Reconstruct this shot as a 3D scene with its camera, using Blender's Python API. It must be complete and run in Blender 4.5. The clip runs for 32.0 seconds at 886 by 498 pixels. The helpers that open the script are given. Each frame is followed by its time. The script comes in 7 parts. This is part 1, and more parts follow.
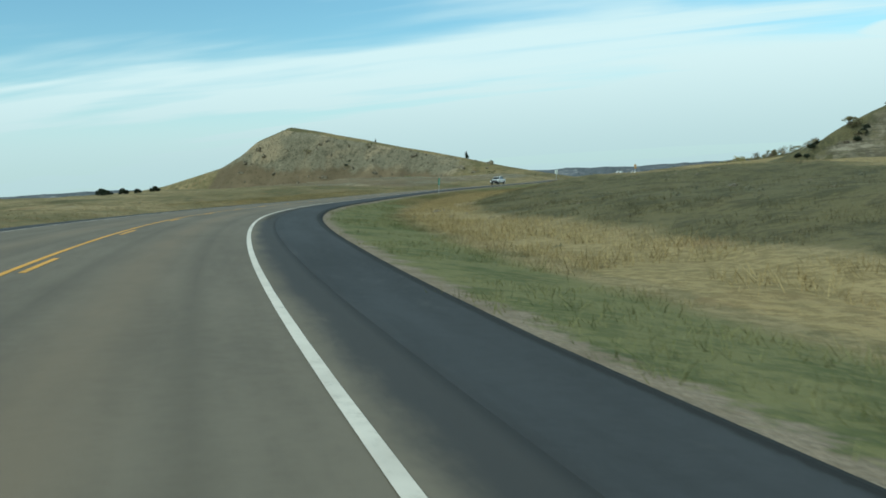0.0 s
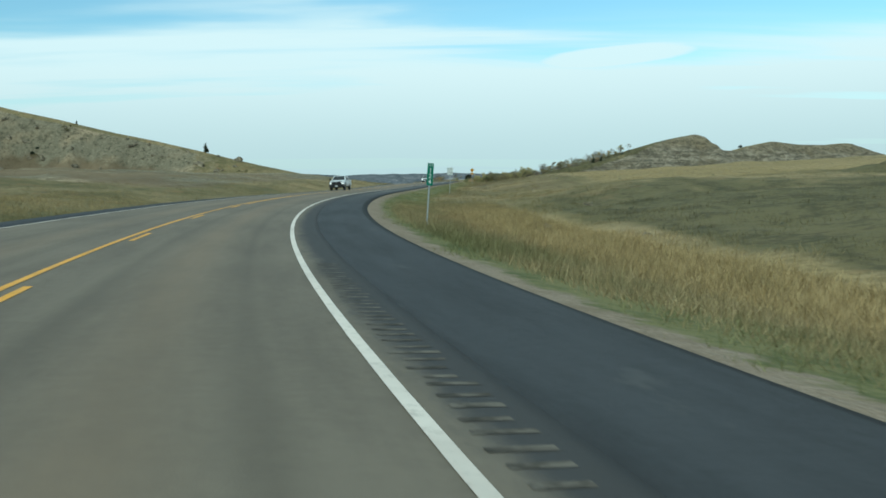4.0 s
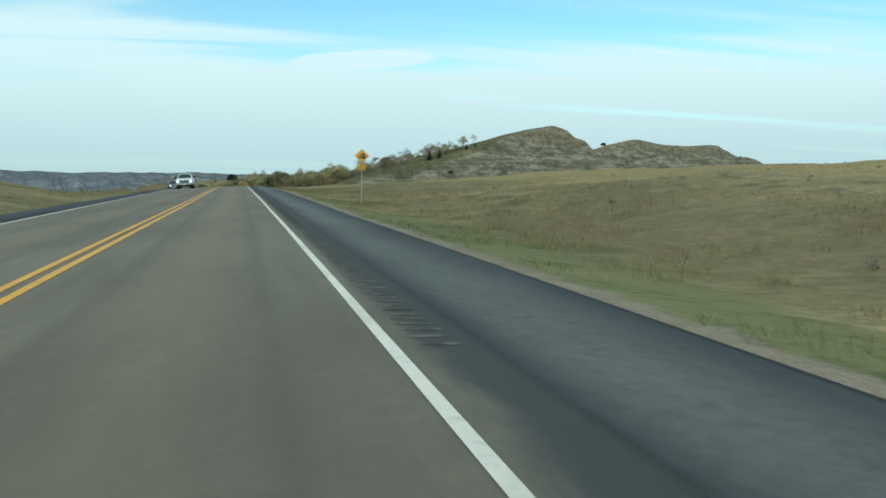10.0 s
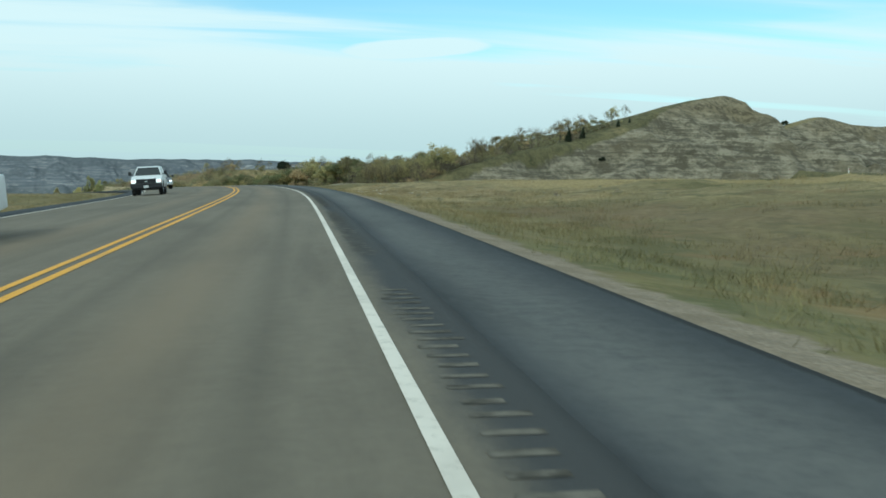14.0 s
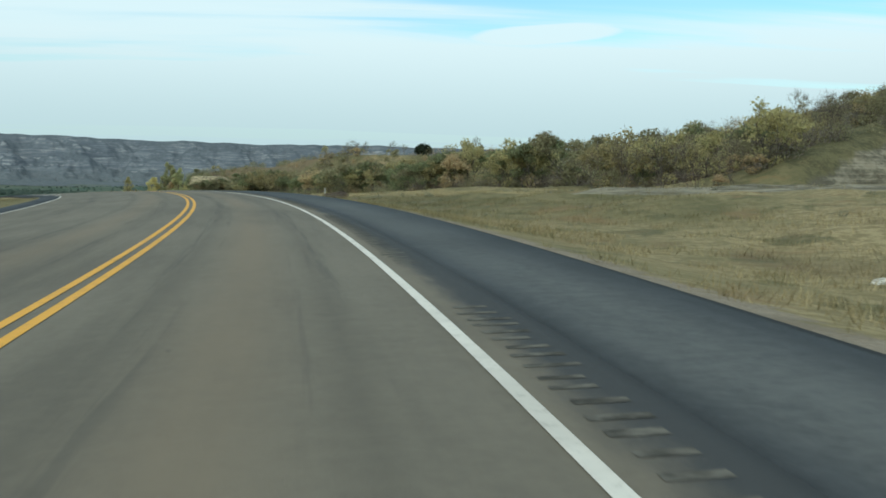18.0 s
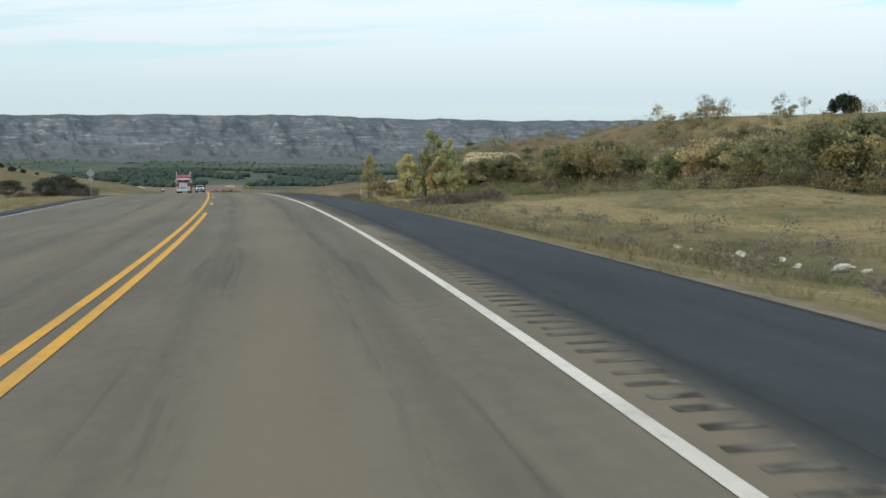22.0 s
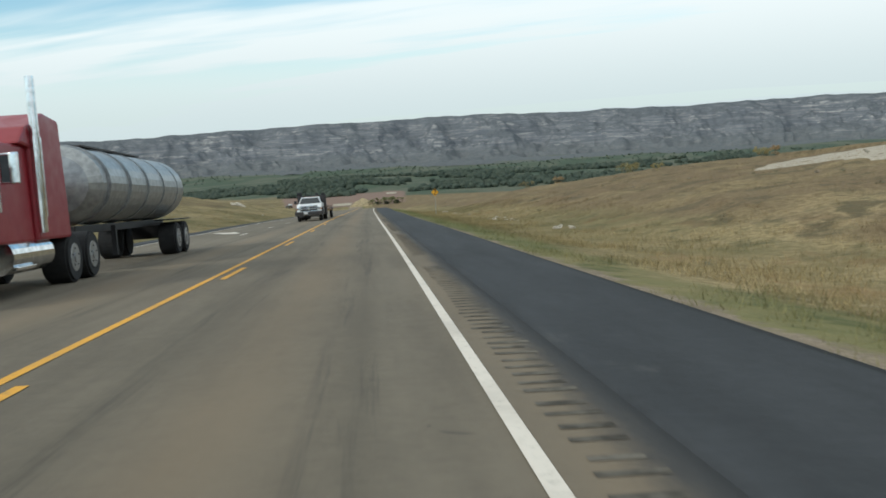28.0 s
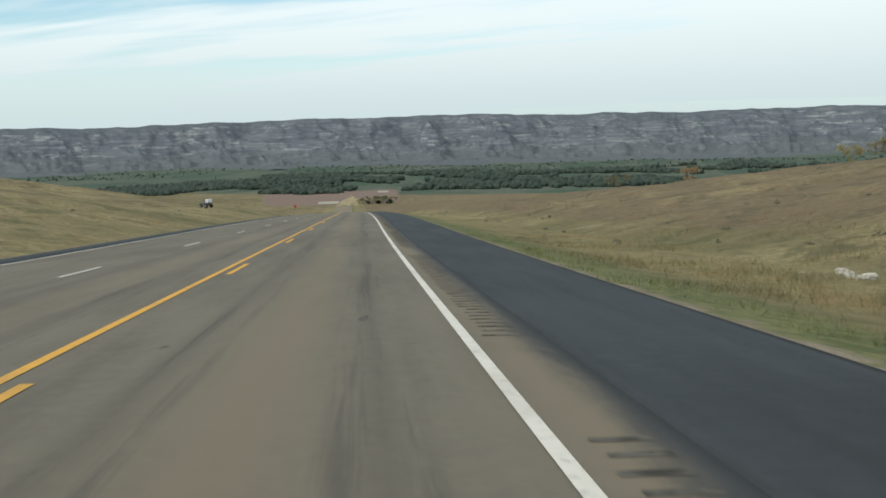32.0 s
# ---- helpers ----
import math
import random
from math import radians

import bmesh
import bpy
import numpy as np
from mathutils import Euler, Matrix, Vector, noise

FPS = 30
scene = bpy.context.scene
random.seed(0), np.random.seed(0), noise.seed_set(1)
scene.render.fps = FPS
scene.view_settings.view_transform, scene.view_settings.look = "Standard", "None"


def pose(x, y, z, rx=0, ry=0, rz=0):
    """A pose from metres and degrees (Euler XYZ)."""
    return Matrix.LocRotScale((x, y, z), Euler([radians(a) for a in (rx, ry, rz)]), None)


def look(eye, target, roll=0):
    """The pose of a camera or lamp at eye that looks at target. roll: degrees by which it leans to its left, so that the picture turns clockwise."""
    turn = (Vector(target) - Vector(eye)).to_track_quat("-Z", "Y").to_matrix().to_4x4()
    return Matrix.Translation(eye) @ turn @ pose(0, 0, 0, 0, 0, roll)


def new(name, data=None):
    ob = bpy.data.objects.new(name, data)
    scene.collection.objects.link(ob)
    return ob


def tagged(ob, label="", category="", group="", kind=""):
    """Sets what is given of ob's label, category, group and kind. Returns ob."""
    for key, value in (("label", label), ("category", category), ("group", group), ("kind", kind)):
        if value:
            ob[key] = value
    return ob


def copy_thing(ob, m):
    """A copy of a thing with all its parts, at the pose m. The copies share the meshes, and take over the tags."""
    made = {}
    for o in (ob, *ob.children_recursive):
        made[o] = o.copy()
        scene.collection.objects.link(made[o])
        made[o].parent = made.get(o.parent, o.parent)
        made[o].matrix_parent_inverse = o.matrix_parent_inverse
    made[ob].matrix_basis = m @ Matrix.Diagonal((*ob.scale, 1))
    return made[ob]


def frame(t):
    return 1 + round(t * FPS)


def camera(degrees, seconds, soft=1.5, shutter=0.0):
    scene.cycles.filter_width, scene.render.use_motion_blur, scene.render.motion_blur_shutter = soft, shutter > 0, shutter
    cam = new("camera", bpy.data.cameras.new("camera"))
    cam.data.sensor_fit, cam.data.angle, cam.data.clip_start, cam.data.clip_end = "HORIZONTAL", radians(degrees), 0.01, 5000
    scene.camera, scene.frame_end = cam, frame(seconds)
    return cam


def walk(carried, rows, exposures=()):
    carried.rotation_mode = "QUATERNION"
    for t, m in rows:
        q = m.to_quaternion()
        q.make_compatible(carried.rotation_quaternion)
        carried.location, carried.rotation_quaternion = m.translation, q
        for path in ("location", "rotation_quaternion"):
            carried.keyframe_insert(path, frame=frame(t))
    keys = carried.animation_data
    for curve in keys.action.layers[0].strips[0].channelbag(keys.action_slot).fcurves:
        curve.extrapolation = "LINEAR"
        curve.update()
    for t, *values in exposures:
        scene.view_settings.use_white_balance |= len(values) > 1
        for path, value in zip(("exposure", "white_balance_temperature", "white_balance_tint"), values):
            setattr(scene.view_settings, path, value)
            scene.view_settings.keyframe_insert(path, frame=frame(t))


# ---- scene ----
cam = camera(51.04, 32.0, soft=1.7, shutter=0.06)
walk(cam, [
    (0.0, pose(2.27, 1.60, 1.20, 86.46, 2.74, 18.95)),
    (0.5, pose(-4.95, 12.24, 1.44, 86.92, 2.43, 17.43)),
    (1.0, pose(-11.73, 23.16, 1.62, 87.07, 2.33, 16.10)),
    (1.5, pose(-18.04, 34.35, 1.74, 87.02, 1.74, 13.68)),
    (2.0, pose(-23.88, 45.80, 1.81, 86.75, 1.38, 11.14)),
    (2.5, pose(-29.22, 57.48, 1.85, 86.71, 1.30, 8.31)),
    (3.0, pose(-34.02, 69.38, 1.91, 86.60, 1.09, 5.68)),
    (3.5, pose(-38.24, 81.51, 1.98, 86.44, 0.76, 3.24)),
    (4.0, pose(-41.92, 93.81, 2.06, 86.39, 0.50, 0.83)),
    (4.5, pose(-44.89, 106.35, 2.17, 86.59, 0.46, -1.70)),
    (5.0, pose(-47.30, 119.09, 2.31, 87.05, 0.68, -4.38)),
    (5.5, pose(-49.14, 132.02, 2.49, 86.96, 0.62, -6.95)),
    (6.0, pose(-50.41, 145.11, 2.69, 86.90, 0.44, -9.08)),
    (6.5, pose(-51.35, 158.35, 2.89, 86.92, 0.08, -10.67)),
    (7.0, pose(-51.88, 171.73, 3.08, 86.92, -0.32, -11.98)),
    (7.5, pose(-52.06, 185.21, 3.24, 86.83, -0.66, -13.10)),
    (8.0, pose(-51.89, 198.80, 3.41, 86.51, -0.63, -13.40)),
    (8.5, pose(-51.45, 212.42, 3.60, 86.23, -0.64, -14.02)),
    (9.0, pose(-50.84, 225.96, 3.83, 86.54, -0.49, -14.60)),
    (9.5, pose(-50.21, 239.44, 4.08, 86.57, -0.35, -14.91)),
    (10.0, pose(-49.64, 252.85, 4.31, 86.51, -0.39, -14.74)),
    (10.5, pose(-48.93, 266.15, 4.53, 86.88, -0.03, -13.92)),
    (11.0, pose(-48.24, 279.36, 4.73, 86.59, -0.31, -12.91)),
    (11.5, pose(-47.56, 292.49, 4.92, 86.17, -0.77, -12.73)),
    (12.0, pose(-46.92, 305.54, 5.13, 86.19, -1.09, -13.92)),
    (12.5, pose(-46.41, 318.43, 5.34, 86.12, -1.19, -13.65)),
    (13.0, pose(-45.93, 331.10, 5.55, 86.01, -1.24, -12.69)),
    (13.5, pose(-45.45, 343.54, 5.74, 85.90, -0.93, -11.81)),
    (14.0, pose(-44.96, 355.75, 5.91, 85.77, -0.74, -11.51)),
    (14.5, pose(-44.50, 367.73, 6.06, 85.62, -0.65, -11.70)),
    (15.0, pose(-44.04, 379.50, 6.19, 85.48, -0.62, -11.84)),
    (15.5, pose(-43.64, 391.06, 6.31, 85.38, -0.60, -11.37)),
    (16.0, pose(-43.36, 402.43, 6.39, 85.31, -0.60, -10.21)),
    (16.5, pose(-43.36, 413.80, 6.45, 85.40, -0.60, -8.96)),
    (17.0, pose(-43.67, 425.38, 6.48, 85.52, -0.81, -7.69)),
    (17.5, pose(-44.32, 437.12, 6.48, 85.19, -0.98, -5.81)),
    (18.0, pose(-45.31, 449.04, 6.44, 84.84, -1.16, -3.72)),
    (18.5, pose(-46.63, 461.12, 6.36, 84.52, -1.37, -1.76)),
    (19.0, pose(-48.36, 473.34, 6.24, 84.24, -0.90, 0.29)),
    (19.5, pose(-50.55, 485.70, 6.08, 84.23, -1.11, 2.19)),
    (20.0, pose(-53.26, 498.15, 5.87, 84.14, -1.23, 3.83)),
    (20.5, pose(-56.42, 510.60, 5.60, 83.93, -1.01, 5.75)),
    (21.0, pose(-59.95, 522.99, 5.29, 83.60, -0.70, 8.12)),
    (21.5, pose(-63.90, 535.31, 4.92, 83.32, -0.63, 9.95)),
    (22.0, pose(-68.36, 547.52, 4.51, 83.18, -0.46, 11.63)),
    (22.5, pose(-73.02, 559.67, 4.08, 83.00, 0.62, 13.43)),
    (23.0, pose(-78.00, 571.74, 3.61, 82.53, 1.49, 15.09)),
    (23.5, pose(-83.23, 583.75, 3.12, 82.15, 1.67, 16.46)),
    (24.0, pose(-88.66, 595.71, 2.54, 82.04, 2.49, 17.47)),
    (24.5, pose(-94.38, 607.65, 1.90, 82.21, 2.48, 18.15)),
    (25.0, pose(-100.23, 619.76, 1.19, 81.99, 2.66, 18.53)),
    (25.5, pose(-106.17, 632.04, 0.40, 81.87, 2.70, 18.98)),
    (26.0, pose(-112.16, 644.53, -0.40, 82.25, 2.97, 19.95)),
    (26.5, pose(-118.23, 657.23, -1.23, 82.53, 3.72, 21.02)),
    (27.0, pose(-124.39, 670.12, -2.08, 82.84, 3.98, 21.49)),
    (27.5, pose(-130.65, 683.19, -2.95, 83.15, 3.79, 21.42)),
    (28.0, pose(-137.02, 696.45, -3.84, 83.35, 3.36, 21.12)),
    (28.5, pose(-143.57, 709.82, -4.74, 83.35, 2.88, 20.88)),
    (29.0, pose(-150.20, 723.31, -5.64, 83.12, 2.38, 20.76)),
    (29.5, pose(-156.91, 736.91, -6.55, 83.33, 1.80, 20.90)),
    (30.0, pose(-163.68, 750.64, -7.48, 83.38, 1.65, 21.49)),
    (30.5, pose(-170.46, 764.53, -8.42, 83.23, 2.19, 21.77)),
    (31.0, pose(-177.29, 778.55, -9.37, 83.18, 1.99, 21.50)),
    (31.5, pose(-184.17, 792.71, -10.35, 83.12, 2.00, 20.99)),
    (32.0, pose(-191.12, 807.00, -11.35, 83.41, 1.51, 20.57)),
], exposures=[(0.0, -0.17, 5760, -10), (2.5, -0.17, 5740, -10), (4.5, -0.12, 5680, -10), (13.0, -0.12, 5680, -10), (16.2, -0.12, 5740, -8), (17.0, 0.04, 5770, -6), (17.8, -0.12, 5800, -5), (20.0, -0.04, 5960, 2), (22.0, -0.01, 6150, 7), (24.0, 0.06, 6550, 13), (27.0, 0.03, 6450, 9), (30.0, -0.02, 6270, 4), (32.0, -0.02, 6350, 6)])

# ---------------------------------------------------------------- world and sun
world = bpy.data.worlds.new("sky")
scene.world = world
world.use_nodes = True
wn, wl = world.node_tree.nodes, world.node_tree.links
wn.clear()


def wnode(kind, **kw):
    n = wn.new(kind)
    for k, v in kw.items():
        n.inputs[k].default_value = v
    return n


SUN_UP, SUN_TURN = radians(34), radians(215)
w_out = wn.new("ShaderNodeOutputWorld")
w_bg = wnode("ShaderNodeBackground", Strength=1.0)
w_sky = wn.new("ShaderNodeTexSky")
w_sky.sky_type = "NISHITA"
w_sky.sun_disc = False
w_sky.sun_elevation, w_sky.sun_rotation = SUN_UP, SUN_TURN
w_sky.air_density, w_sky.dust_density, w_sky.ozone_density = 1.0, 0.8, 3.0
w_dim = wn.new("ShaderNodeVectorMath")
w_dim.operation = "MULTIPLY"
w_dim.inputs[1].default_value = (0.160, 0.176, 0.158)
wl.new(w_sky.outputs["Color"], w_dim.inputs[0])
# thin streaks of high cloud, stretched along the horizon
w_tc = wn.new("ShaderNodeTexCoord")
w_sep = wn.new("ShaderNodeSeparateXYZ")
wl.new(w_tc.outputs["Generated"], w_sep.inputs[0])


def wmath(op, a, b=0.0, c=0.0):
    n = wn.new("ShaderNodeMath")
    n.operation = op
    for i, v in enumerate((a, b, c)):
        if isinstance(v, (int, float)):
            n.inputs[i].default_value = v
        else:
            wl.new(v, n.inputs[i])
    return n.outputs[0]


def wramp(a, lo, hi, to_lo=0.0, to_hi=1.0):
    n = wn.new("ShaderNodeMapRange")
    n.interpolation_type = "SMOOTHSTEP"
    wl.new(a, n.inputs[0])
    for i, v in enumerate((lo, hi, to_lo, to_hi)):
        n.inputs[i + 1].default_value = v
    return n.outputs[0]


up = w_sep.outputs["Z"]
flat = wmath("MAXIMUM", wmath("ADD", up, 0.05), 0.03)
cx, cy = wmath("DIVIDE", w_sep.outputs["X"], flat), wmath("DIVIDE", w_sep.outputs["Y"], flat)


def cloud(sx, sy, turn, scale, detail, seed):
    comb = wn.new("ShaderNodeCombineXYZ")
    wl.new(cx, comb.inputs[0]), wl.new(cy, comb.inputs[1])
    mp = wn.new("ShaderNodeMapping")
    mp.inputs["Rotation"].default_value = (0, 0, radians(turn))
    mp.inputs["Scale"].default_value = (sx, sy, 1)
    mp.inputs["Location"].default_value = (seed, seed * 0.7, seed)
    wl.new(comb.outputs[0], mp.inputs["Vector"])
    n = wnode("ShaderNodeTexNoise", Scale=scale, Detail=detail, Roughness=0.55, Distortion=0.4)
    wl.new(mp.outputs[0], n.inputs["Vector"])
    return n.outputs["Fac"]


streak = cloud(0.10, 0.42, -5, 1.0, 4.0, 3.1)
wisps = cloud(0.30, 1.1, -10, 1.4, 5.0, 8.7)
cover = wmath("ADD", wmath("MULTIPLY", streak, 0.8), wmath("MULTIPLY", wisps, 0.2))
cover = wramp(cover, 0.445, 0.575)
# one long lens of cloud over the road's heading, a little higher at its eastern end
lens_x = wmath("DIVIDE", wmath("SUBTRACT", wmath("ARCTAN2", w_sep.outputs["X"], w_sep.outputs["Y"]), 0.175), 0.085)
lens_y = wmath("DIVIDE", wmath("SUBTRACT", wmath("SUBTRACT", up, 0.139), wmath("MULTIPLY", lens_x, 0.008)), 0.011)
clear_x = wmath("DIVIDE", wmath("SUBTRACT", wmath("ARCTAN2", w_sep.outputs["X"], w_sep.outputs["Y"]), 0.26), 0.42)
clear_y = wmath("DIVIDE", wmath("SUBTRACT", up, 0.195), 0.068)
clear = wmath("ADD", wmath("POWER", wmath("ABSOLUTE", clear_x), 2.0), wmath("POWER", wmath("ABSOLUTE", clear_y), 2.0))
clear = wmath("ADD", clear, wmath("MULTIPLY", wmath("SUBTRACT", wisps, 0.5), 3.0))
cover = wmath("MULTIPLY", cover, wramp(clear, 0.2, 1.2, 0.22, 1.0))
lens = wmath("ADD", wmath("POWER", wmath("ABSOLUTE", lens_x), 2.0), wmath("POWER", wmath("ABSOLUTE", lens_y), 2.0))
lens = wmath("ADD", lens, wmath("MULTIPLY", wmath("SUBTRACT", wisps, 0.5), 2.5))
cover = wmath("MAXIMUM", cover, wramp(lens, 0.5, 1.3, 1.0, 0.0))
veil = wramp(up, 0.05, 0.14, 0.90, 0.0)
cover = wmath("MINIMUM", wmath("ADD", wmath("MULTIPLY", cover, 0.94), veil), 1.0)
w_tone = wn.new("ShaderNodeMix")
w_tone.data_type = "RGBA"
w_tone.inputs[6].default_value = (0.655, 0.75, 0.765, 1)
w_tone.inputs[7].default_value = (0.92, 0.985, 1.00, 1)
wl.new(wramp(up, 0.01, 0.155), w_tone.inputs[0])
w_mix = wn.new("ShaderNodeMix")
w_mix.data_type = "RGBA"
wl.new(cover, w_mix.inputs[0])
wl.new(w_dim.outputs[0], w_mix.inputs[6])
wl.new(w_tone.outputs[2], w_mix.inputs[7])
wl.new(w_mix.outputs[2], w_bg.inputs["Color"])
wl.new(w_bg.outputs[0], w_out.inputs["Surface"])

sun = new("sun", bpy.data.lights.new("sun", "SUN"))
sun.data.energy, sun.data.angle, sun.data.color = 1.4, radians(12), (1.0, 0.93, 0.82)
az = SUN_TURN
sun.matrix_world = look((0, 0, 300), (-math.sin(az) * 100, -math.cos(az) * 100, 300 - 100 * math.tan(SUN_UP)))

# ---------------------------------------------------------------- materials


def mat(name):
    m = bpy.data.materials.new(name)
    m.use_nodes = True
    b = m.node_tree.nodes["Principled BSDF"]
    return m, m.node_tree.nodes, m.node_tree.links, b


class G:
    """Small helper to write node graphs."""

    def __init__(s, name):
        s.m, s.n, s.l, s.b = mat(name)

    def put(s, sock, v):
        if isinstance(v, (int, float)):
            sock.default_value = v
        elif isinstance(v, tuple):
            sock.default_value = v if len(v) != 3 or sock.type != "RGBA" else (*v, 1)
        else:
            s.l.new(v, sock)

    def math(s, op, a, b=0.0):
        n = s.n.new("ShaderNodeMath")
        n.operation = op
        s.put(n.inputs[0], a), s.put(n.inputs[1], b)
        return n.outputs[0]

    def ramp(s, a, lo, hi, tl=0.0, th=1.0):
        n = s.n.new("ShaderNodeMapRange")
        n.interpolation_type = "SMOOTHSTEP"
        for i, v in enumerate((a, lo, hi, tl, th)):
            s.put(n.inputs[i], v)
        return n.outputs[0]

    def mix(s, f, a, b, blend="MIX"):
        n = s.n.new("ShaderNodeMix")
        n.data_type, n.blend_type = "RGBA", blend
        s.put(n.inputs[0], f), s.put(n.inputs[6], a), s.put(n.inputs[7], b)
        return n.outputs[2]

    def pos(s):
        return s.n.new("ShaderNodeNewGeometry").outputs["Position"]

    def obj(s):
        return s.n.new("ShaderNodeTexCoord").outputs["Object"]

    def attr(s, name):
        n = s.n.new("ShaderNodeAttribute")
        n.attribute_name = name
        return n.outputs["Fac"]

    def noise(s, v, scale, detail=4.0, rough=0.55, stretch=(1, 1, 1), dist=0.0, loc=(0, 0, 0)):
        mp = s.n.new("ShaderNodeMapping")
        mp.inputs["Scale"].default_value, mp.inputs["Location"].default_value = stretch, loc
        s.put(mp.inputs["Vector"], v)
        n = s.n.new("ShaderNodeTexNoise")
        s.l.new(mp.outputs[0], n.inputs["Vector"])
        for k, x in (("Scale", scale), ("Detail", detail), ("Roughness", rough), ("Distortion", dist)):
            n.inputs[k].default_value = x
        return n.outputs["Fac"]

    def rand(s):
        return s.n.new("ShaderNodeObjectInfo").outputs["Random"]

    def island(s):
        return s.n.new("ShaderNodeNewGeometry").outputs["Random Per Island"]

    def bump(s, h, strength=0.4, dist=0.02):
        n = s.n.new("ShaderNodeBump")
        n.inputs["Strength"].default_value, n.inputs["Distance"].default_value = strength, dist
        s.l.new(h, n.inputs["Height"])
        s.l.new(n.outputs[0], s.b.inputs["Normal"])

    def done(s, color, rough=0.8, metal=0.0, spec=0.3):
        s.put(s.b.inputs["Base Color"], color)
        s.put(s.b.inputs["Roughness"], rough)
        s.put(s.b.inputs["Metallic"], metal)
        s.put(s.b.inputs["Specular IOR Level"], spec)
        return s.m


def plain(name, color, rough=0.6, metal=0.0, spec=0.4, grain=0.12, scale=6.0):
    g = G(name)
    n = g.noise(g.obj(), scale, 5.0)
    dark = tuple(c * (1 - grain * 2) for c in color)
    lite = tuple(min(1, c * (1 + grain)) for c in color)
    return g.done(g.mix(g.ramp(n, 0.3, 0.7), dark, lite), rough, metal, spec)


# grass, bare clay and rock of the open ground
def grass_colour(g, p):
    """Colour of the grass from the zones beside the road: green verge, golden ditch, dark scrubby slope, straw crest."""
    lush, gold, dim = g.attr("lush"), g.attr("gold"), g.attr("dim")
    big = g.noise(p, 0.018, 4.0, 0.6)
    mid = g.noise(p, 0.10, 5.0, 0.65, (1, 0.7, 1))
    clump = g.noise(p, 0.42, 5.0, 0.68, (1, 0.7, 1), 0.3)
    spot = g.noise(p, 0.33, 5.0, 0.7, (1, 0.8, 1), 0.0, (19, 5, 0))
    fine = g.noise(p, 2.4, 4.0, 0.75)
    straw = g.mix(g.ramp(fine, 0.40, 0.60), (0.190, 0.152, 0.082), (0.305, 0.246, 0.142))
    sage = g.mix(g.ramp(clump, 0.42, 0.58), (0.108, 0.098, 0.050), (0.185, 0.156, 0.082))
    col = g.mix(g.ramp(g.math("ADD", g.math("MULTIPLY", big, 0.5), g.math("MULTIPLY", mid, 0.5)), 0.40, 0.58), straw, sage)
    # thin and thick places, dead weeds and grey bare soil
    col = g.mix(g.ramp(clump, 0.50, 0.62, 0.0, 0.7), col, (0.088, 0.086, 0.044))
    col = g.mix(g.ramp(spot, 0.54, 0.66, 0.0, 0.65), col, (0.205, 0.135, 0.070))
    soil = g.noise(p, 0.15, 5.0, 0.65, (1, 1.5, 1), 0.0, (7, 21, 0))
    col = g.mix(g.ramp(soil, 0.64, 0.71, 0.0, 0.55), col, (0.27, 0.235, 0.165))
    dark = g.mix(g.ramp(g.math("ADD", g.math("MULTIPLY", clump, 0.5), g.math("MULTIPLY", fine, 0.5)), 0.45, 0.56), (0.118, 0.108, 0.058), (0.056, 0.056, 0.032))
    k = g.math("ADD", dim, g.math("MULTIPLY", g.math("SUBTRACT", mid, 0.5), 1.6))
    col = g.mix(g.ramp(k, 0.35, 0.8, 0.0, 0.85), col, dark)
    rust = g.mix(g.ramp(fine, 0.40, 0.60), (0.140, 0.098, 0.062), (0.215, 0.158, 0.100))
    k = g.math("ADD", g.attr("russet"), g.math("MULTIPLY", g.math("SUBTRACT", mid, 0.5), 1.2))
    col = g.mix(g.ramp(k, 0.35, 0.85, 0.0, 0.8), col, rust)
    weeds = g.math("MULTIPLY", g.attr("russet"), g.ramp(g.math("ADD", g.math("MULTIPLY", spot, 0.5), g.math("MULTIPLY", clump, 0.5)), 0.50, 0.58, 0.0, 0.9))
    col = g.mix(weeds, col, (0.092, 0.080, 0.050))
    rich = g.mix(g.ramp(fine, 0.40, 0.60), (0.215, 0.165, 0.082), (0.335, 0.262, 0.135))
    k = g.math("ADD", gold, g.math("MULTIPLY", g.math("SUBTRACT", clump, 0.5), 1.3))
    col = g.mix(g.ramp(k, 0.35, 0.85, 0.0, 0.72), col, rich)
    green = g.mix(g.ramp(g.math("ADD", g.math("MULTIPLY", clump, 0.4), g.math("MULTIPLY", fine, 0.6)), 0.44, 0.57), (0.156, 0.160, 0.074), (0.074, 0.094, 0.038))
    k = g.math("ADD", lush, g.math("MULTIPLY", g.math("SUBTRACT", mid, 0.5), 0.9))
    k = g.math("ADD", k, g.math("MULTIPLY", g.math("SUBTRACT", spot, 0.5), 0.9))
    col = g.mix(g.ramp(k, 0.3, 0.85, 0.0, 0.80), col, green)
    return g.mix(1.0, col, (1.08, 1.05, 0.975), "MULTIPLY"), big, mid, clump, fine


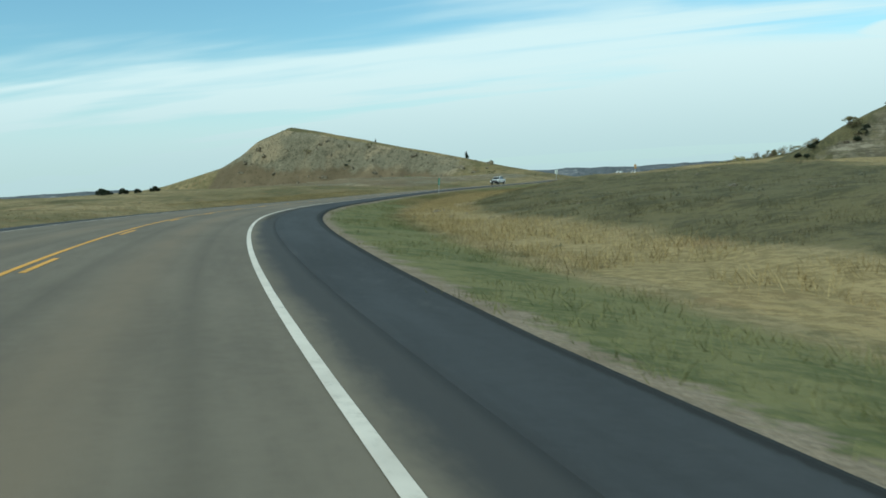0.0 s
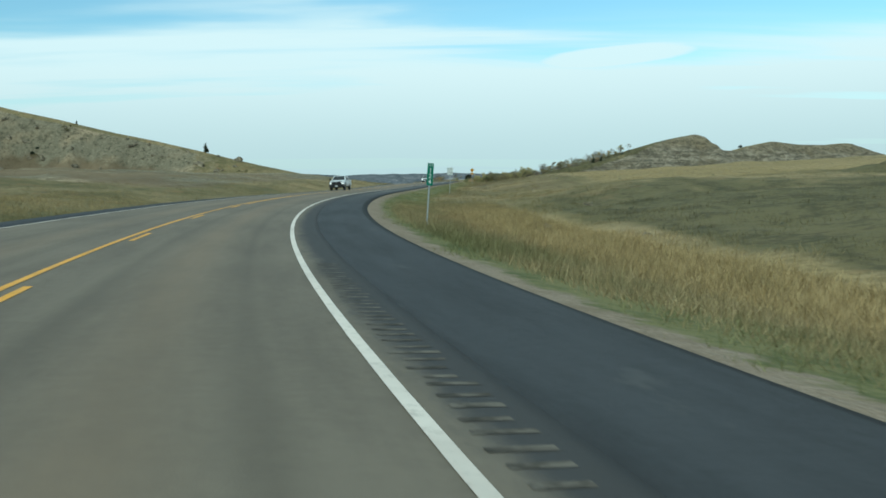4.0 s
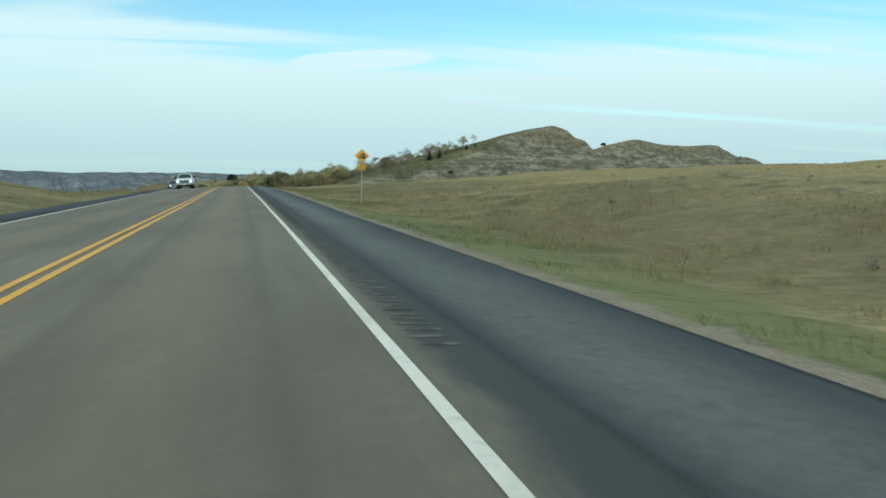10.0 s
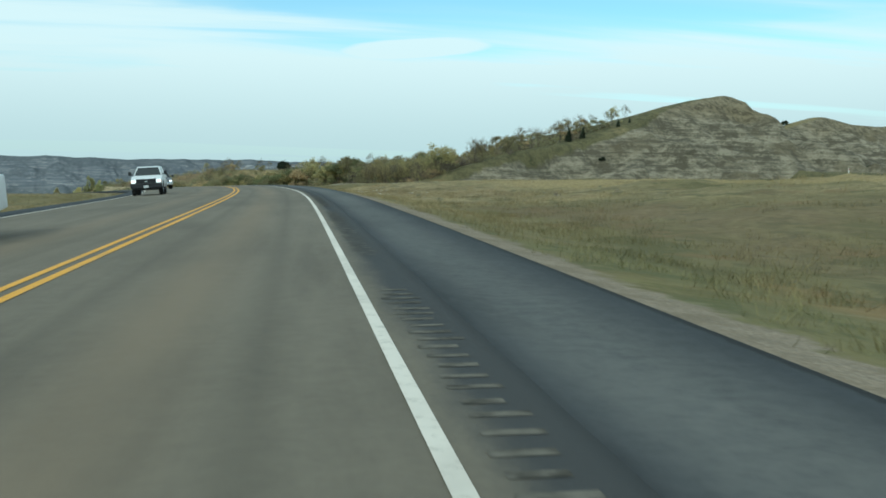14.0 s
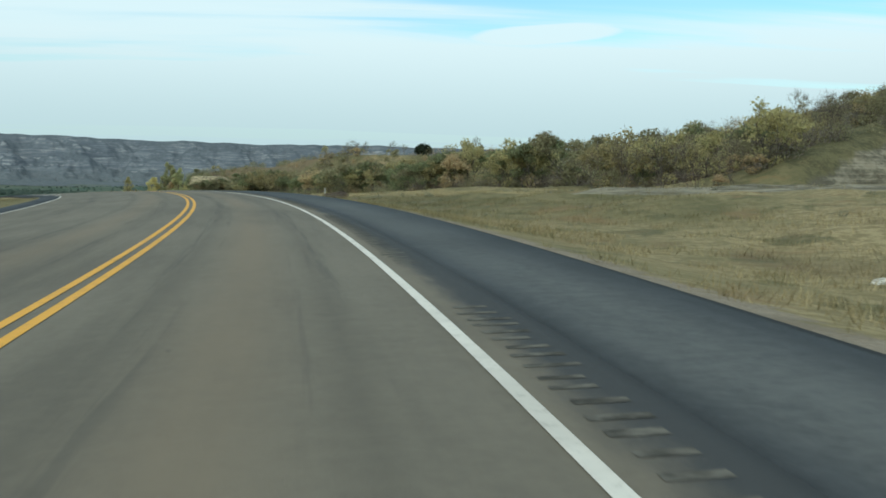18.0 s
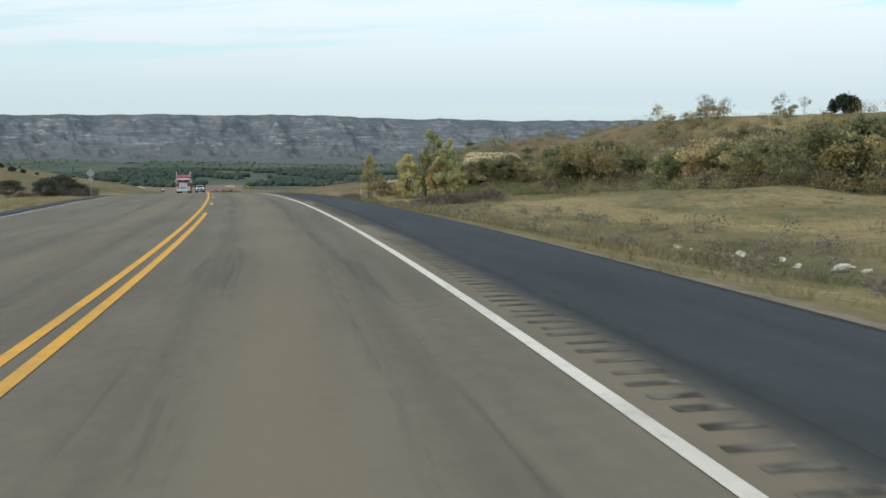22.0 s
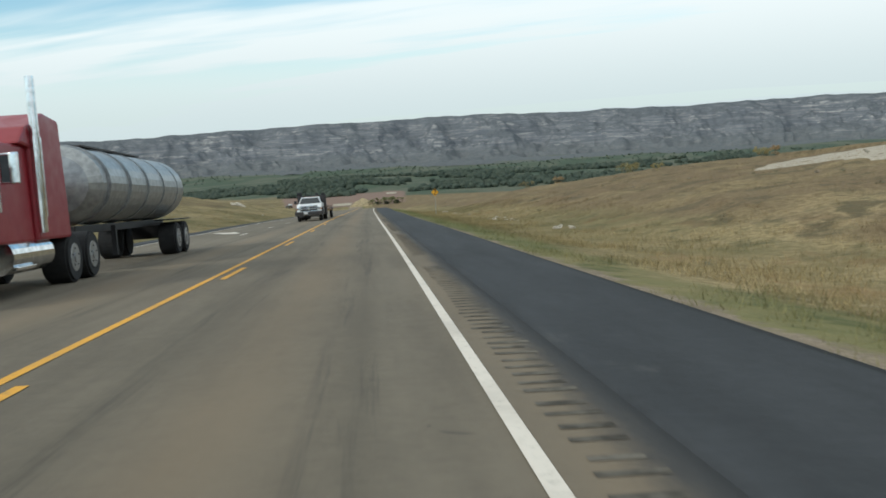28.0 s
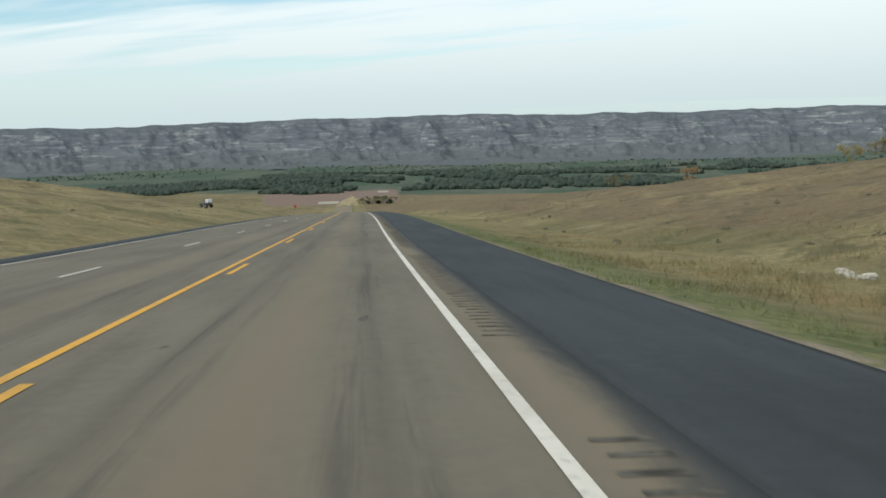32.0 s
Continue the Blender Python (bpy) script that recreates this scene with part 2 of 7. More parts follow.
def ground_material():
    g = G("prairie")
    p = g.pos()
    bare, belt = g.attr("bare"), g.attr("belt")
    grass, big, mid, clump, fine = grass_colour(g, p)
    # crushed stone along the pavement, ending in a ragged line
    grit = g.noise(p, 16.0, 4.0, 0.8)
    gravel = g.mix(g.ramp(grit, 0.35, 0.7), (0.190, 0.152, 0.110), (0.320, 0.262, 0.192))
    gravel = g.mix(g.ramp(g.noise(p, 1.1, 4.0, 0.6), 0.4, 0.65, 0.0, 0.6), gravel, (0.160, 0.126, 0.086))
    edge = g.math("ADD", g.attr("verge"), g.math("MULTIPLY", g.math("SUBTRACT", g.noise(p, 1.0, 6.0, 0.75), 0.5), 2.3))
    grass = g.mix(g.ramp(g.math("SUBTRACT", edge, g.attr("gravel_w")), -0.14, 0.2, 1.0, 0.0), grass, gravel)
    # banded clay and shale, with rills running down it and scrub in the clefts
    sep = g.n.new("ShaderNodeSeparateXYZ")
    g.l.new(p, sep.inputs[0])
    level = g.math("ADD", sep.outputs["Z"], g.math("MULTIPLY", g.noise(p, 0.022, 3.0), 6.0))
    lay = g.n.new("ShaderNodeCombineXYZ")
    g.l.new(level, lay.inputs["Z"])
    strata = g.noise(lay.outputs[0], 0.42, 5.0, 0.8)
    broken = g.noise(p, 0.20, 6.0, 0.75, (1, 1, 1.8))
    band = g.math("ADD", g.math("MULTIPLY", strata, 0.6), g.math("MULTIPLY", broken, 0.6))
    rock = g.mix(g.ramp(band, 0.54, 0.68), (0.108, 0.098, 0.078), (0.300, 0.272, 0.220))
    rough_n = g.noise(p, 0.45, 6.0, 0.78)
    rock = g.mix(g.ramp(rough_n, 0.51, 0.61, 0.0, 0.6), rock, (0.074, 0.068, 0.050))
    rock = g.mix(g.ramp(g.noise(p, 0.05, 5.0, 0.7, (1, 1, 1), 0.0, (3, 31, 7)), 0.52, 0.66, 0.0, 0.75), rock, g.mix(g.ramp(fine, 0.3, 0.7), (0.112, 0.097, 0.068), (0.175, 0.150, 0.106)))
    # the first butte: broken buff sandstone ledges, shade of clefts painted as dark noise, above scrubby talus
    cleft_shade = g.noise(p, 0.34, 6.0, 0.82, (1, 1, 0.7), 0.2, (5, 2, 8))
    shelf = g.noise(lay.outputs[0], 0.30, 4.0, 0.8, (1, 1, 1), 0.0, (0, 0, 3))
    speckle = g.noise(p, 0.9, 5.0, 0.8, (1, 1, 1), 0.0, (9, 1, 4))
    worn_face = g.noise(p, 0.035, 4.0, 0.6, (1, 1, 1.4), 0.0, (2, 13, 6))
    face = g.mix(g.ramp(worn_face, 0.44, 0.60), (0.200, 0.186, 0.142), (0.320, 0.268, 0.190))
    block = g.math("ADD", g.math("MULTIPLY", cleft_shade, 0.8), g.math("MULTIPLY", shelf, 0.3))
    face = g.mix(g.ramp(block, 0.55, 0.63, 0.0, 0.7), face, (0.105, 0.098, 0.070))
    face = g.mix(g.ramp(speckle, 0.54, 0.62, 0.0, 0.8), face, (0.058, 0.055, 0.040))
    face = g.mix(g.ramp(speckle, 0.38, 0.44, 0.55, 0.0), face, (0.360, 0.320, 0.250))
    talus = g.mix(g.ramp(worn_face, 0.40, 0.60), (0.150, 0.122, 0.084), (0.200, 0.160, 0.110))
    talus = g.mix(g.ramp(rough_n, 0.50, 0.62, 0.0, 0.6), talus, (0.105, 0.088, 0.056))
    # the cliff stands on talus whose top edge falls towards the east
    ledge = g.math("ADD", sep.outputs["Z"], g.math("MULTIPLY", g.math("ADD", sep.outputs["X"], 232.0), 0.085))
    ledge = g.math("ADD", ledge, g.math("MULTIPLY", g.math("SUBTRACT", g.noise(p, 0.07, 5.0, 0.7, (1, 1, 0.5)), 0.5), 18.0))
    block = g.mix(g.ramp(ledge, 15.5, 19.0), talus, face)
    rock = g.mix(g.attr("butte"), rock, block)
    high = g.math("ADD", sep.outputs["Z"], g.math("MULTIPLY", g.noise(p, 0.06, 4.0), 12.0))
    buff = g.math("MULTIPLY", g.ramp(high, 26.0, 32.0, 0.0, 0.6), g.math("SUBTRACT", 1.0, g.attr("butte")))
    rock = g.mix(buff, rock, g.mix(g.ramp(rough_n, 0.42, 0.58), (0.265, 0.225, 0.155), (0.095, 0.080, 0.056)))
    cream = g.math("ADD", g.attr("cream"), g.math("MULTIPLY", g.math("SUBTRACT", rough_n, 0.5), 1.3))
    rock = g.mix(g.ramp(cream, 0.4, 0.65, 0.0, 0.85), rock, (0.40, 0.350, 0.250))
    cut = g.math("ADD", bare, g.math("MULTIPLY", g.math("SUBTRACT", g.noise(p, 0.12, 5.0, 0.7), 0.5), 1.0))
    col = g.mix(g.ramp(cut, 0.36, 0.60), grass, g.mix(1.0, rock, (1.02, 0.97, 0.86), "MULTIPLY"))
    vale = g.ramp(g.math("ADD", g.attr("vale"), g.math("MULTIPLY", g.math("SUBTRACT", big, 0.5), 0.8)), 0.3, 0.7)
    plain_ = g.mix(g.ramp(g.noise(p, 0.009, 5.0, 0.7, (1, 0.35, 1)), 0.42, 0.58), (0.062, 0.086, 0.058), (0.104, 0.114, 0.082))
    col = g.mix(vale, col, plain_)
    red = g.ramp(g.math("ADD", belt, g.math("MULTIPLY", g.math("SUBTRACT", mid, 0.5), 0.6)), 0.4, 0.6)
    col = g.mix(red, col, (0.205, 0.142, 0.112))
    g.bump(g.math("ADD", g.math("ADD", g.math("MULTIPLY", fine, 0.4), clump), g.math("MULTIPLY", rough_n, g.math("MULTIPLY", bare, 2.0))), 0.8, 0.35)
    return g.done(col, 0.95, 0, 0.1)


def bluff_material():
    g = G("badlands")
    p = g.pos()
    sep = g.n.new("ShaderNodeSeparateXYZ")
    g.l.new(p, sep.inputs[0])
    warp = g.noise(p, 0.004, 4.0)
    z = g.math("ADD", sep.outputs["Z"], g.math("MULTIPLY", warp, 30.0))
    comb = g.n.new("ShaderNodeCombineXYZ")
    g.l.new(z, comb.inputs["Z"])
    band = g.noise(p, 0.03, 6.0, 0.75, (0.22, 0.22, 4.2), 0.15)
    patch = g.noise(p, 0.006, 5.0, 0.65)
    layer = g.noise(p, 0.013, 6.0, 0.74, (0.7, 0.7, 3.6))
    fine = g.noise(p, 0.06, 4.0, 0.75, (1, 1, 2.0))
    bare = g.attr("bare")
    clay = g.mix(g.ramp(band, 0.42, 0.60), (0.090, 0.094, 0.098), (0.240, 0.234, 0.224))
    white = g.noise(p, 0.014, 6.0, 0.8, (0.55, 0.55, 5.0), 0.3, (3, 8, 2))
    clay = g.mix(g.ramp(white, 0.53, 0.62, 0.0, 0.85), clay, (0.54, 0.51, 0.46))
    scrub = g.mix(g.ramp(fine, 0.35, 0.65), (0.058, 0.064, 0.062), (0.135, 0.134, 0.122))
    k = g.math("ADD", g.math("MULTIPLY", bare, 0.75), g.math("MULTIPLY", g.math("SUBTRACT", layer, 0.5), 1.7))
    k = g.math("ADD", k, g.math("MULTIPLY", g.math("SUBTRACT", patch, 0.5), 2.0))
    col = g.mix(g.ramp(k, 0.28, 0.74, 0.0, 0.9), scrub, clay)
    # smoother grey-green slopes below the cliffs
    low = g.ramp(g.math("ADD", sep.outputs["Z"], g.math("MULTIPLY", patch, 40.0)), -44.0, 6.0, 0.8, 0.0)
    col = g.mix(low, col, g.mix(g.ramp(fine, 0.35, 0.65), (0.088, 0.094, 0.080), (0.150, 0.145, 0.120)))
    g.bump(fine, 0.4, 5.0)
    # distance haze painted in: clay and scrub mixed towards blue-grey
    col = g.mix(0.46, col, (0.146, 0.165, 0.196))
    return g.done(col, 1.0, 0, 0.0)


def asphalt(name, dark, lite, seal=False, warm=(0.15, 0.12, 0.09)):
    g = G(name)
    a, s = g.attr("across"), g.attr("along")
    v = g.n.new("ShaderNodeCombineXYZ")
    g.l.new(a, v.inputs[0]), g.l.new(s, v.inputs[1])
    w = v.outputs[0]
    grit = g.noise(w, 42.0, 4.0, 0.85)
    coarse = g.noise(w, 5.0, 5.0, 0.8)
    drag = g.noise(w, 1.0, 4.0, 0.6, (1.7, 0.16, 1))
    blot = g.noise(w, 0.22, 5.0, 0.65, (1, 0.4, 1))
    f = g.math("ADD", g.math("MULTIPLY", drag, 0.35), g.math("ADD", g.math("MULTIPLY", blot, 0.4), g.math("MULTIPLY", coarse, 0.25)))
    col = g.mix(g.ramp(f, 0.38, 0.62), dark, lite)
    if seal:
        late = g.attr("late")
        ruddy = g.math("MULTIPLY", g.attr("ruddy"), g.ramp(blot, 0.3, 0.6, 0.35, 0.8))
        col = g.mix(ruddy, col, warm)
        wob = g.math("ADD", g.attr("track"), g.math("MULTIPLY", g.math("SUBTRACT", drag, 0.5), 1.4))
        col = g.mix(g.ramp(wob, 0.45, 1.1, 0.0, 0.32), col, tuple(c * 0.62 for c in dark))
        # rubber streaks and bled tar in the wheel paths of the grade
        rubber = g.noise(w, 1.0, 5.0, 0.7, (3.2, 0.10, 1), 0.15)
        mark = g.math("MULTIPLY", g.ramp(rubber, 0.50, 0.66, 0.0, 0.5), g.math("MULTIPLY", late, g.ramp(g.attr("track"), 0.12, 0.5)))
        col = g.mix(mark, col, (0.060, 0.054, 0.046))
        tar = g.ramp(g.noise(w, 1.6, 4.0, 0.6, (1, 0.5, 1), 0.6), 0.70, 0.74, 0.0, 0.6)
        col = g.mix(g.math("MULTIPLY", tar, late), col, (0.045, 0.042, 0.038))
        ragged = g.noise(w, 1.5, 5.0, 0.75, (1, 0.3, 1))
        frayed = g.math("ADD", a, g.math("MULTIPLY", g.math("SUBTRACT", ragged, 0.5), 0.55))
        frayed = g.math("SUBTRACT", frayed, g.math("MULTIPLY", g.attr("dirt"), 0.28))
        col = g.mix(g.ramp(frayed, -4.38, -3.98, 0.92, 0.0), col, (0.042, 0.043, 0.045))
    else:
        col = g.mix(g.math("MULTIPLY", g.attr("worn"), g.ramp(g.math("ADD", g.math("MULTIPLY", blot, 0.5), g.math("MULTIPLY", coarse, 0.5)), 0.35, 0.65, 0.35, 0.95)), col, (0.132, 0.128, 0.118))
        patch_ = g.ramp(g.noise(w, 0.9, 5.0, 0.7, (1, 0.45, 1), 0.0, (4, 9, 0)), 0.60, 0.72, 0.0, 0.35)
        col = g.mix(patch_, col, (0.115, 0.113, 0.105))
        rim = g.math("ADD", g.attr("lip"), g.math("MULTIPLY", g.math("SUBTRACT", coarse, 0.5), 0.9))
        col = g.mix(g.ramp(rim, 0.35, 0.7, 0.0, 0.9), col, (0.016, 0.016, 0.015))
    speck = g.ramp(grit, 0.60, 0.78, 0.0, 0.4)
    col = g.mix(speck, col, tuple(min(1, c * 2.0) for c in lite))
    col = g.mix(g.ramp(grit, 0.25, 0.42, 0.35, 0.0), col, tuple(c * 0.5 for c in dark))
    g.bump(g.math("ADD", grit, g.math("MULTIPLY", coarse, 0.6)), 0.6, 0.012)
    return g.done(col, 0.88, 0, 0.22)


M_GROUND, M_BLUFF = ground_material(), bluff_material()
M_ROAD = asphalt("chip_seal", (0.122, 0.104, 0.079), (0.178, 0.152, 0.114), True, (0.205, 0.158, 0.106))
M_SHOULDER = asphalt("dark_asphalt", (0.032, 0.034, 0.036), (0.053, 0.056, 0.060))


def paint_material(name, color, worn):
    g = G(name)
    p = g.pos()
    n = g.noise(p, 7.0, 6.0, 0.8)
    dirt = g.noise(p, 0.5, 4.0, 0.7)
    col = g.mix(g.ramp(n, 0.50, 0.72, 0.0, 0.75), color, worn)
    return g.done(g.mix(g.ramp(dirt, 0.45, 0.7, 0.0, 0.4), col, worn), 0.7, 0, 0.2)


M_WHITE = paint_material("white_road_paint", (0.66, 0.60, 0.52), (0.36, 0.32, 0.27))
M_YELLOW = paint_material("yellow_road_paint", (0.66, 0.335, 0.045), (0.34, 0.21, 0.075))

# ---------------------------------------------------------------- the road's line
S0, DS = -50.0, 2.0
SS = np.arange(S0, 1450, DS)
BEND = [-3.644, -3.470, -3.297, -3.123, -3.347, -3.698, -3.361, -3.505, -3.441, -1.981, -1.930, -0.857, 0.491, 0.018, 0.158, 0.104, -0.102, -0.259, 0.695, 2.546, 2.336, 2.535, 3.306, 2.044, 3.287, 1.816, 1.158, 0.395, -0.324, 0.034, 0.067, 0.035, 0.120, 0.006, -0.120, 0.009, 0.016, -0.306, 0.027, 0.231, 0.263, 0.159, 0.014]
GRADE = [3.77, 2.04, 0.30, 0.60, 1.53, 1.05, 1.91, 1.49, 1.48, 0.87, -0.24, -1.49, -3.05, -3.95, -5.70, -5.99, -5.98, -6.10, -6.41, -5.97, -6.50, -7.00, -7.60, -8.20, -8.60, -9.00, -9.00, -9.00, -9.00, -9.00]
BANK = [2.06, 2.58, 2.15, 2.20, 0.49, -0.70, -1.99, -0.10, -2.36, -3.42, -5.34, -5.43, -4.28, -4.26, -0.41, -0.02, 1.00, 1.04, 0.33, -0.18, -0.56, -0.49, -0.43, -0.26, -0.16, -0.10, -0.06, -0.04, -0.03, -0.02]
HEADING = 35.261

bend_at = np.interp(SS, S0 + 25.0 * np.arange(len(BEND)), np.array(BEND) / 1000)
psi = np.concatenate([[0], np.cumsum((bend_at[1:] + bend_at[:-1]) / 2 * DS)])
i0 = int(-S0 / DS)
psi = psi - psi[i0] + radians(HEADING)
RX = np.concatenate([[0], np.cumsum(-(np.sin(psi[1:]) + np.sin(psi[:-1])) / 2 * DS)])
RY = np.concatenate([[0], np.cumsum((np.cos(psi[1:]) + np.cos(psi[:-1])) / 2 * DS)])
slope = np.interp(SS, S0 + 50.0 * np.arange(len(GRADE)), np.array(GRADE) / 100)
RZ = np.concatenate([[0], np.cumsum((slope[1:] + slope[:-1]) / 2 * DS)])
RX, RY, RZ = RX - RX[i0], RY - RY[i0], RZ - RZ[i0]
KNOT = S0 + 50.0 * np.arange(len(BANK))


def heading(s):
    return np.interp(s, SS, psi)


def road_z(s):
    return np.interp(s, SS, RZ)


def road_point(s, u, lift=0.0):
    """The place s metres along the road and u metres to the left of its middle."""
    s, u = np.asarray(s, float), np.asarray(u, float)
    h = heading(s)
    e = np.interp(s, KNOT, np.array(BANK) / 100)
    uc = np.clip(u, -9, 11)
    z = road_z(s) + e * uc - 0.02 * np.abs(uc)
    return np.stack([np.interp(s, SS, RX) - np.cos(h) * u, np.interp(s, SS, RY) - np.sin(h) * u, z + lift], -1)


LEFT_EDGE = lambda s: np.interp(s, [-50, 50, 100, 200, 250, 300, 350, 400, 450, 500, 600, 680, 760, 1450], [5.6, 5.1, 5.0, 4.4, 3.75, 3.95, 4.85, 6.1, 7.4, 7.8, 8.2, 7.25, 7.3, 7.6])
RIGHT_PAVED = lambda s: np.interp(s, [-50, 8, 22, 50, 100, 140, 250, 350, 390, 420, 470, 520, 560, 600, 630, 690, 770, 800, 900, 1450], [5.6, 5.65, 5.95, 6.3, 6.5, 6.43, 6.45, 6.48, 6.3, 6.12, 6.4, 6.75, 6.45, 6.15, 6.3, 6.4, 6.55, 6.5, 6.8, 6.9])
GRAVEL = lambda s: np.interp(s, [-50, 20, 60, 110, 140, 220, 300, 350, 420, 470, 520, 600, 660, 700, 760, 800, 1450], [.40, .30, .30, .55, .75, .55, .60, .75, .85, .65, .42, .38, .50, .40, .12, .18, .18])

# ---------------------------------------------------------------- lie of the land
R_S = [-50, 100, 200, 300, 400, 470, 560, 620, 690, 740, 800, 900, 1050, 1200, 1450]
R_U = [6.4, 8, 11, 16, 25, 50, 90, 150]
R_Z = [
    [-.07, -.3, -.9, -1.2, -.3, .7, .8, .5], [-.07, -.3, -.8, -1.1, -.2, .9, 1.0, .9], [-.07, -.3, -.7, -.8, .2, 1.2, 1.6, 2.2],
    [-.07, -.25, -.6, -.5, .5, 2.2, 4.0, 6.6], [-.07, -.25, -.6, -.5, .5, 2.2, 3.9, 6.6], [-.07, -.25, -.7, -.6, .2, 1.3, 2.0, 3.0],
    [-.07, -.25, -.8, -1.0, -.2, .8, 1.7, 3.0], [-.07, -.3, -1.0, -1.4, -1.0, -.5, .3, 2.0], [-.07, -.3, -1.0, -1.5, -1.3, -1.0, 1.0, 0.0],
    [-.07, -.3, -.9, -1.4, -.9, .0, 1.0, 0.0], [-.07, -.3, -.8, -1.1, .2, 2.5, 5.0, 7.0], [-.07, -.3, -.8, -1.1, .5, 3.1, 5.9, 9.5],
    [-.07, -.3, -.6, -.8, .5, 2.3, 4.9, 7.5], [-.07, -.3, -.5, -.5, .3, 1.2, 2.2, 2.5], [-.07, -.2, -.3, -.3, 0, 0, 0, 0]]
L_S = [-50, 100, 200, 250, 300, 350, 400, 450, 600, 660, 720, 780, 850, 1000, 1150, 1300, 1450]
L_U = [9.0, 11, 16, 30, 60, 100, 180]
L_Z = [
    [-.2, -.4, .1, .6, .6, .4, 0], [-.2, -.4, .2, .7, .8, .6, 0], [-.2, -.3, .5, 1.2, 1.9, 2.0, 1.5], [-.1, -.2, .8, 2.0, 2.8, 2.6, 1], [-.1, -.2, .7, 2.0, 2.9, 2.5, 1],
    [-.2, -.4, 0, .8, 1.8, 2, 1], [-.3, -.6, -1, -2, -4, -7, -12], [-.3, -.7, -1.3, -3, -7, -13, -25], [-.3, -.7, -1.2, -2.5, -6, -11, -20], [-.3, -.5, -.7, -1.2, -2, -3, -5],
    [-.3, -.5, -.5, -.8, .5, 3, 8], [-.2, -.4, .2, 2.4, 6, 10, 16], [-.2, -.3, .7, 3.3, 8, 13, 21], [-.2, -.3, .7, 3.3, 8, 13, 20], [-.2, -.3, .5, 2.3, 5.5, 9, 13], [-.2, -.3, 0, .8, 2, 3, 4], [-.2, -.3, -.3, 0, 0, 0, 0]]


def table(s, u, ks, ku, kz):
    kz = np.array(kz)
    s, u = np.clip(s, ks[0], ks[-1]), np.clip(u, ku[0], ku[-1])
    i = np.clip(np.searchsorted(ks, s) - 1, 0, len(ks) - 2)
    j = np.clip(np.searchsorted(ku, u) - 1, 0, len(ku) - 2)
    ks, ku = np.array(ks, float), np.array(ku, float)
    a, b = (s - ks[i]) / (ks[i + 1] - ks[i]), (u - ku[j]) / (ku[j + 1] - ku[j])
    a = a * a * (3 - 2 * a)
    return (kz[i, j] * (1 - a) + kz[i + 1, j] * a) * (1 - b) + (kz[i, j + 1] * (1 - a) + kz[i + 1, j + 1] * a) * b


def smooth(a, b, x):
    t = np.clip((x - a) / (b - a), 0, 1)
    return t * t * (3 - 2 * t)


PERM = np.random.RandomState(7).rand(256, 256)


def vnoise(x, y):
    xi, yi = np.floor(x).astype(int), np.floor(y).astype(int)
    fx, fy = x - xi, y - yi
    fx, fy = fx * fx * (3 - 2 * fx), fy * fy * (3 - 2 * fy)
    g = lambda a, b: PERM[a & 255, b & 255]
    return (g(xi, yi) * (1 - fx) + g(xi + 1, yi) * fx) * (1 - fy) + (g(xi, yi + 1) * (1 - fx) + g(xi + 1, yi + 1) * fx) * fy - 0.5


def fbm(x, y, n=4):
    t, a = 0, 1.0
    for k in range(n):
        t = t + a * vnoise(x * 2 ** k + 17 * k, y * 2 ** k + 31 * k)
        a *= 0.5
    return t


# crest lines of the two buttes beside the road: x, y, z
BUTTE = [(-420, 462, 3), (-358, 456, 8), (-320, 454, 12), (-280, 451.6, 20.5), (-266, 450.8, 27), (-255.5, 450.2, 33.8), (-236, 449, 39.5), (-216, 447.8, 35.8), (-185, 446, 28.3), (-156, 444, 21.8), (-136, 443, 17.2), (-115, 442, 12), (-100, 441, 8.8), (-70, 440, 3)]
RIDGE = [(-105, 800, -6), (-84, 772, 4), (-72, 759, 7), (-55, 741, 9.2), (-34, 718, 9.2), (-16, 699, 9.8), (1, 679, 11), (16, 650, 12), (26, 615, 13.5), (38, 585, 17)]
NOSE = [(*map(float, road_point(s_, u_)[:2]), float(road_z(s_)) + h_) for s_, u_, h_ in ((713, -48, .5), (720, -50, 4.2), (731, -46, 6.2), (742, -50, 7.8), (753, -59, 9.6), (757, -72, 12))]
SPUR = [(-16, 524, 3), (-6, 534, 8.2), (8, 547, 12), (28, 563, 15.4), (43, 572, 19.6), (56, 583, 24), (68, 594, 27.4), (78, 601, 29.7), (89, 606, 31.6), (93.5, 606, 30.2), (98, 607, 26.2), (104, 609, 22.8), (111, 612, 22.6), (122, 620, 25.4), (142, 640, 29), (160, 650, 27.4), (178, 658, 27.4), (195, 664, 28.8), (216, 682, 25), (250, 705, 15), (320, 750, 6)]


# a steep scrubby knoll inside the first bend
KNOLL = [(9, 180, 4.4), (12.8, 181.6, 7.4), (18.5, 187, 10.6), (24, 190, 13.2), (32, 193, 17), (46, 198, 21), (72, 206, 22), (110, 216, 12)]


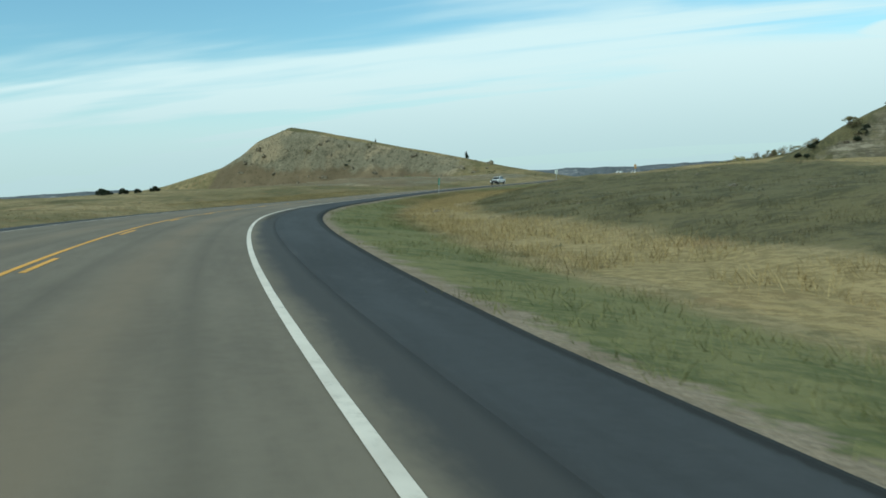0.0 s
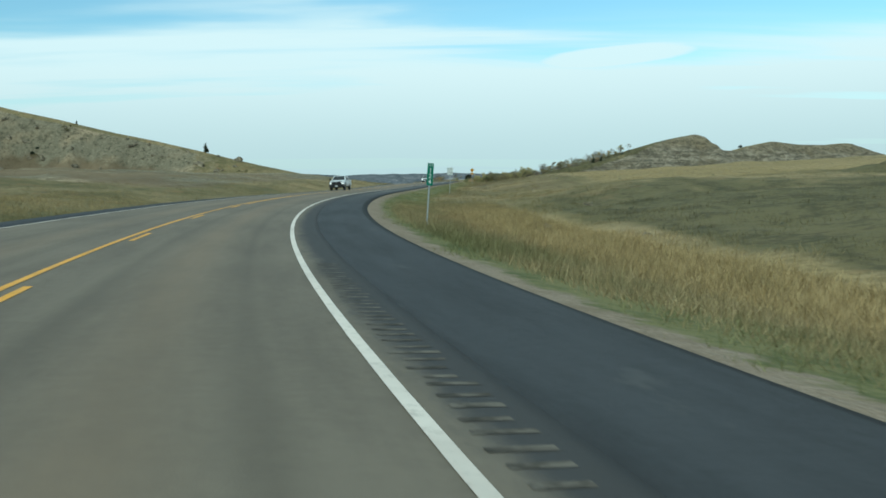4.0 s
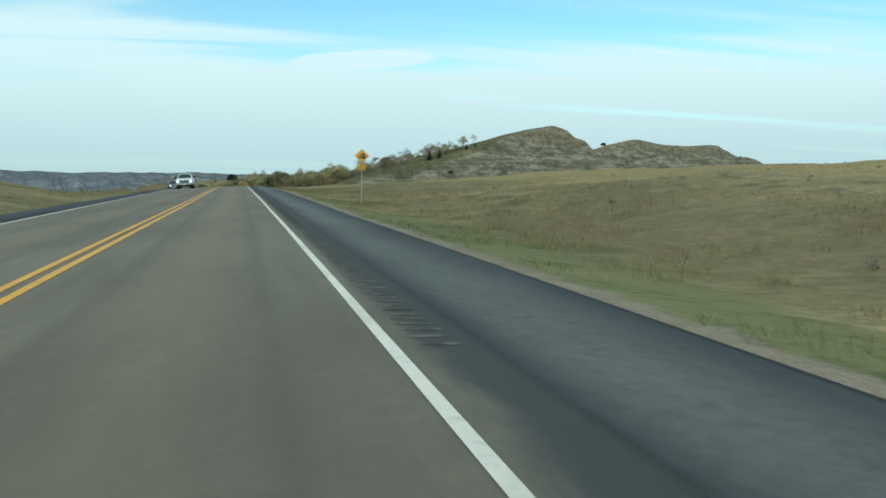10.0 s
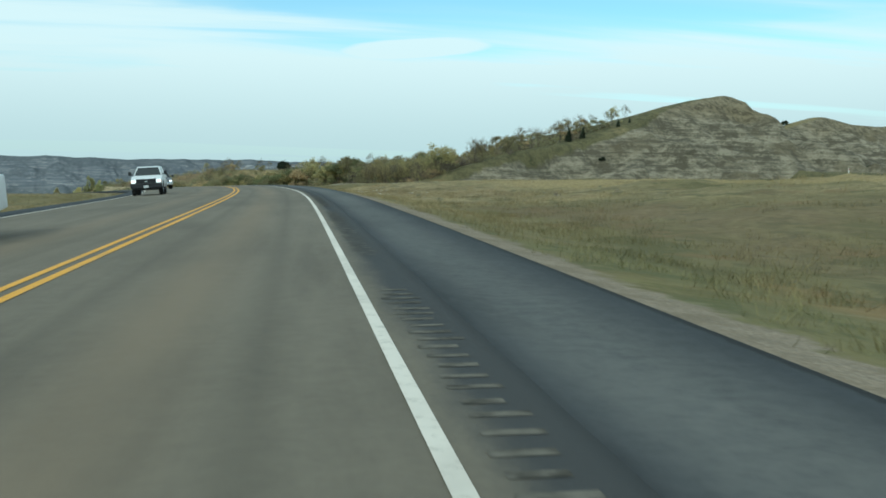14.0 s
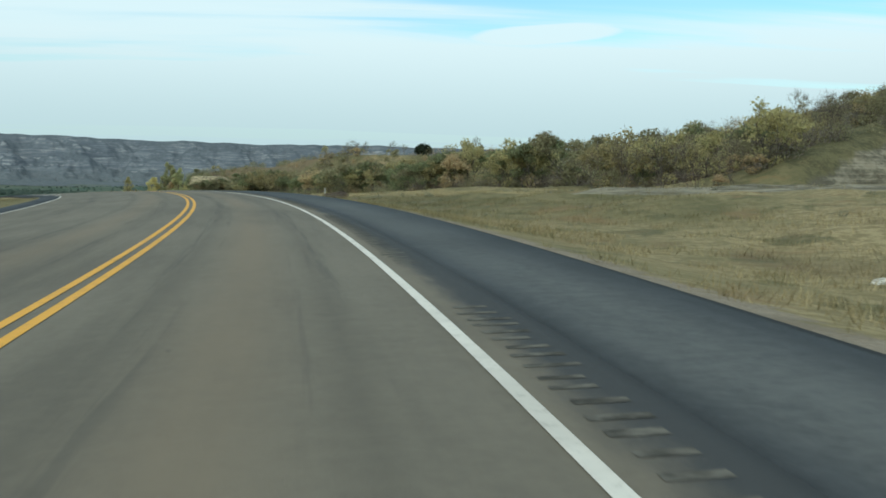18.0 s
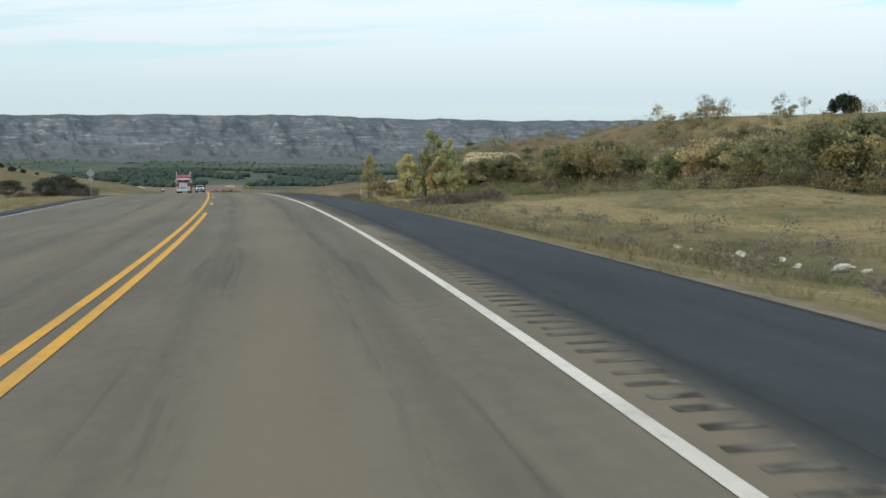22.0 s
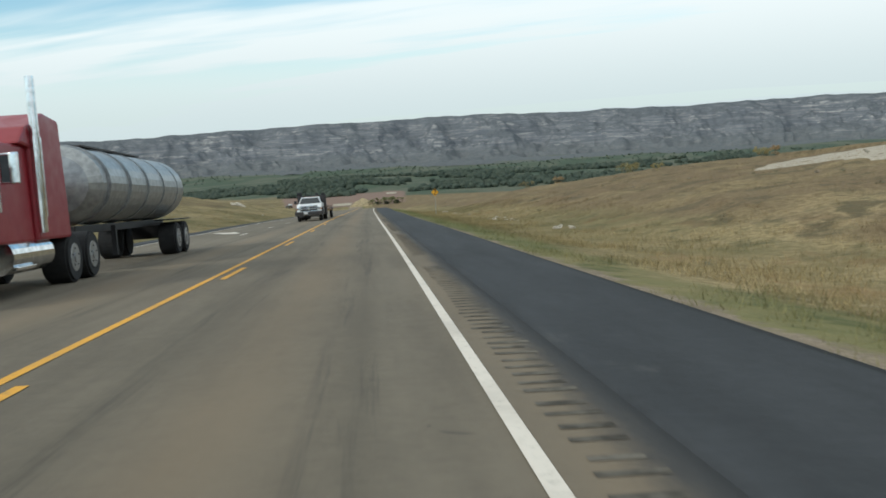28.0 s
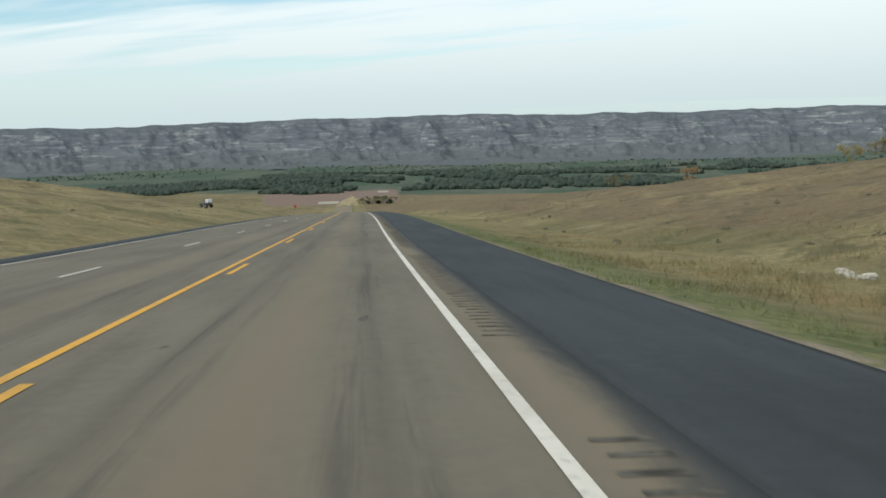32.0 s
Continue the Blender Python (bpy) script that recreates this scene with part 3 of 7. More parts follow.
def crest(x, y, pts):
    """Distance to a crest line, its height there, the side, the place along it (0 to 1) and the metres along it."""
    best, zc, side, al, run = np.full(x.shape, 1e9), np.zeros(x.shape), np.zeros(x.shape), np.zeros(x.shape), np.zeros(x.shape)
    done = 0.0
    for k, (a, b) in enumerate(zip(pts[:-1], pts[1:])):
        dx, dy = b[0] - a[0], b[1] - a[1]
        t = np.clip(((x - a[0]) * dx + (y - a[1]) * dy) / (dx * dx + dy * dy), 0, 1)
        d = np.hypot(x - a[0] - t * dx, y - a[1] - t * dy)
        m = d < best
        best = np.where(m, d, best)
        zc = np.where(m, a[2] + t * (b[2] - a[2]), zc)
        side = np.where(m, np.sign((x - a[0]) * dy - (y - a[1]) * dx), side)
        al = np.where(m, (k + t) / (len(pts) - 1), al)
        run = np.where(m, done + t * math.hypot(dx, dy), run)
        done += math.hypot(dx, dy)
    return best, zc, side, al, run


YS_ = np.concatenate([[-9000], RY, [9000]])
last, first = heading(1448), heading(-50)
XS_ = np.concatenate([[RX[0] + math.tan(first) * 9000], RX, [RX[-1] - math.tan(last) * (9000 - RY[-1])]])


def along(x, y):
    """Road coordinates s, u of points."""
    s = np.interp(y, RY, SS)
    w = x - np.interp(y, YS_, XS_)
    near = 1 - smooth(150, 400, np.abs(w))
    for k in range(4):
        h = heading(s)
        ds = -(x - np.interp(s, SS, RX)) * np.sin(h) + (y - np.interp(s, SS, RY)) * np.cos(h)
        s = np.clip(s + ds * near, SS[0], SS[-1])
    h = heading(s)
    u = -(x - np.interp(s, SS, RX)) * np.cos(h) - (y - np.interp(s, SS, RY)) * np.sin(h)
    return s, u


def land(x, y):
    """Height of the ground, how bare it is, and the distance from the road's middle."""
    s, u = along(x, y)
    zr = road_z(s)
    e = np.interp(s, KNOT, np.array(BANK) / 100)
    end = smooth(RY[-1] - 30, RY[-1] + 30, y)
    au = np.abs(u) + end * 80
    right, left = u < 0, u >= 0
    pave_r, pave_l = RIGHT_PAVED(s), LEFT_EDGE(s) + 1.6
    dz = np.where(right, table(s, 6.4 + np.maximum(au - pave_r, 0), R_S, R_U, R_Z), table(s, 9.0 + np.maximum(au - pave_l, 0), L_S, L_U, L_Z))
    rim = np.where(right, -pave_r, pave_l)
    cross = e * rim - 0.02 * np.abs(rim)
    z = zr + dz + cross * (1 - smooth(8, 26, au))
    paved = (u > -pave_r + 0.75) & (u < pave_l + 0.05) & (end < 0.4)
    z = np.where(paved, zr + e * u - 0.02 * au - 0.3, z)
    lumps = smooth(9, 30, au)
    z = z + lumps * (fbm(x * 0.03, y * 0.03) * 1.3 + fbm(x * 0.13 + 9, y * 0.13) * 0.5) + smooth(8, 14, au) * fbm(x * 0.5, y * 0.5, 3) * 0.22
    # the wider country
    far = 9 - 12 * smooth(60, 300, -x) * (1 - smooth(350, 600, y)) + fbm(x * 0.002, y * 0.002) * (22 - 14 * smooth(60, 300, -x))
    valley = np.maximum(smooth(560, 1350, y), smooth(150, 600, -(x - np.interp(y, YS_, XS_))) * smooth(420, 800, y))
    far = far * (1 - valley) + (-76 + fbm(x * 0.003, y * 0.003) * 9) * valley
    r = np.hypot(x + 120, y - 600)
    far = far + smooth(2900, 4300, r) * (95 - 62 * smooth(400, 1600, -x) + fbm(x * 0.0016, y * 0.0016) * 50) * (1 - valley) * (1 - smooth(100, 500, -x) * (1 - smooth(900, 1500, y))) + smooth(4300, 4700, r) * 120 * valley
    away = np.maximum(smooth(130, 420, au), smooth(RY[-1] - 60, RY[-1] + 160, y) * smooth(10, 60, au))
    z = z * (1 - away) + far * away
    bare = np.where(left, .62 * smooth(170, 215, s) * (1 - smooth(320, 380, s)) * smooth(12, 20, au) * (1 - smooth(120, 160, au)), 0.0)
    for pts, w_front, w_back, front in ((BUTTE, 105.0, 120.0, 1), (RIDGE, 50.0, 100.0, 1), (NOSE, 11.0, 34.0, -1), (SPUR, 62.0, 80.0, 1), (KNOLL, 34.0, 60.0, 1)):
        d, zc, side, al, run = crest(x, y, pts)
        w = np.where(side * front > 0, w_front, w_back)
        if pts is SPUR:
            w = np.where(side > 0, 27 + 53 * smooth(0.0, 0.4, al), 14 + 66 * smooth(0.0, 0.3, al))
        if pts is KNOLL:
            w = np.where(side > 0, 5 + 29 * smooth(0, .4, al), 5 + 30 * smooth(0, .4, al))
        gully = fbm(x * 0.045 + 5, y * 0.045, 4)
        q = np.clip(d / w + gully * 0.10 * smooth(4, 25, d), 0, 1)
        if pts is BUTTE:
            prof = 1 - np.interp(q, [0, .06, .09, .20, .30, .60, 1], [0, .05, .12, .50, .62, .84, 1])
            bl = smooth(0.20, 0.30, al) * (1 - smooth(0.66, 0.86, al)) * smooth(.02, .06, q) * (1 - .5 * smooth(.12, .20, q)) * (1 - smooth(.26, .5, q)) * (side > 0)
        else:
            prof = 1 - np.interp(q, [0, .04, .10, .30, .42, .5, .75, 1], [0, .02, .12, .48, .58, .70, .92, 1])
            bl = smooth(.06 - .07 * smooth(.15, .3, al), .16 - .1 * smooth(.15, .3, al), q) * (1 - smooth(.9, 1.0, q)) * (side > 0) * (1.0 if pts is SPUR else .42 if pts is KNOLL else 0)
        hill = z + np.maximum(zc - z, 0) * prof
        # rills down the face and ledges along it
        rill = np.abs(fbm(run * 0.055 + 3, d * 0.02 + 11, 5)) * 2
        chop = fbm(x * 0.16, y * 0.16 + 40, 4)
        ledge = np.sin(hill * 1.75 + gully * 5) * .42 + np.sin(hill * 0.85 + gully * 3) * .6
        steps = bl * (rill * -5.0 - np.abs(chop) * 4.5 + ledge * 1.3 * smooth(-.25, .15, gully + .3))
        z = np.where(zc > z, hill + steps * (q < 1) * smooth(.02, .14, q), z)
        bare = np.maximum(bare, bl * 1.25)
    return z, bare, np.where(u < 0, -au, au)


def zones(x, y):
    """Kinds of grass beside the road, and the width of the gravel, at points of the ground."""
    s, u = along(x, y)
    right = u < 0
    v = np.where(right, -u - RIGHT_PAVED(s), u - LEFT_EDGE(s) - 1.6)
    bump = lambda a, b, c, d, q: smooth(a, b, q) * (1 - smooth(c, d, q))
    early, mid, late = 1 - smooth(140, 200, s), bump(480, 530, 690, 730, s), smooth(690, 760, s)
    lush = np.interp(s, [-50, 150, 230, 300, 360, 500, 640, 690, 760, 900], [1, 1, .95, .7, .55, .1, .1, .6, .8, .9]) * (1 - smooth(2.6 - 1.2 * late, 6.5 - 2.0 * late, v))
    lush = np.where(right, lush, lush * .4) + np.where(right, bump(240, 300, 430, 470, s) * bump(8, 12, 24, 40, v) * .08, 0)
    gold = np.where(right, early * (bump(4.5, 6.2, 9, 13, v) + .8 * bump(40, 55, 110, 150, v)) + mid * (bump(.1, .4, 3.5, 6, v) * .45 + bump(16, 18, 22, 27, v) * .8) + .8 * bump(200, 250, 470, 520, s) * bump(18, 30, 90, 130, v) + .5 * late * bump(2.5, 4.5, 8, 12, v), .35 * (1 - smooth(2, 10, v)))
    dim = np.where(right, early * bump(10, 13, 34, 55, v) * 1.15 + bump(150, 165, 235, 260, s) * bump(45, 55, 150, 180, v) + .9 * bump(470, 500, 640, 700, s) * bump(40, 50, 140, 180, v) + .5 * mid * bump(3.5, 5, 15.5, 18, v) + .15 * bump(200, 260, 480, 520, s) * bump(5, 9, 22, 34, v) + .6 * late * bump(9, 16, 70, 110, v), .4 * smooth(6, 14, v))
    return {"verge": v, "gravel_w": np.where(right, GRAVEL(s) + .3, .35), "lush": lush, "gold": gold, "dim": dim, "russet": late * np.where(right, .75, .5) * smooth(8, 16, v) + np.where(right, .5 * bump(190, 240, 470, 510, s) * bump(4.5, 7, 18, 28, v), 0)}


def mesh_ob(name, verts, faces, material, smooth_shade=True, attrs=None, parent=None):
    me = bpy.data.meshes.new(name)
    verts, faces = np.asarray(verts, np.float32).reshape(-1, 3), np.asarray(faces, np.int32)
    n, k = faces.shape
    me.vertices.add(len(verts)), me.loops.add(n * k), me.polygons.add(n)
    me.vertices.foreach_set("co", verts.ravel())
    me.loops.foreach_set("vertex_index", faces.ravel())
    me.polygons.foreach_set("loop_start", np.arange(n, dtype=np.int32) * k)
    me.polygons.foreach_set("use_smooth", np.full(n, smooth_shade))
    for key, val in (attrs or {}).items():
        at = me.attributes.new(key, "FLOAT", "POINT")
        at.data.foreach_set("value", np.asarray(val, np.float32).ravel())
    me.update(calc_edges=True)
    me.validate()
    me.materials.append(material)
    ob = new(name, me)
    if parent:
        ob.parent = parent
    return ob


def grid_faces(rows, cols):
    i = np.arange(rows - 1)[:, None] * cols + np.arange(cols - 1)[None]
    return np.stack([i, i + 1, i + cols + 1, i + cols], -1).reshape(-1, 4)


def grow(start, stop, step, rate):
    out = [start]
    while out[-1] < stop:
        out.append(out[-1] + step)
        step *= rate
    return np.array(out)


half = grow(0.5, 36, 0.8, 1.03)
half = np.concatenate([half, np.arange(half[-1] + 1.9, 260, 1.9)])
half = np.concatenate([half, grow(half[-1] + 2.2, 5200, 2.4, 1.07)])
ws = np.concatenate([-half[::-1], [0], half])
ys = np.concatenate([-grow(62, 4200, 8, 1.2)[::-1], np.arange(-60, 880, 2.4), grow(882, 5200, 3.0, 1.02)])
YY, WW = np.meshgrid(ys, ws, indexing="ij")
XX = np.interp(YY, YS_, XS_) + WW / np.cos(np.interp(YY, RY, psi))
ZZ, BARE, LAT = land(XX, YY)
far_r, far_a = np.hypot(XX + 177, YY - 779), np.degrees(np.arctan2(-(XX + 177), YY - 779))
belt = smooth(1020, 1090, far_r) * (1 - smooth(1360, 1460, far_r)) * smooth(22.5, 24.5, far_a) * (1 - smooth(30.5, 32.5, far_a))
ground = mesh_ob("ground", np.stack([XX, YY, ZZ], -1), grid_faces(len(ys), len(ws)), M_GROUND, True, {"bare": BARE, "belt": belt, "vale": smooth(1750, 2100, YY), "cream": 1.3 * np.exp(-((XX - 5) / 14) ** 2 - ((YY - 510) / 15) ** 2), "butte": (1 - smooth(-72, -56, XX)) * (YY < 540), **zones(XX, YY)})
tagged(ground, "rolling autumn prairie of straw grass and grey clay", "ground", kind="structure")


def ground_z(x, y):
    return float(land(np.array([float(x)]), np.array([float(y)]))[0][0])


def on_land(s, u):
    """A place on the ground beside the road."""
    q = road_point(s, u)
    return float(q[0]), float(q[1]), ground_z(q[0], q[1])


# ---------------------------------------------------------------- the far wall of badlands across the river
CX, CY = -120.0, 660.0
az_ = np.radians(np.arange(-42, 75, 0.10))
rd_ = np.concatenate([np.linspace(2750, 4250, 84), [4400, 4600]])
RR, AA = np.meshgrid(rd_, az_, indexing="ij")
bx, by = CX - np.sin(AA) * RR, CY + np.cos(AA) * RR
edge_n = fbm(AA * 16 + 3, RR * 0.0007, 4)
t = np.clip((RR - 2850 - edge_n * 320) / 1150, 0, 1)
top = 100 + fbm(AA * 9, AA * 0 + 3.3, 4) * 16 + fbm(AA * 60, AA * 0 + 9.1, 3) * 5 - 26 * smooth(radians(18), radians(50), AA) - 18 * (1 - smooth(radians(12), radians(24), AA))
gul = np.abs(fbm(bx * 0.0055, by * 0.0055, 5)) * 2
flute = np.abs(fbm(AA * 42 + fbm(bx * .004, by * .004, 3) * 2.5, t * 5 + fbm(bx * .005 + 8, by * .005, 3) * 2, 5)) * 2
flute2 = np.abs(fbm(AA * 120 + fbm(bx * .008, by * .008, 3) * 3, t * 11 + 7, 4)) * 2
ramp_ = np.interp(t, [0, .18, .34, .40, .52, .60, .74, .82, .93, 1], [0, .06, .15, .27, .36, .55, .66, .86, .96, 1])
bz = -78 + (top + 78) * ramp_ - (gul * 40 + flute * 20 + flute2 * 9) * smooth(.12, .36, t) * (1 - smooth(.80, 1.0, t))
bz = bz - smooth(4330, 4700, RR) * 30
gy = np.gradient(bz)[0]
steep = np.clip(gy / (1500 / 84) * 2.2 - 0.05, 0, 1) * smooth(.08, .25, t)
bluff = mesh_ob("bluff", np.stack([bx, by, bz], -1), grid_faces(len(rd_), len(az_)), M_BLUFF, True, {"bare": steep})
tagged(bluff, "long banded grey badlands bluff with dark juniper gullies", "bluff", kind="structure")

# ---------------------------------------------------------------- pavement
def strip(name, s_a, s_b, step, cols, material, lift=0.0, attrs=None, skirt=0.25, lip=0.0):
    """A paved band; cols gives lateral places as functions of s, from right to left."""
    s = np.arange(s_a, s_b + step / 2, step)
    U = np.stack([c(s) if callable(c) else np.full(s.shape, float(c)) for c in cols], 1)
    Sg = np.repeat(s[:, None], U.shape[1], 1)
    P = road_point(Sg, U, lift)
    lo, hi = road_point(s, U[:, 0] - lip)[:, None], P[:, -1:].copy()
    lo[..., 2] -= skirt if lip == 0 else 0.075
    hi[..., 2] -= skirt
    foot = lo.copy()
    foot[..., 2] -= 0.2
    P = np.concatenate([foot, lo, P, hi], 1)
    U2, S2 = np.concatenate([U[:, :1], U[:, :1], U, U[:, -1:]], 1), np.repeat(s[:, None], P.shape[1], 1)
    f = grid_faces(len(s), P.shape[1])[:, ::-1]
    extra = {"across": U2, "along": S2}
    if attrs:
        extra.update(attrs(S2, U2))
    return mesh_ob(name, P, f, material, True, extra)


def wear(S_, U_):
    lip = np.zeros(U_.shape)
    lip[:, :3], lip[:, 3] = 1.0, .55
    return {"worn": np.exp(-((U_ + 5.25) / 0.62) ** 4) * smooth(150, 215, S_) * (1 - smooth(450, 550, S_)), "lip": lip}


def lane_marks(S_, U_):
    tr = sum(np.exp(-((U_ - c) / 0.26) ** 2) for c in (-2.72, -1.05, 1.1, 2.75, 5.2))
    rud = 0.9 * np.exp(-((U_ + 1.85) / 0.45) ** 2) + 0.7 * np.exp(-((U_ - 1.9) / 0.5) ** 2) + 0.9 * np.exp(-((U_ + 4.0) / 0.35) ** 2) * smooth(400, 560, S_)
    return {"track": tr, "ruddy": rud, "dirt": 1 - smooth(430, 540, S_), "late": smooth(400, 500, S_)}


lane_cols = [-4.45, -4.3, -4.15, -4.0, -3.85, -3.7] + [x / 4 for x in range(-14, 15)] + [lambda s, k=k: 3.5 + (LEFT_EDGE(s) - 3.4) * k / 8 for k in range(1, 9)]
road = strip("road", -50, 1446, 2.0, lane_cols, M_ROAD, 0.0, lane_marks)
tagged(road, "worn grey-brown chip-sealed highway with faint wheel tracks", "road", kind="structure")
shoulder_right = strip("shoulder_right", -50, 1446, 2.0, [lambda s: -RIGHT_PAVED(s), lambda s: -RIGHT_PAVED(s) + 0.07, lambda s: -RIGHT_PAVED(s) + 0.2, -5.4, -5.2, -5.0, -4.8, -4.6, -4.45], M_SHOULDER, 0.0, wear, 0.25, 0.2)
shoulder_left = strip("shoulder_left", -50, 1446, 2.0, [lambda s: LEFT_EDGE(s) + 0.1, lambda s: LEFT_EDGE(s) + 1.0, lambda s: LEFT_EDGE(s) + 1.6], M_SHOULDER, 0.0)
for ob in (shoulder_right, shoulder_left):
    tagged(ob, "smooth dark asphalt shoulder beside the highway", "road shoulder", kind="structure")


def line_mark(name, s_a, s_b, u, width, material, step=2.0, lift=0.006):
    s = np.linspace(s_a, s_b, max(2, int(round((s_b - s_a) / step)) + 1))
    uc = u(s) if callable(u) else np.full(s.shape, float(u))
    P = np.stack([road_point(s, uc - width / 2, lift), road_point(s, uc + width / 2, lift)], 1)
    return mesh_ob(name, P, grid_faces(len(s), 2)[:, ::-1], material, True, None, road)


line_mark("edge_line", -50, 1446, -3.66, 0.11, M_WHITE)
line_mark("edge_line", -50, 1446, lambda s: LEFT_EDGE(s), 0.11, M_WHITE)
line_mark("centre_line", -50, 1446, 0.13, 0.12, M_YELLOW)
line_mark("centre_line", 155, 592, -0.13, 0.12, M_YELLOW)
DASHES = [3.2 + 12.19 * k for k in range(-4, 13)] + [599.9, 612.4, 624.9, 637.4, 650.0, 663.1, 676.3, 689.6, 702.9, 716.2, 729.5, 742.4, 755.5] + [769.25 + 13.85 * k for k in range(48)]
for s_k in DASHES:
    line_mark("centre_dash", s_k, s_k + 3.05, -0.13, 0.11, M_YELLOW, 1.6)
for k in range(48):
    line_mark("lane_dash", 772.2 + 13.7 * k, 775.25 + 13.7 * k, 3.6, 0.11, M_WHITE, 1.6)


def lane_arrow(s_a, u_a, turn):
    """A white merge arrow painted on the climbing lane; its head points towards oncoming drivers' left."""
    shape = [(x * turn, y) for x, y in ((.65, 1.2), (.45, 1.5), (.6, 2.2), (1.5, 4.3), (1.3, 5.4), (.3, 3.2), (.15, 4.1), (-.6, .7), (-.7, 0), (0, .4))]
    P = [road_point(s_a + y, u_a + x, 0.007) for x, y in shape]
    bm = bmesh.new()
    bm.faces.new([bm.verts.new(q) for q in P])
    bmesh.ops.triangulate(bm, faces=bm.faces)
    bmesh.ops.recalc_face_normals(bm, faces=bm.faces)
    me = bpy.data.meshes.new("lane_arrow")
    bm.to_mesh(me), bm.free()
    me.materials.append(M_WHITE)
    ob = new("lane_arrow", me)
    ob.parent = road


lane_arrow(776.8, 4.9, 1)
lane_arrow(583.0, 6.2, 1)

M_SCUFF = plain("pale_road_scuff", (0.20, 0.188, 0.16), 0.9, 0, 0.2, 0.3, 9)


def scuff(s_a, u_a, length, width, seed):
    """A pale scraped patch of the road's surface."""
    n = 14
    a = np.arange(n) / n * 2 * math.pi
    r = 1 + 0.2 * np.sin(a * 3 + seed) + 0.15 * np.cos(a * 5 + seed * 2)
    P = road_point(s_a + np.cos(a) * r * length / 2, u_a + np.sin(a) * r * width / 2, 0.005)
    bm = bmesh.new()
    c = bm.verts.new(P.mean(0))
    vs = [bm.verts.new(q) for q in P]
    for k in range(n):
        bm.faces.new((c, vs[k], vs[(k + 1) % n]))
    bmesh.ops.recalc_face_normals(bm, faces=bm.faces)
    me = bpy.data.meshes.new("scuff")
    bm.to_mesh(me), bm.free()
    me.materials.append(M_SCUFF)
    ob = new("scuff", me)
    ob.parent = road


for k, (s_a, u_a, ln, wd) in enumerate(((327.0, -3.05, .4, .07), (328.6, -2.85, .7, .10), (330.6, -2.9, .6, .08), (331.4, -2.75, .35, .06), (334.0, -2.9, .5, .06), (538.5, -5.2, .5, .16), (541, -5.7, .4, .12), (535.2, -4.9, .35, .1), (630.5, -5.6, .8, .2), (634, -5.0, .4, .1))):
    scuff(s_a, u_a, ln, wd, k * 1.7)

# grooves of the rumble strip, milled in sets with gaps
M_GROOVE = plain("milled_asphalt", (0.120, 0.108, 0.089), 0.95, 0, 0.1, 0.3, 5)


def grooves(name, keep, material, w, lift):
    s = np.arange(-30, 1000, 0.32)
    s = s[keep(s) & (s > 40) & ~((s > 120) & (s < 215))]
    r_ = np.random.RandomState(9)
    a, b = -4.22 + .025 * r_.normal(size=len(s)), -3.88 + .02 * r_.normal(size=len(s))
    s, w = s + .02 * r_.normal(size=len(s)), w * (.85 + .35 * r_.rand(len(s)))
    q = np.stack([road_point(s, a, lift), road_point(s + w, a, lift), road_point(s + w, b, lift), road_point(s, b, lift)], 1)
    return mesh_ob(name, q.reshape(-1, 3), np.arange(len(s) * 4).reshape(-1, 4)[:, ::-1], material, False, None, road)


in_set = lambda s: (((s + 3) % 18.3) < 14.6)
tagged(grooves("rumble_groove", in_set, M_GROOVE, 0.10, 0.004), kind="stuff")

# ---------------------------------------------------------------- small tools for things


def part(name, bm, material, parent=None, label="", shade=True):
    me = bpy.data.meshes.new(name)
    bmesh.ops.recalc_face_normals(bm, faces=bm.faces)
    bm.to_mesh(me)
    bm.free()
    if shade:
        for f in me.polygons:
            f.use_smooth = False
    me.materials.append(material)
    ob = new(name, me)
    if parent:
        ob.parent = parent
    if label:
        ob["label"] = label
    return ob


def bevel(bm, r, seg=2):
    if r > 0:
        bmesh.ops.bevel(bm, geom=list(bm.edges), offset=r, segments=seg, affect="EDGES", profile=0.6, clamp_overlap=True)
    return bm


def box(sx, sy, sz, at=(0, 0, 0), r=0.0, turn=None):
    bm = bmesh.new()
    bmesh.ops.create_cube(bm, size=1.0)
    bmesh.ops.scale(bm, vec=(sx, sy, sz), verts=bm.verts)
    bevel(bm, r)
    if turn:
        bmesh.ops.transform(bm, matrix=pose(0, 0, 0, *turn), verts=bm.verts)
    bmesh.ops.translate(bm, vec=at, verts=bm.verts)
    return bm


def tube(r, a, b, r2=None, seg=16, caps=True):
    """A tapered round bar from a to b."""
    bm = bmesh.new()
    d = Vector(b) - Vector(a)
    bmesh.ops.create_cone(bm, cap_ends=caps, segments=seg, radius1=r, radius2=r if r2 is None else r2, depth=d.length)
    m = Matrix.Translation((Vector(a) + Vector(b)) / 2) @ d.to_track_quat("Z", "Y").to_matrix().to_4x4()
    bmesh.ops.transform(bm, matrix=m, verts=bm.verts)
    return bm


def join(*bms):
    out = bmesh.new()
    for b in bms:
        me = bpy.data.meshes.new("tmp")
        b.to_mesh(me), b.free()
        out.from_mesh(me)
        bpy.data.meshes.remove(me)
    return out


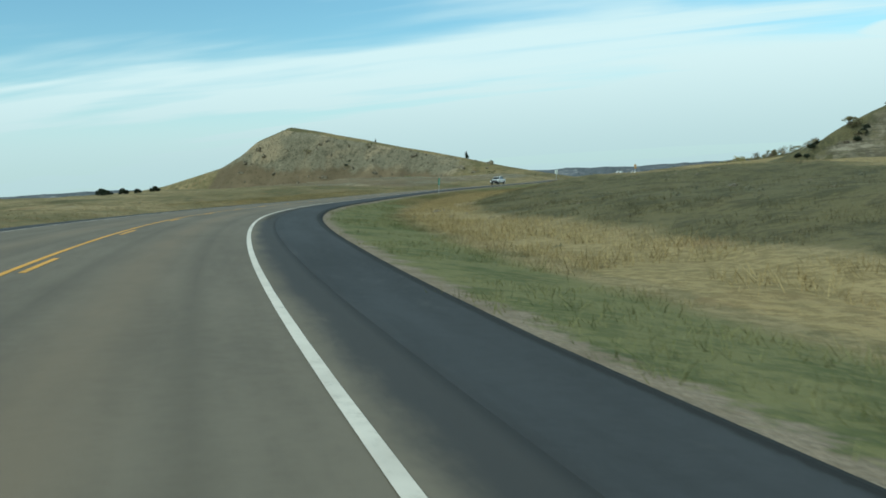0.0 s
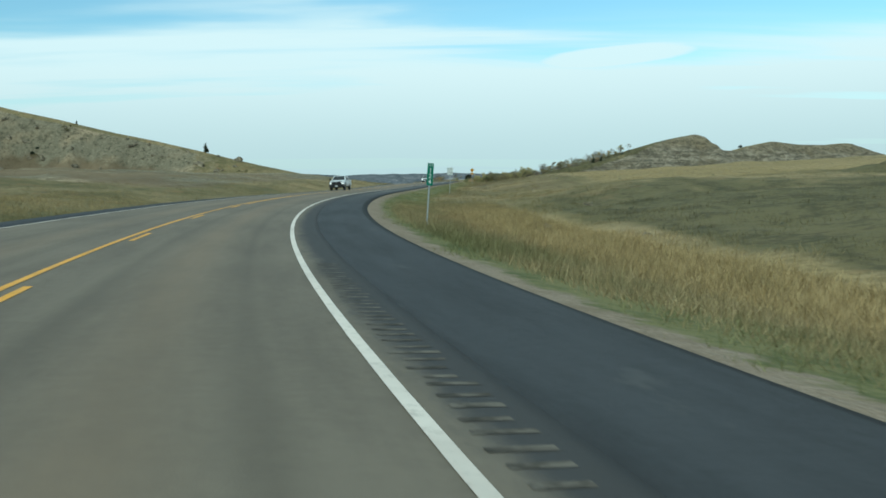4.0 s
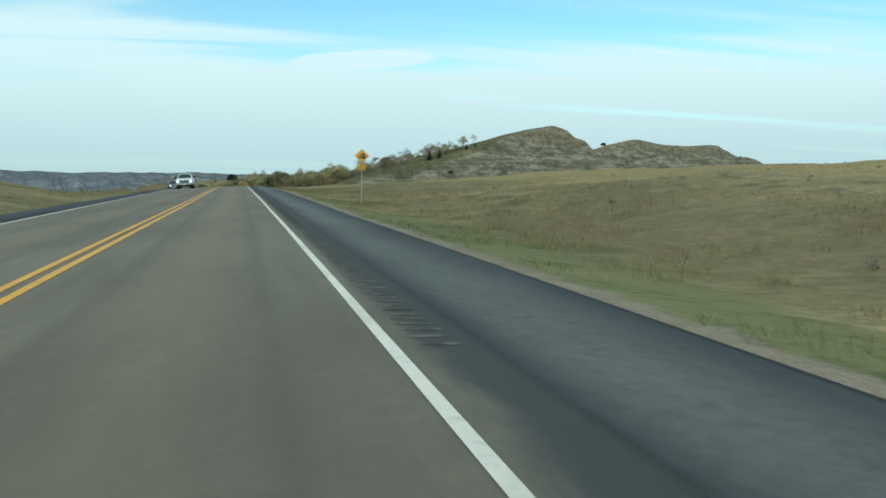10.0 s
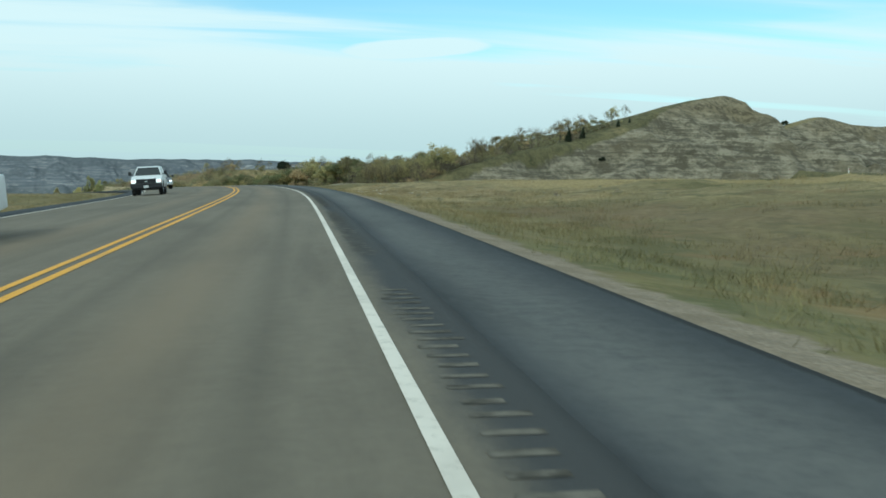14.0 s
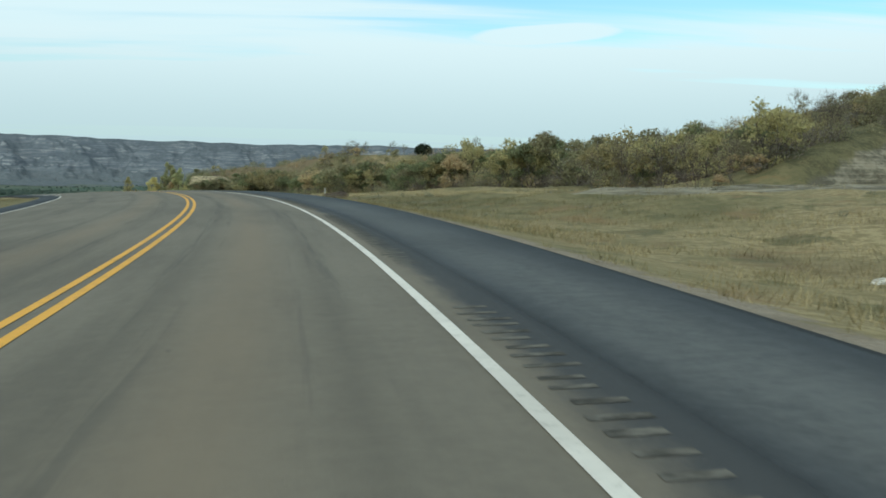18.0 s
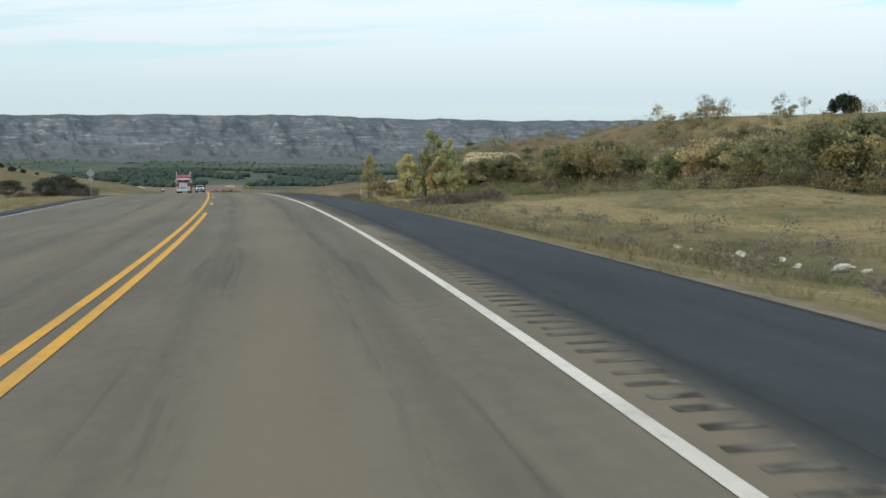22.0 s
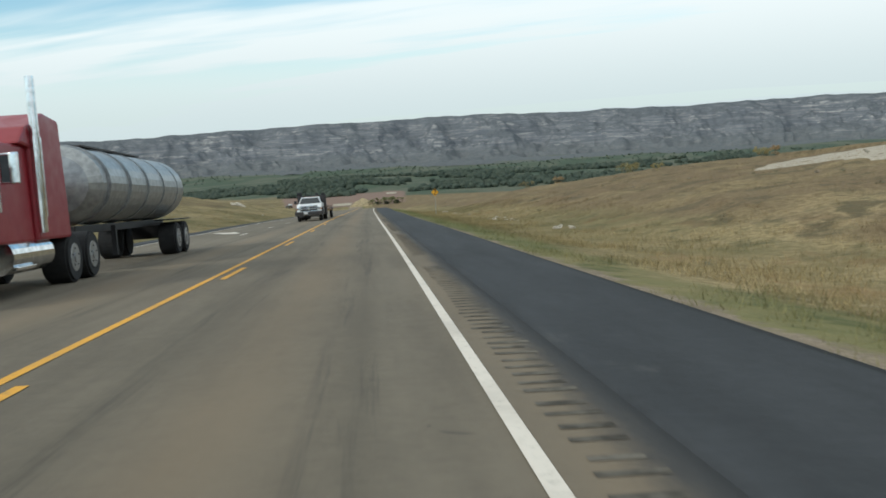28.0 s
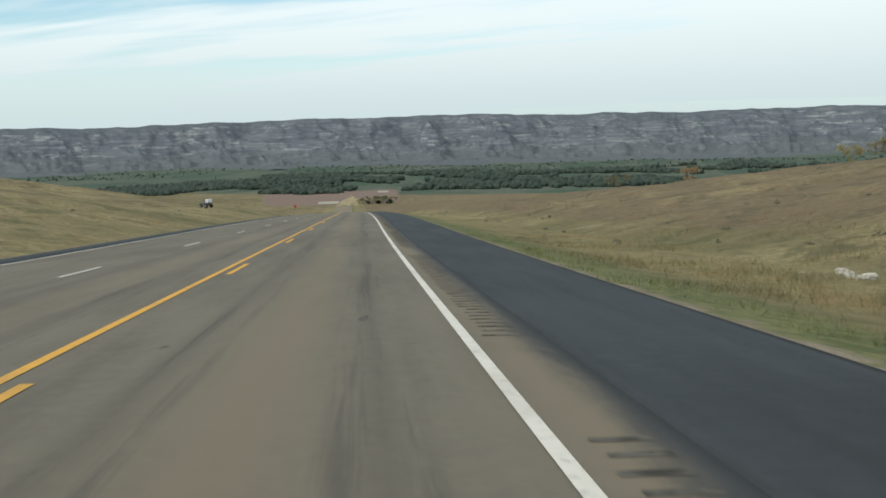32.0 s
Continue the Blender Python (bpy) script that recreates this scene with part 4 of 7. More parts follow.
def loft(profile, half, r=0.03):
    """A body with the side outline profile (y, z) and half width half(y, z)."""
    bm = bmesh.new()
    a = [bm.verts.new((-half(y, z), y, z)) for y, z in profile]
    b = [bm.verts.new((half(y, z), y, z)) for y, z in profile]
    bm.faces.new(a), bm.faces.new(b[::-1])
    n = len(profile)
    for i in range(n):
        bm.faces.new((a[i], b[i], b[(i + 1) % n], a[(i + 1) % n]))
    bmesh.ops.recalc_face_normals(bm, faces=bm.faces)
    bevel(bm, r)
    return bm


def sheet(points, thick=0.012):
    """A flat polygon with some thickness along its normal."""
    bm = bmesh.new()
    f = bm.faces.new([bm.verts.new(p) for p in points])
    f.normal_update()
    n = f.normal * thick
    ext = bmesh.ops.extrude_face_region(bm, geom=[f])
    bmesh.ops.translate(bm, vec=n, verts=[v for v in ext["geom"] if isinstance(v, bmesh.types.BMVert)])
    return bm


def empty(name, m=None):
    ob = new(name)
    if m is not None:
        ob.matrix_world = m
    return ob


def lettering(text, size, material, parent, at, name="lettering", turn=(90, 0, 0), bold=0.0):
    cu = bpy.data.curves.new("letters", "FONT")
    cu.body, cu.size, cu.align_x, cu.align_y, cu.extrude, cu.offset = text, size, "CENTER", "CENTER", 0.001, bold
    tmp = bpy.data.objects.new("letters", cu)
    scene.collection.objects.link(tmp)
    bpy.context.view_layer.update()
    me = bpy.data.meshes.new_from_object(tmp)
    bpy.data.objects.remove(tmp)
    me.materials.clear()
    me.materials.append(material)
    me.transform(pose(*at, *turn))
    ob = new(name, me)
    ob.parent = parent
    return ob


def facing(s, u, lift=0.0, oncoming=True, turn=0.0):
    """The pose of a thing on the road that faces along it (+y ahead)."""
    a, b = Vector(road_point(s - 1.5, u)), Vector(road_point(s + 1.5, u))
    l, r = Vector(road_point(s, u + 0.9)), Vector(road_point(s, u - 0.9))
    f = (a - b).normalized() if oncoming else (b - a).normalized()
    x = ((l - r) if oncoming else (r - l)).normalized()
    z = x.cross(f).normalized()
    x = f.cross(z)
    m = Matrix((x, f, z)).transposed().to_4x4()
    return Matrix.Translation(Vector(road_point(s, u, lift))) @ m @ pose(0, 0, 0, 0, 0, turn)


# ---------------------------------------------------------------- road signs
M_STEEL = plain("galvanised_steel", (0.42, 0.43, 0.43), 0.45, 0.7)
M_SIGN_Y = plain("yellow_sign_sheeting", (0.72, 0.36, 0.03), 0.5, 0, 0.3, 0.05)
M_SIGN_W = plain("white_sign_sheeting", (0.66, 0.69, 0.66), 0.5, 0, 0.3, 0.05)
M_SIGN_G = plain("green_sign_sheeting", (0.012, 0.16, 0.095), 0.5, 0, 0.3, 0.05)
M_BLACK = plain("black_sign_ink", (0.012, 0.013, 0.02), 0.6)
M_SIGN_R = plain("red_sign_sheeting", (0.45, 0.03, 0.02), 0.5)
M_BACK = plain("dull_aluminium", (0.38, 0.39, 0.40), 0.5, 0.5)


def sign_base(name, s, u, top, lean=0.0, turn=0.0):
    x, y, z = on_land(s, u)
    h = math.degrees(float(heading(s)))
    ob = empty(name, pose(x, y, z, 0, lean, h + turn))
    part("post", join(box(0.06, 0.035, top + 0.3, (0, 0.03, top / 2 - 0.15), 0.006), box(0.012, 0.06, top + 0.3, (0, 0.05, top / 2 - 0.15))), M_STEEL, ob, "galvanised steel post")
    return ob, z


def diamond(ob, zc, side, mat_face, border=True):
    d = side / math.sqrt(2)
    bm = box(side, 0.012, side, (0, 0, 0), 0.004)
    bmesh.ops.bevel(bm, geom=[e for e in bm.edges if abs(e.verts[0].co.y - e.verts[1].co.y) > 0.006], offset=0.04, segments=3, affect="EDGES")
    bmesh.ops.transform(bm, matrix=pose(0, 0, zc, 0, 45, 0), verts=bm.verts)
    p = part("panel", bm, mat_face, ob)
    if border:
        k = d * 0.93
        for i in range(4):
            a0, a1 = math.pi / 2 * i, math.pi / 2 * (i + 1)
            part("border", tube(0.008, (math.sin(a0) * k, -0.009, zc + math.cos(a0) * k), (math.sin(a1) * k, -0.009, zc + math.cos(a1) * k), None, 6), M_BLACK, p)
    return p


# steep-grade warning with a plaque
zr_ = float(road_point(332, 0)[2])
sg, z0 = sign_base("grade_sign", 332, -11.2, zr_ + 3.15 - on_land(332, -11.2)[2], 0.6)
zc = zr_ + 2.8 - z0
pn = diamond(sg, zc, 0.68, M_SIGN_Y)
flat_shape = lambda pts: sheet([(x, -.009, zc + y) for x, y in pts], 0.002)
part("symbol", flat_shape([(-.205, -.18), (.225, -.198), (.234, .05)]), M_BLACK, pn, "black wedge of the hill")
part("symbol", flat_shape([(-.05, -.03), (.18, .082), (.15, .207), (-.09, .096)]), M_BLACK, pn, "black lorry box")
part("symbol", flat_shape([(-.215, -.10), (-.085, -.055), (-.10, .02), (-.16, -.005)]), M_BLACK, pn, "black lorry cab")
for wx, wz in ((-.185, -.13), (-.06, -.075), (.155, .045)):
    part("symbol", tube(0.034, (wx, -.007, zc + wz), (wx, -.011, zc + wz), None, 12), M_BLACK, pn, "black wheel")
pq = part("plaque", box(0.53, 0.012, 0.46, (0, 0, zc - 0.80), 0.004), M_SIGN_Y, sg, "small yellow plaque")
for bx_, bz_, sx_, sz_ in ((0, .21, .50, .012), (0, -.21, .50, .012), (.245, 0, .012, .43), (-.245, 0, .012, .43)):
    part("border", box(sx_, 0.004, sz_, (bx_, -.008, zc - .80 + bz_)), M_BLACK, pq)
lettering("8%", 0.19, M_BLACK, pq, (0, -.008, zc - .70), bold=0.004)
lettering("GRADE", 0.145, M_BLACK, pq, (0, -.008, zc - .90), bold=0.003)
sg.matrix_world = sg.matrix_world @ Matrix.Diagonal((1.1, 1.1, 1.02, 1))
tagged(sg, "yellow diamond steep grade warning sign on steel post", "road sign")

# lane-use notice
zr_ = float(road_point(226, 0)[2])
so, z0 = sign_base("notice_sign", 226, -11.3, zr_ + 2.6 - on_land(226, -11.3)[2], 1.5)
zc = zr_ + 2.2 - z0
pn = part("panel", box(0.72, 0.012, 0.96, (0, 0, zc), 0.005), M_SIGN_W, so)
for bx_, bz_, sx_, sz_ in ((0, .465, .70, .014), (0, -.465, .70, .014), (.345, 0, .014, .93), (-.345, 0, .014, .93)):
    part("border", box(sx_, 0.004, sz_, (bx_, -.008, zc + bz_)), M_BLACK, pn)
for k, wd in enumerate(("ONCOMING", "TRAFFIC", "USES", "CENTER", "LANE")):
    lettering(wd, 0.142 if k else 0.128, M_BLACK, pn, (0, -.008, zc + .35 - .178 * k), bold=0.002)
tagged(so, "white rectangular notice about oncoming traffic lane", "road sign")

# mile marker
zr_ = float(road_point(142, 0)[2])
sm, z0 = sign_base("mile_marker", 142, -8.85, zr_ + 1.75 - on_land(142, -8.85)[2], 4.5)
zc = zr_ + 1.5 - z0
pn = part("panel", box(0.255, 0.01, 0.91, (0, 0, zc), 0.004), M_SIGN_G, sm)
lettering("MILE", 0.085, M_SIGN_W, pn, (0, -.007, zc + .37), bold=0.001)
for k, dg in enumerate("124"):
    lettering(dg, 0.26, M_SIGN_W, pn, (0, -.007, zc + .16 - .235 * k), bold=0.002)
tagged(sm, "tall narrow green mile marker leaning on its post", "mile marker")

# winding-road warning
zr_ = float(road_point(852, 0)[2])
sw, z0 = sign_base("curve_sign", 852, -12.1, zr_ + 2.45 - on_land(852, -12.1)[2])
zc = zr_ + 2.1 - z0
pn = diamond(sw, zc, 0.74, M_SIGN_Y)
snake = [(.035, -.33), (-.06, -.24), (-.085, -.17), (-.05, -.10), (.06, -.035), (.13, .02), (.135, .09), (.07, .15), (-.01, .21)]
for a, b in zip(snake[:-1], snake[1:]):
    part("symbol", join(tube(0.048, (a[0], -.006, zc + a[1]), (a[0], -.011, zc + a[1]), None, 10), box(.094, .004, math.dist(a, b), ((a[0] + b[0]) / 2, -.009, zc + (a[1] + b[1]) / 2), 0, (0, math.degrees(math.atan2(b[0] - a[0], b[1] - a[1])), 0))), M_BLACK, pn)
part("symbol", sheet([(-.155, -.009, zc + .225), (.135, -.009, zc + .21), (-.012, -.009, zc + .43)], 0.003), M_BLACK, pn, "black arrow head")
tagged(sw, "yellow diamond winding road warning sign with black arrow", "road sign")

# back of a warning sign on the far side
zr_ = float(road_point(682, 0)[2])
sl, z0 = sign_base("warning_sign", 682, 14.0, zr_ + 2.9 - on_land(682, 14.0)[2])
zc = zr_ + 2.4 - z0
diamond(sl, zc, 0.76, M_BACK, False)
part("plaque", box(0.5, 0.012, 0.46, (0, 0, zc - 0.8), 0.004), M_BACK, sl)
tagged(sl, "grey metal back of a diamond warning sign", "road sign")

# far stop sign and marker posts
ss_, z0 = sign_base("stop_sign", 1125, 14.5, 2.9)
bm = tube(0.4, (0, 0, 2.6), (0, -0.012, 2.6), None, 8)
part("panel", bm, M_SIGN_R, ss_)
tagged(ss_, "small red stop sign far down the hill", "road sign")
M_WPOST = plain("white_marker_plastic", (0.74, 0.73, 0.68), 0.5)
for s_, u_, h_ in ((447, -60, 1.3), (760, -32, 1.1), (588, -29.3, 1.4), (764, -41.5, 1.1)):
    x, y, z = on_land(s_, u_)
    mp_ = empty("marker_post", pose(x, y, z, 0, 1, 20))
    part("stake", join(box(0.10, 0.03, h_ + .2, (0, 0, h_ / 2 - .1), 0.008)), M_WPOST, mp_)
    part("cap", box(0.11, 0.035, 0.10, (0, 0, h_ - .12), 0.006), M_SIGN_R if s_ == 447 else M_WPOST, mp_)
    tagged(mp_, "slim white marker post standing in dry grass", "marker post", "white marker posts")
M_POST = plain("weathered_cedar", (0.14, 0.115, 0.09), 0.9, 0, 0.1, 0.3, 12)
fp = empty("fence_post", pose(*on_land(551, -52), 0, 2, 0))
part("stake", tube(0.07, (0, 0, -.2), (0.02, 0, 1.25), 0.055, 9), M_POST, fp)
tagged(fp, "weathered round wooden fence post in the pasture", "fence post", "pasture fence posts")
for k in range(14, 24):
    s_ = 560 + 9.0 * (k - 14)
    copy_thing(fp, pose(*on_land(s_, -44 + math.sin(k) * .5 if k < 14 else -52), 0, 3 * math.sin(k * 2.1), k * 40))

# ---------------------------------------------------------------- vehicles standing in the oncoming lanes
def car_paint(name, color, rough=0.28):
    g = G(name)
    n = g.noise(g.obj(), 2.5, 5.0)
    sep = g.n.new("ShaderNodeSeparateXYZ")
    g.l.new(g.obj(), sep.inputs[0])
    dust = g.math("MULTIPLY", g.ramp(sep.outputs["Z"], 0.3, 1.0, 0.55, 0.05), g.ramp(n, 0.3, 0.7))
    m = g.done(g.mix(dust, color, (0.22, 0.18, 0.13)), g.ramp(n, 0.3, 0.7, rough, rough + 0.2), 0, 0.5)
    return m


M_WHITE_CAR = car_paint("white_car_paint", (0.68, 0.69, 0.69))
M_GREY_CAR = car_paint("dark_grey_car_paint", (0.07, 0.075, 0.08))
M_RED_CAR = car_paint("red_lorry_paint", (0.24, 0.012, 0.022))
M_CHROME = plain("chrome", (0.78, 0.79, 0.80), 0.16, 1.0)
M_TRIM = plain("black_plastic", (0.018, 0.018, 0.02), 0.55)
M_TYRE = plain("tyre_rubber", (0.02, 0.02, 0.021), 0.85)
M_RIM = plain("alloy_rim", (0.40, 0.41, 0.42), 0.35, 0.8)
M_DECK = plain("worn_steel_deck", (0.06, 0.055, 0.055), 0.6, 0.3)
M_PLANK = plain("weathered_deck_planks", (0.19, 0.125, 0.09), 0.9, 0, 0.15, 0.3, 3)
M_TANK = plain("dull_tank_steel", (0.36, 0.37, 0.37), 0.4, 0.7)
M_PLATE = plain("plate_white", (0.6, 0.6, 0.58), 0.5)
M_AMBER = plain("amber_lens", (0.6, 0.2, 0.02), 0.3)


def glass_material():
    g = G("tinted_car_glass")
    return g.done((0.012, 0.016, 0.018), 0.06, 0, 0.5)


def lamp_material():
    g = G("lit_headlight")
    g.b.inputs["Emission Color"].default_value = (1, 0.97, 0.9, 1)
    g.b.inputs["Emission Strength"].default_value = 1.3
    return g.done((0.8, 0.8, 0.78), 0.15)


M_GLASS, M_LAMP = glass_material(), lamp_material()


def wheel(ob, x, y, r, w, dual=False):
    """A wheel under a vehicle; x is its outer face."""
    sgn = 1 if x > 0 else -1
    c = (x - sgn * w / 2, y, r)
    bm = tube(r, (c[0] - w / 2, y, r), (c[0] + w / 2, y, r), None, 28)
    bmesh.ops.bevel(bm, geom=[e for e in bm.edges if abs(e.verts[0].co.x - e.verts[1].co.x) < 1e-4], offset=min(0.05, w * .2), segments=2, affect="EDGES")
    wh = part("wheel", bm, M_TYRE, ob, "dusty black tyre")
    part("rim", join(tube(r * .60, (x - sgn * .03, y, r), (x + sgn * .008, y, r), r * .56, 20), tube(r * .2, (x, y, r), (x + sgn * .03, y, r), None, 12)), M_RIM, wh, "dull alloy rim")
    for k in range(5):
        a = 2 * math.pi * k / 5
        part("wheel_bolt", tube(r * .05, (x, y + r * .36 * math.sin(a), r + r * .36 * math.cos(a)), (x + sgn * .018, y + r * .36 * math.sin(a), r + r * .36 * math.cos(a)), None, 6), M_TRIM, wh)
    return wh


def arch(yc, r, n=7, low=0.5):
    """Points of a wheel arch, from the back to the front."""
    a0 = math.asin(max(-1, min(1, (low - r * .95) / r)))
    out = []
    for k in range(n):
        a = math.pi - a0 - (math.pi - 2 * a0) * k / (n - 1)
        out.append((yc + math.cos(a) * r, r * .92 + math.sin(a) * r))
    return out


def pickup(name, paint, lit, crew=True, suv=False, front="chrome", bed=True, L=5.9, belt_z=1.28, roof=1.89):
    ob = empty(name)
    f, b = L / 2, -L / 2
    fw, rw, wr = f - 0.98, b + 1.2, 0.40
    lo = 0.48
    cab_b = -0.95 if crew else -0.45
    if suv:
        cab_b = b + 0.15
    prof = [(b, lo + .1), (b + .02, belt_z)]
    if not bed and not suv:
        prof = [(cab_b - .1, lo), (cab_b - .1, belt_z)]
    prof += [(cab_b, belt_z), (f - 1.55, belt_z - .01), (f - .9, belt_z - .07), (f - .3, belt_z - .19), (f - .1, belt_z - .29), (f - .04, lo + .12), (f - .2, lo)]
    prof += [(y, z) for y, z in arch(fw, wr + .09)[::-1]]
    if bed or suv:
        prof += [(y, z) for y, z in arch(rw, wr + .09)[::-1]]
    hw = lambda y, z: 0.985 - 0.05 * max(0, z - .9) - 0.10 * max(0, (y - f + .6)) - (0.03 if z < .55 else 0)
    part("body", loft(prof, hw, 0.045), paint, ob)
    # cab with pillars and glass
    y0, y1, y2, y3 = cab_b, cab_b + (.25 if not suv else .35), f - 2.35, f - 1.6
    cw = lambda y, z: .90 - .20 * max(0, (z - belt_z)) / (roof - belt_z)
    cab = part("cab", loft([(y0, belt_z - .02), (y1, roof - .03), (y1 + .3, roof), (y2 - .3, roof), (y2, roof - .05), (y3, belt_z - .02)], cw, 0.05), paint, ob)
    ws = lambda t, k: (k * (cw(0, belt_z + (roof - belt_z) * t) - .07), y3 + (y2 - y3) * t + .012, belt_z - .02 + (roof - .05 - belt_z + .02) * t + .016)
    part("windscreen", sheet([ws(.06, -1), ws(.06, 1), ws(.93, 1), ws(.93, -1)], 0.012), M_GLASS, cab, "dark tinted windscreen")
    rear = lambda t, k: (k * (cw(0, belt_z + (roof - belt_z) * t) - .1), y0 + (y1 - y0) * t - .012, belt_z + (roof - belt_z) * t)
    part("rear_window", sheet([rear(.15, 1), rear(.15, -1), rear(.88, -1), rear(.88, 1)], 0.012), M_GLASS, cab)
    spans = [(y2 - 1.05, y2 + .28)] + ([(y2 - 2.05 if not suv else y2 - 2.0, y2 - 1.15)] if crew or suv else []) + ([(y0 + .45, y2 - 2.1)] if suv else [])
    for k in (-1, 1):
        for a_, b_ in spans:
            tz = lambda t: belt_z + .03 + (roof - belt_z - .12) * t
            q = [(k * (cw(0, tz(0)) + .004), a_, tz(0)), (k * (cw(0, tz(0)) + .004), b_, tz(0)), (k * (cw(0, tz(1)) + .004), min(b_, y2 - .12), tz(1)), (k * (cw(0, tz(1)) + .004), a_ + .06, tz(1))]
            part("side_window", sheet(q if k > 0 else q[::-1], 0.008), M_GLASS, cab)
            part("door_handle", box(.02, .16, .035, (k * (hw(0, 1.08) + .008), a_ + .12, 1.10), .008), M_TRIM if front != "chrome" else M_CHROME, ob)
            part("door_gap", box(.006, .012, .62, (k * (hw(0, .9) + .001), a_ - .02, .88)), M_TRIM, ob)
        mir = part("mirror", box(.20, .10, .26, (k * 1.12, y3 - .12, belt_z + .16), .03), M_TRIM, ob)
        part("mirror_arm", box(.16, .05, .05, (k * .98, y3 - .12, belt_z + .08), .01), M_TRIM, mir)
        part("headlight", box(.27, .10, .18, (k * .77, f - .10, belt_z - .38), .03), M_LAMP if lit else M_CHROME, ob, "lit headlight" if lit else "clear headlight")
        part("turn_lamp", box(.08, .10, .12, (k * .91, f - .12, belt_z - .40), .015), M_AMBER, ob)
        part("wheel_arch", loft([(y, z) for y, z in arch(fw, wr + .12, 9)] + [(y, z) for y, z in arch(fw, wr + .08, 9)[::-1]], lambda y, z: .02, 0.0), M_TRIM, ob).location.x = k * .975
        part("tail_lamp", box(.12, .06, .34, (k * .86, b + .01, 1.02), .01), M_SIGN_R, ob) if bed or suv else None
        wheel(ob, k * .97, fw, wr, .27)
        if bed or suv:
            wheel(ob, k * .97, rw, wr, .27)
    gr = part("grille", box(1.22, .09, .36, (0, f - .07, belt_z - .40), .03), M_TRIM, ob, "black grille")
    for dz in (-.16, .0, .16) if front == "chrome" else (-.08, .08):
        part("grille_bar", box(1.26, .05, .06 if dz == 0 else .03, (0, f - .02, belt_z - .40 + dz), .01), M_CHROME if front == "chrome" else M_TRIM, gr)
    part("badge", box(.20, .03, .07, (0, f + .005, belt_z - .40), .01), M_CHROME, gr, "small plain metal badge")
    bp = part("bumper", box(1.94, .24, .32, (0, f - .02, .62), .06), M_CHROME if front == "chrome" else M_TRIM, ob, "front bumper")
    part("bumper_slot", box(.74, .06, .09, (0, f + .085, .71), .02), M_TRIM, bp)
    part("air_dam", box(1.5, .10, .14, (0, f - .06, .44), .02), M_TRIM, bp)
    part("number_plate", box(.31, .02, .16, (0, f + .105, .56), .006), M_PLATE, bp, "blank pale plate")
    part("chassis", box(1.1, L - 1.2, .16, (0, -.1, .42), .02), M_TRIM, ob)
    part("axle", tube(.07, (-.8, fw, wr), (.8, fw, wr), None, 10), M_TRIM, ob)
    part("axle", tube(.07, (-.8, rw, wr), (.8, rw, wr), None, 10), M_TRIM, ob)
    if front == "guard":
        part("grille_guard", join(tube(.035, (-.8, f + .12, 1.12), (.8, f + .12, 1.12)), tube(.03, (-.85, f + .12, .92), (.85, f + .12, .92)), tube(.03, (-.85, f + .12, .72), (.85, f + .12, .72)), tube(.04, (-.45, f + .12, .55), (-.45, f + .12, 1.14)), tube(.04, (.45, f + .12, .55), (.45, f + .12, 1.14)), tube(.03, (-.85, f + .12, .70), (-.85, f + .02, 1.1)), tube(.03, (.85, f + .12, .70), (.85, f + .02, 1.1))), M_TRIM, ob, "black tubular grille guard")
    if bed and not suv:
        part("bed_liner", box(1.6, -b + cab_b - .3, .03, (0, (b + cab_b) / 2, belt_z + .012), .01), M_TRIM, ob)
        part("tailgate", box(1.6, .05, .5, (0, b - .015, .95), .02), paint, ob)
    return ob


p1 = pickup("pickup_truck", M_WHITE_CAR, True, True, False, "guard")
p1.matrix_world = facing(226.0, 2.9)
tagged(p1, "white crew cab pickup with black grille guard on road", "pickup truck")
p2 = pickup("pickup_truck", M_WHITE_CAR, True, False, False, "chrome")
p2.matrix_world = facing(385.5, 4.0)
part("roof_rack", join(tube(.03, (-.75, -.2, 1.98), (.75, -.2, 1.98)), tube(.03, (-.75, -.7, 1.98), (.75, -.7, 1.98)), tube(.02, (-.7, -.2, 1.85), (-.7, -.2, 1.98)), tube(.02, (.7, -.2, 1.85), (.7, -.2, 1.98)), tube(.02, (-.7, -.7, 1.85), (-.7, -.7, 1.98)), tube(.02, (.7, -.7, 1.85), (.7, -.7, 1.98))), M_TRIM, p2)
tagged(p2, "white pickup with chrome grille and lit headlights", "pickup truck")
p3 = pickup("sport_utility", M_WHITE_CAR, True, True, True, "dark", True, 4.8)
p3.matrix_world = facing(432.0, 5.6)
tagged(p3, "pale sport utility car coming up the grade", "car")
p4 = pickup("pickup_truck", M_GREY_CAR, True, True, False, "chrome")
p4.matrix_world = facing(478.4, 5.5)
tagged(p4, "dark grey pickup with chrome front on the curve", "pickup truck")

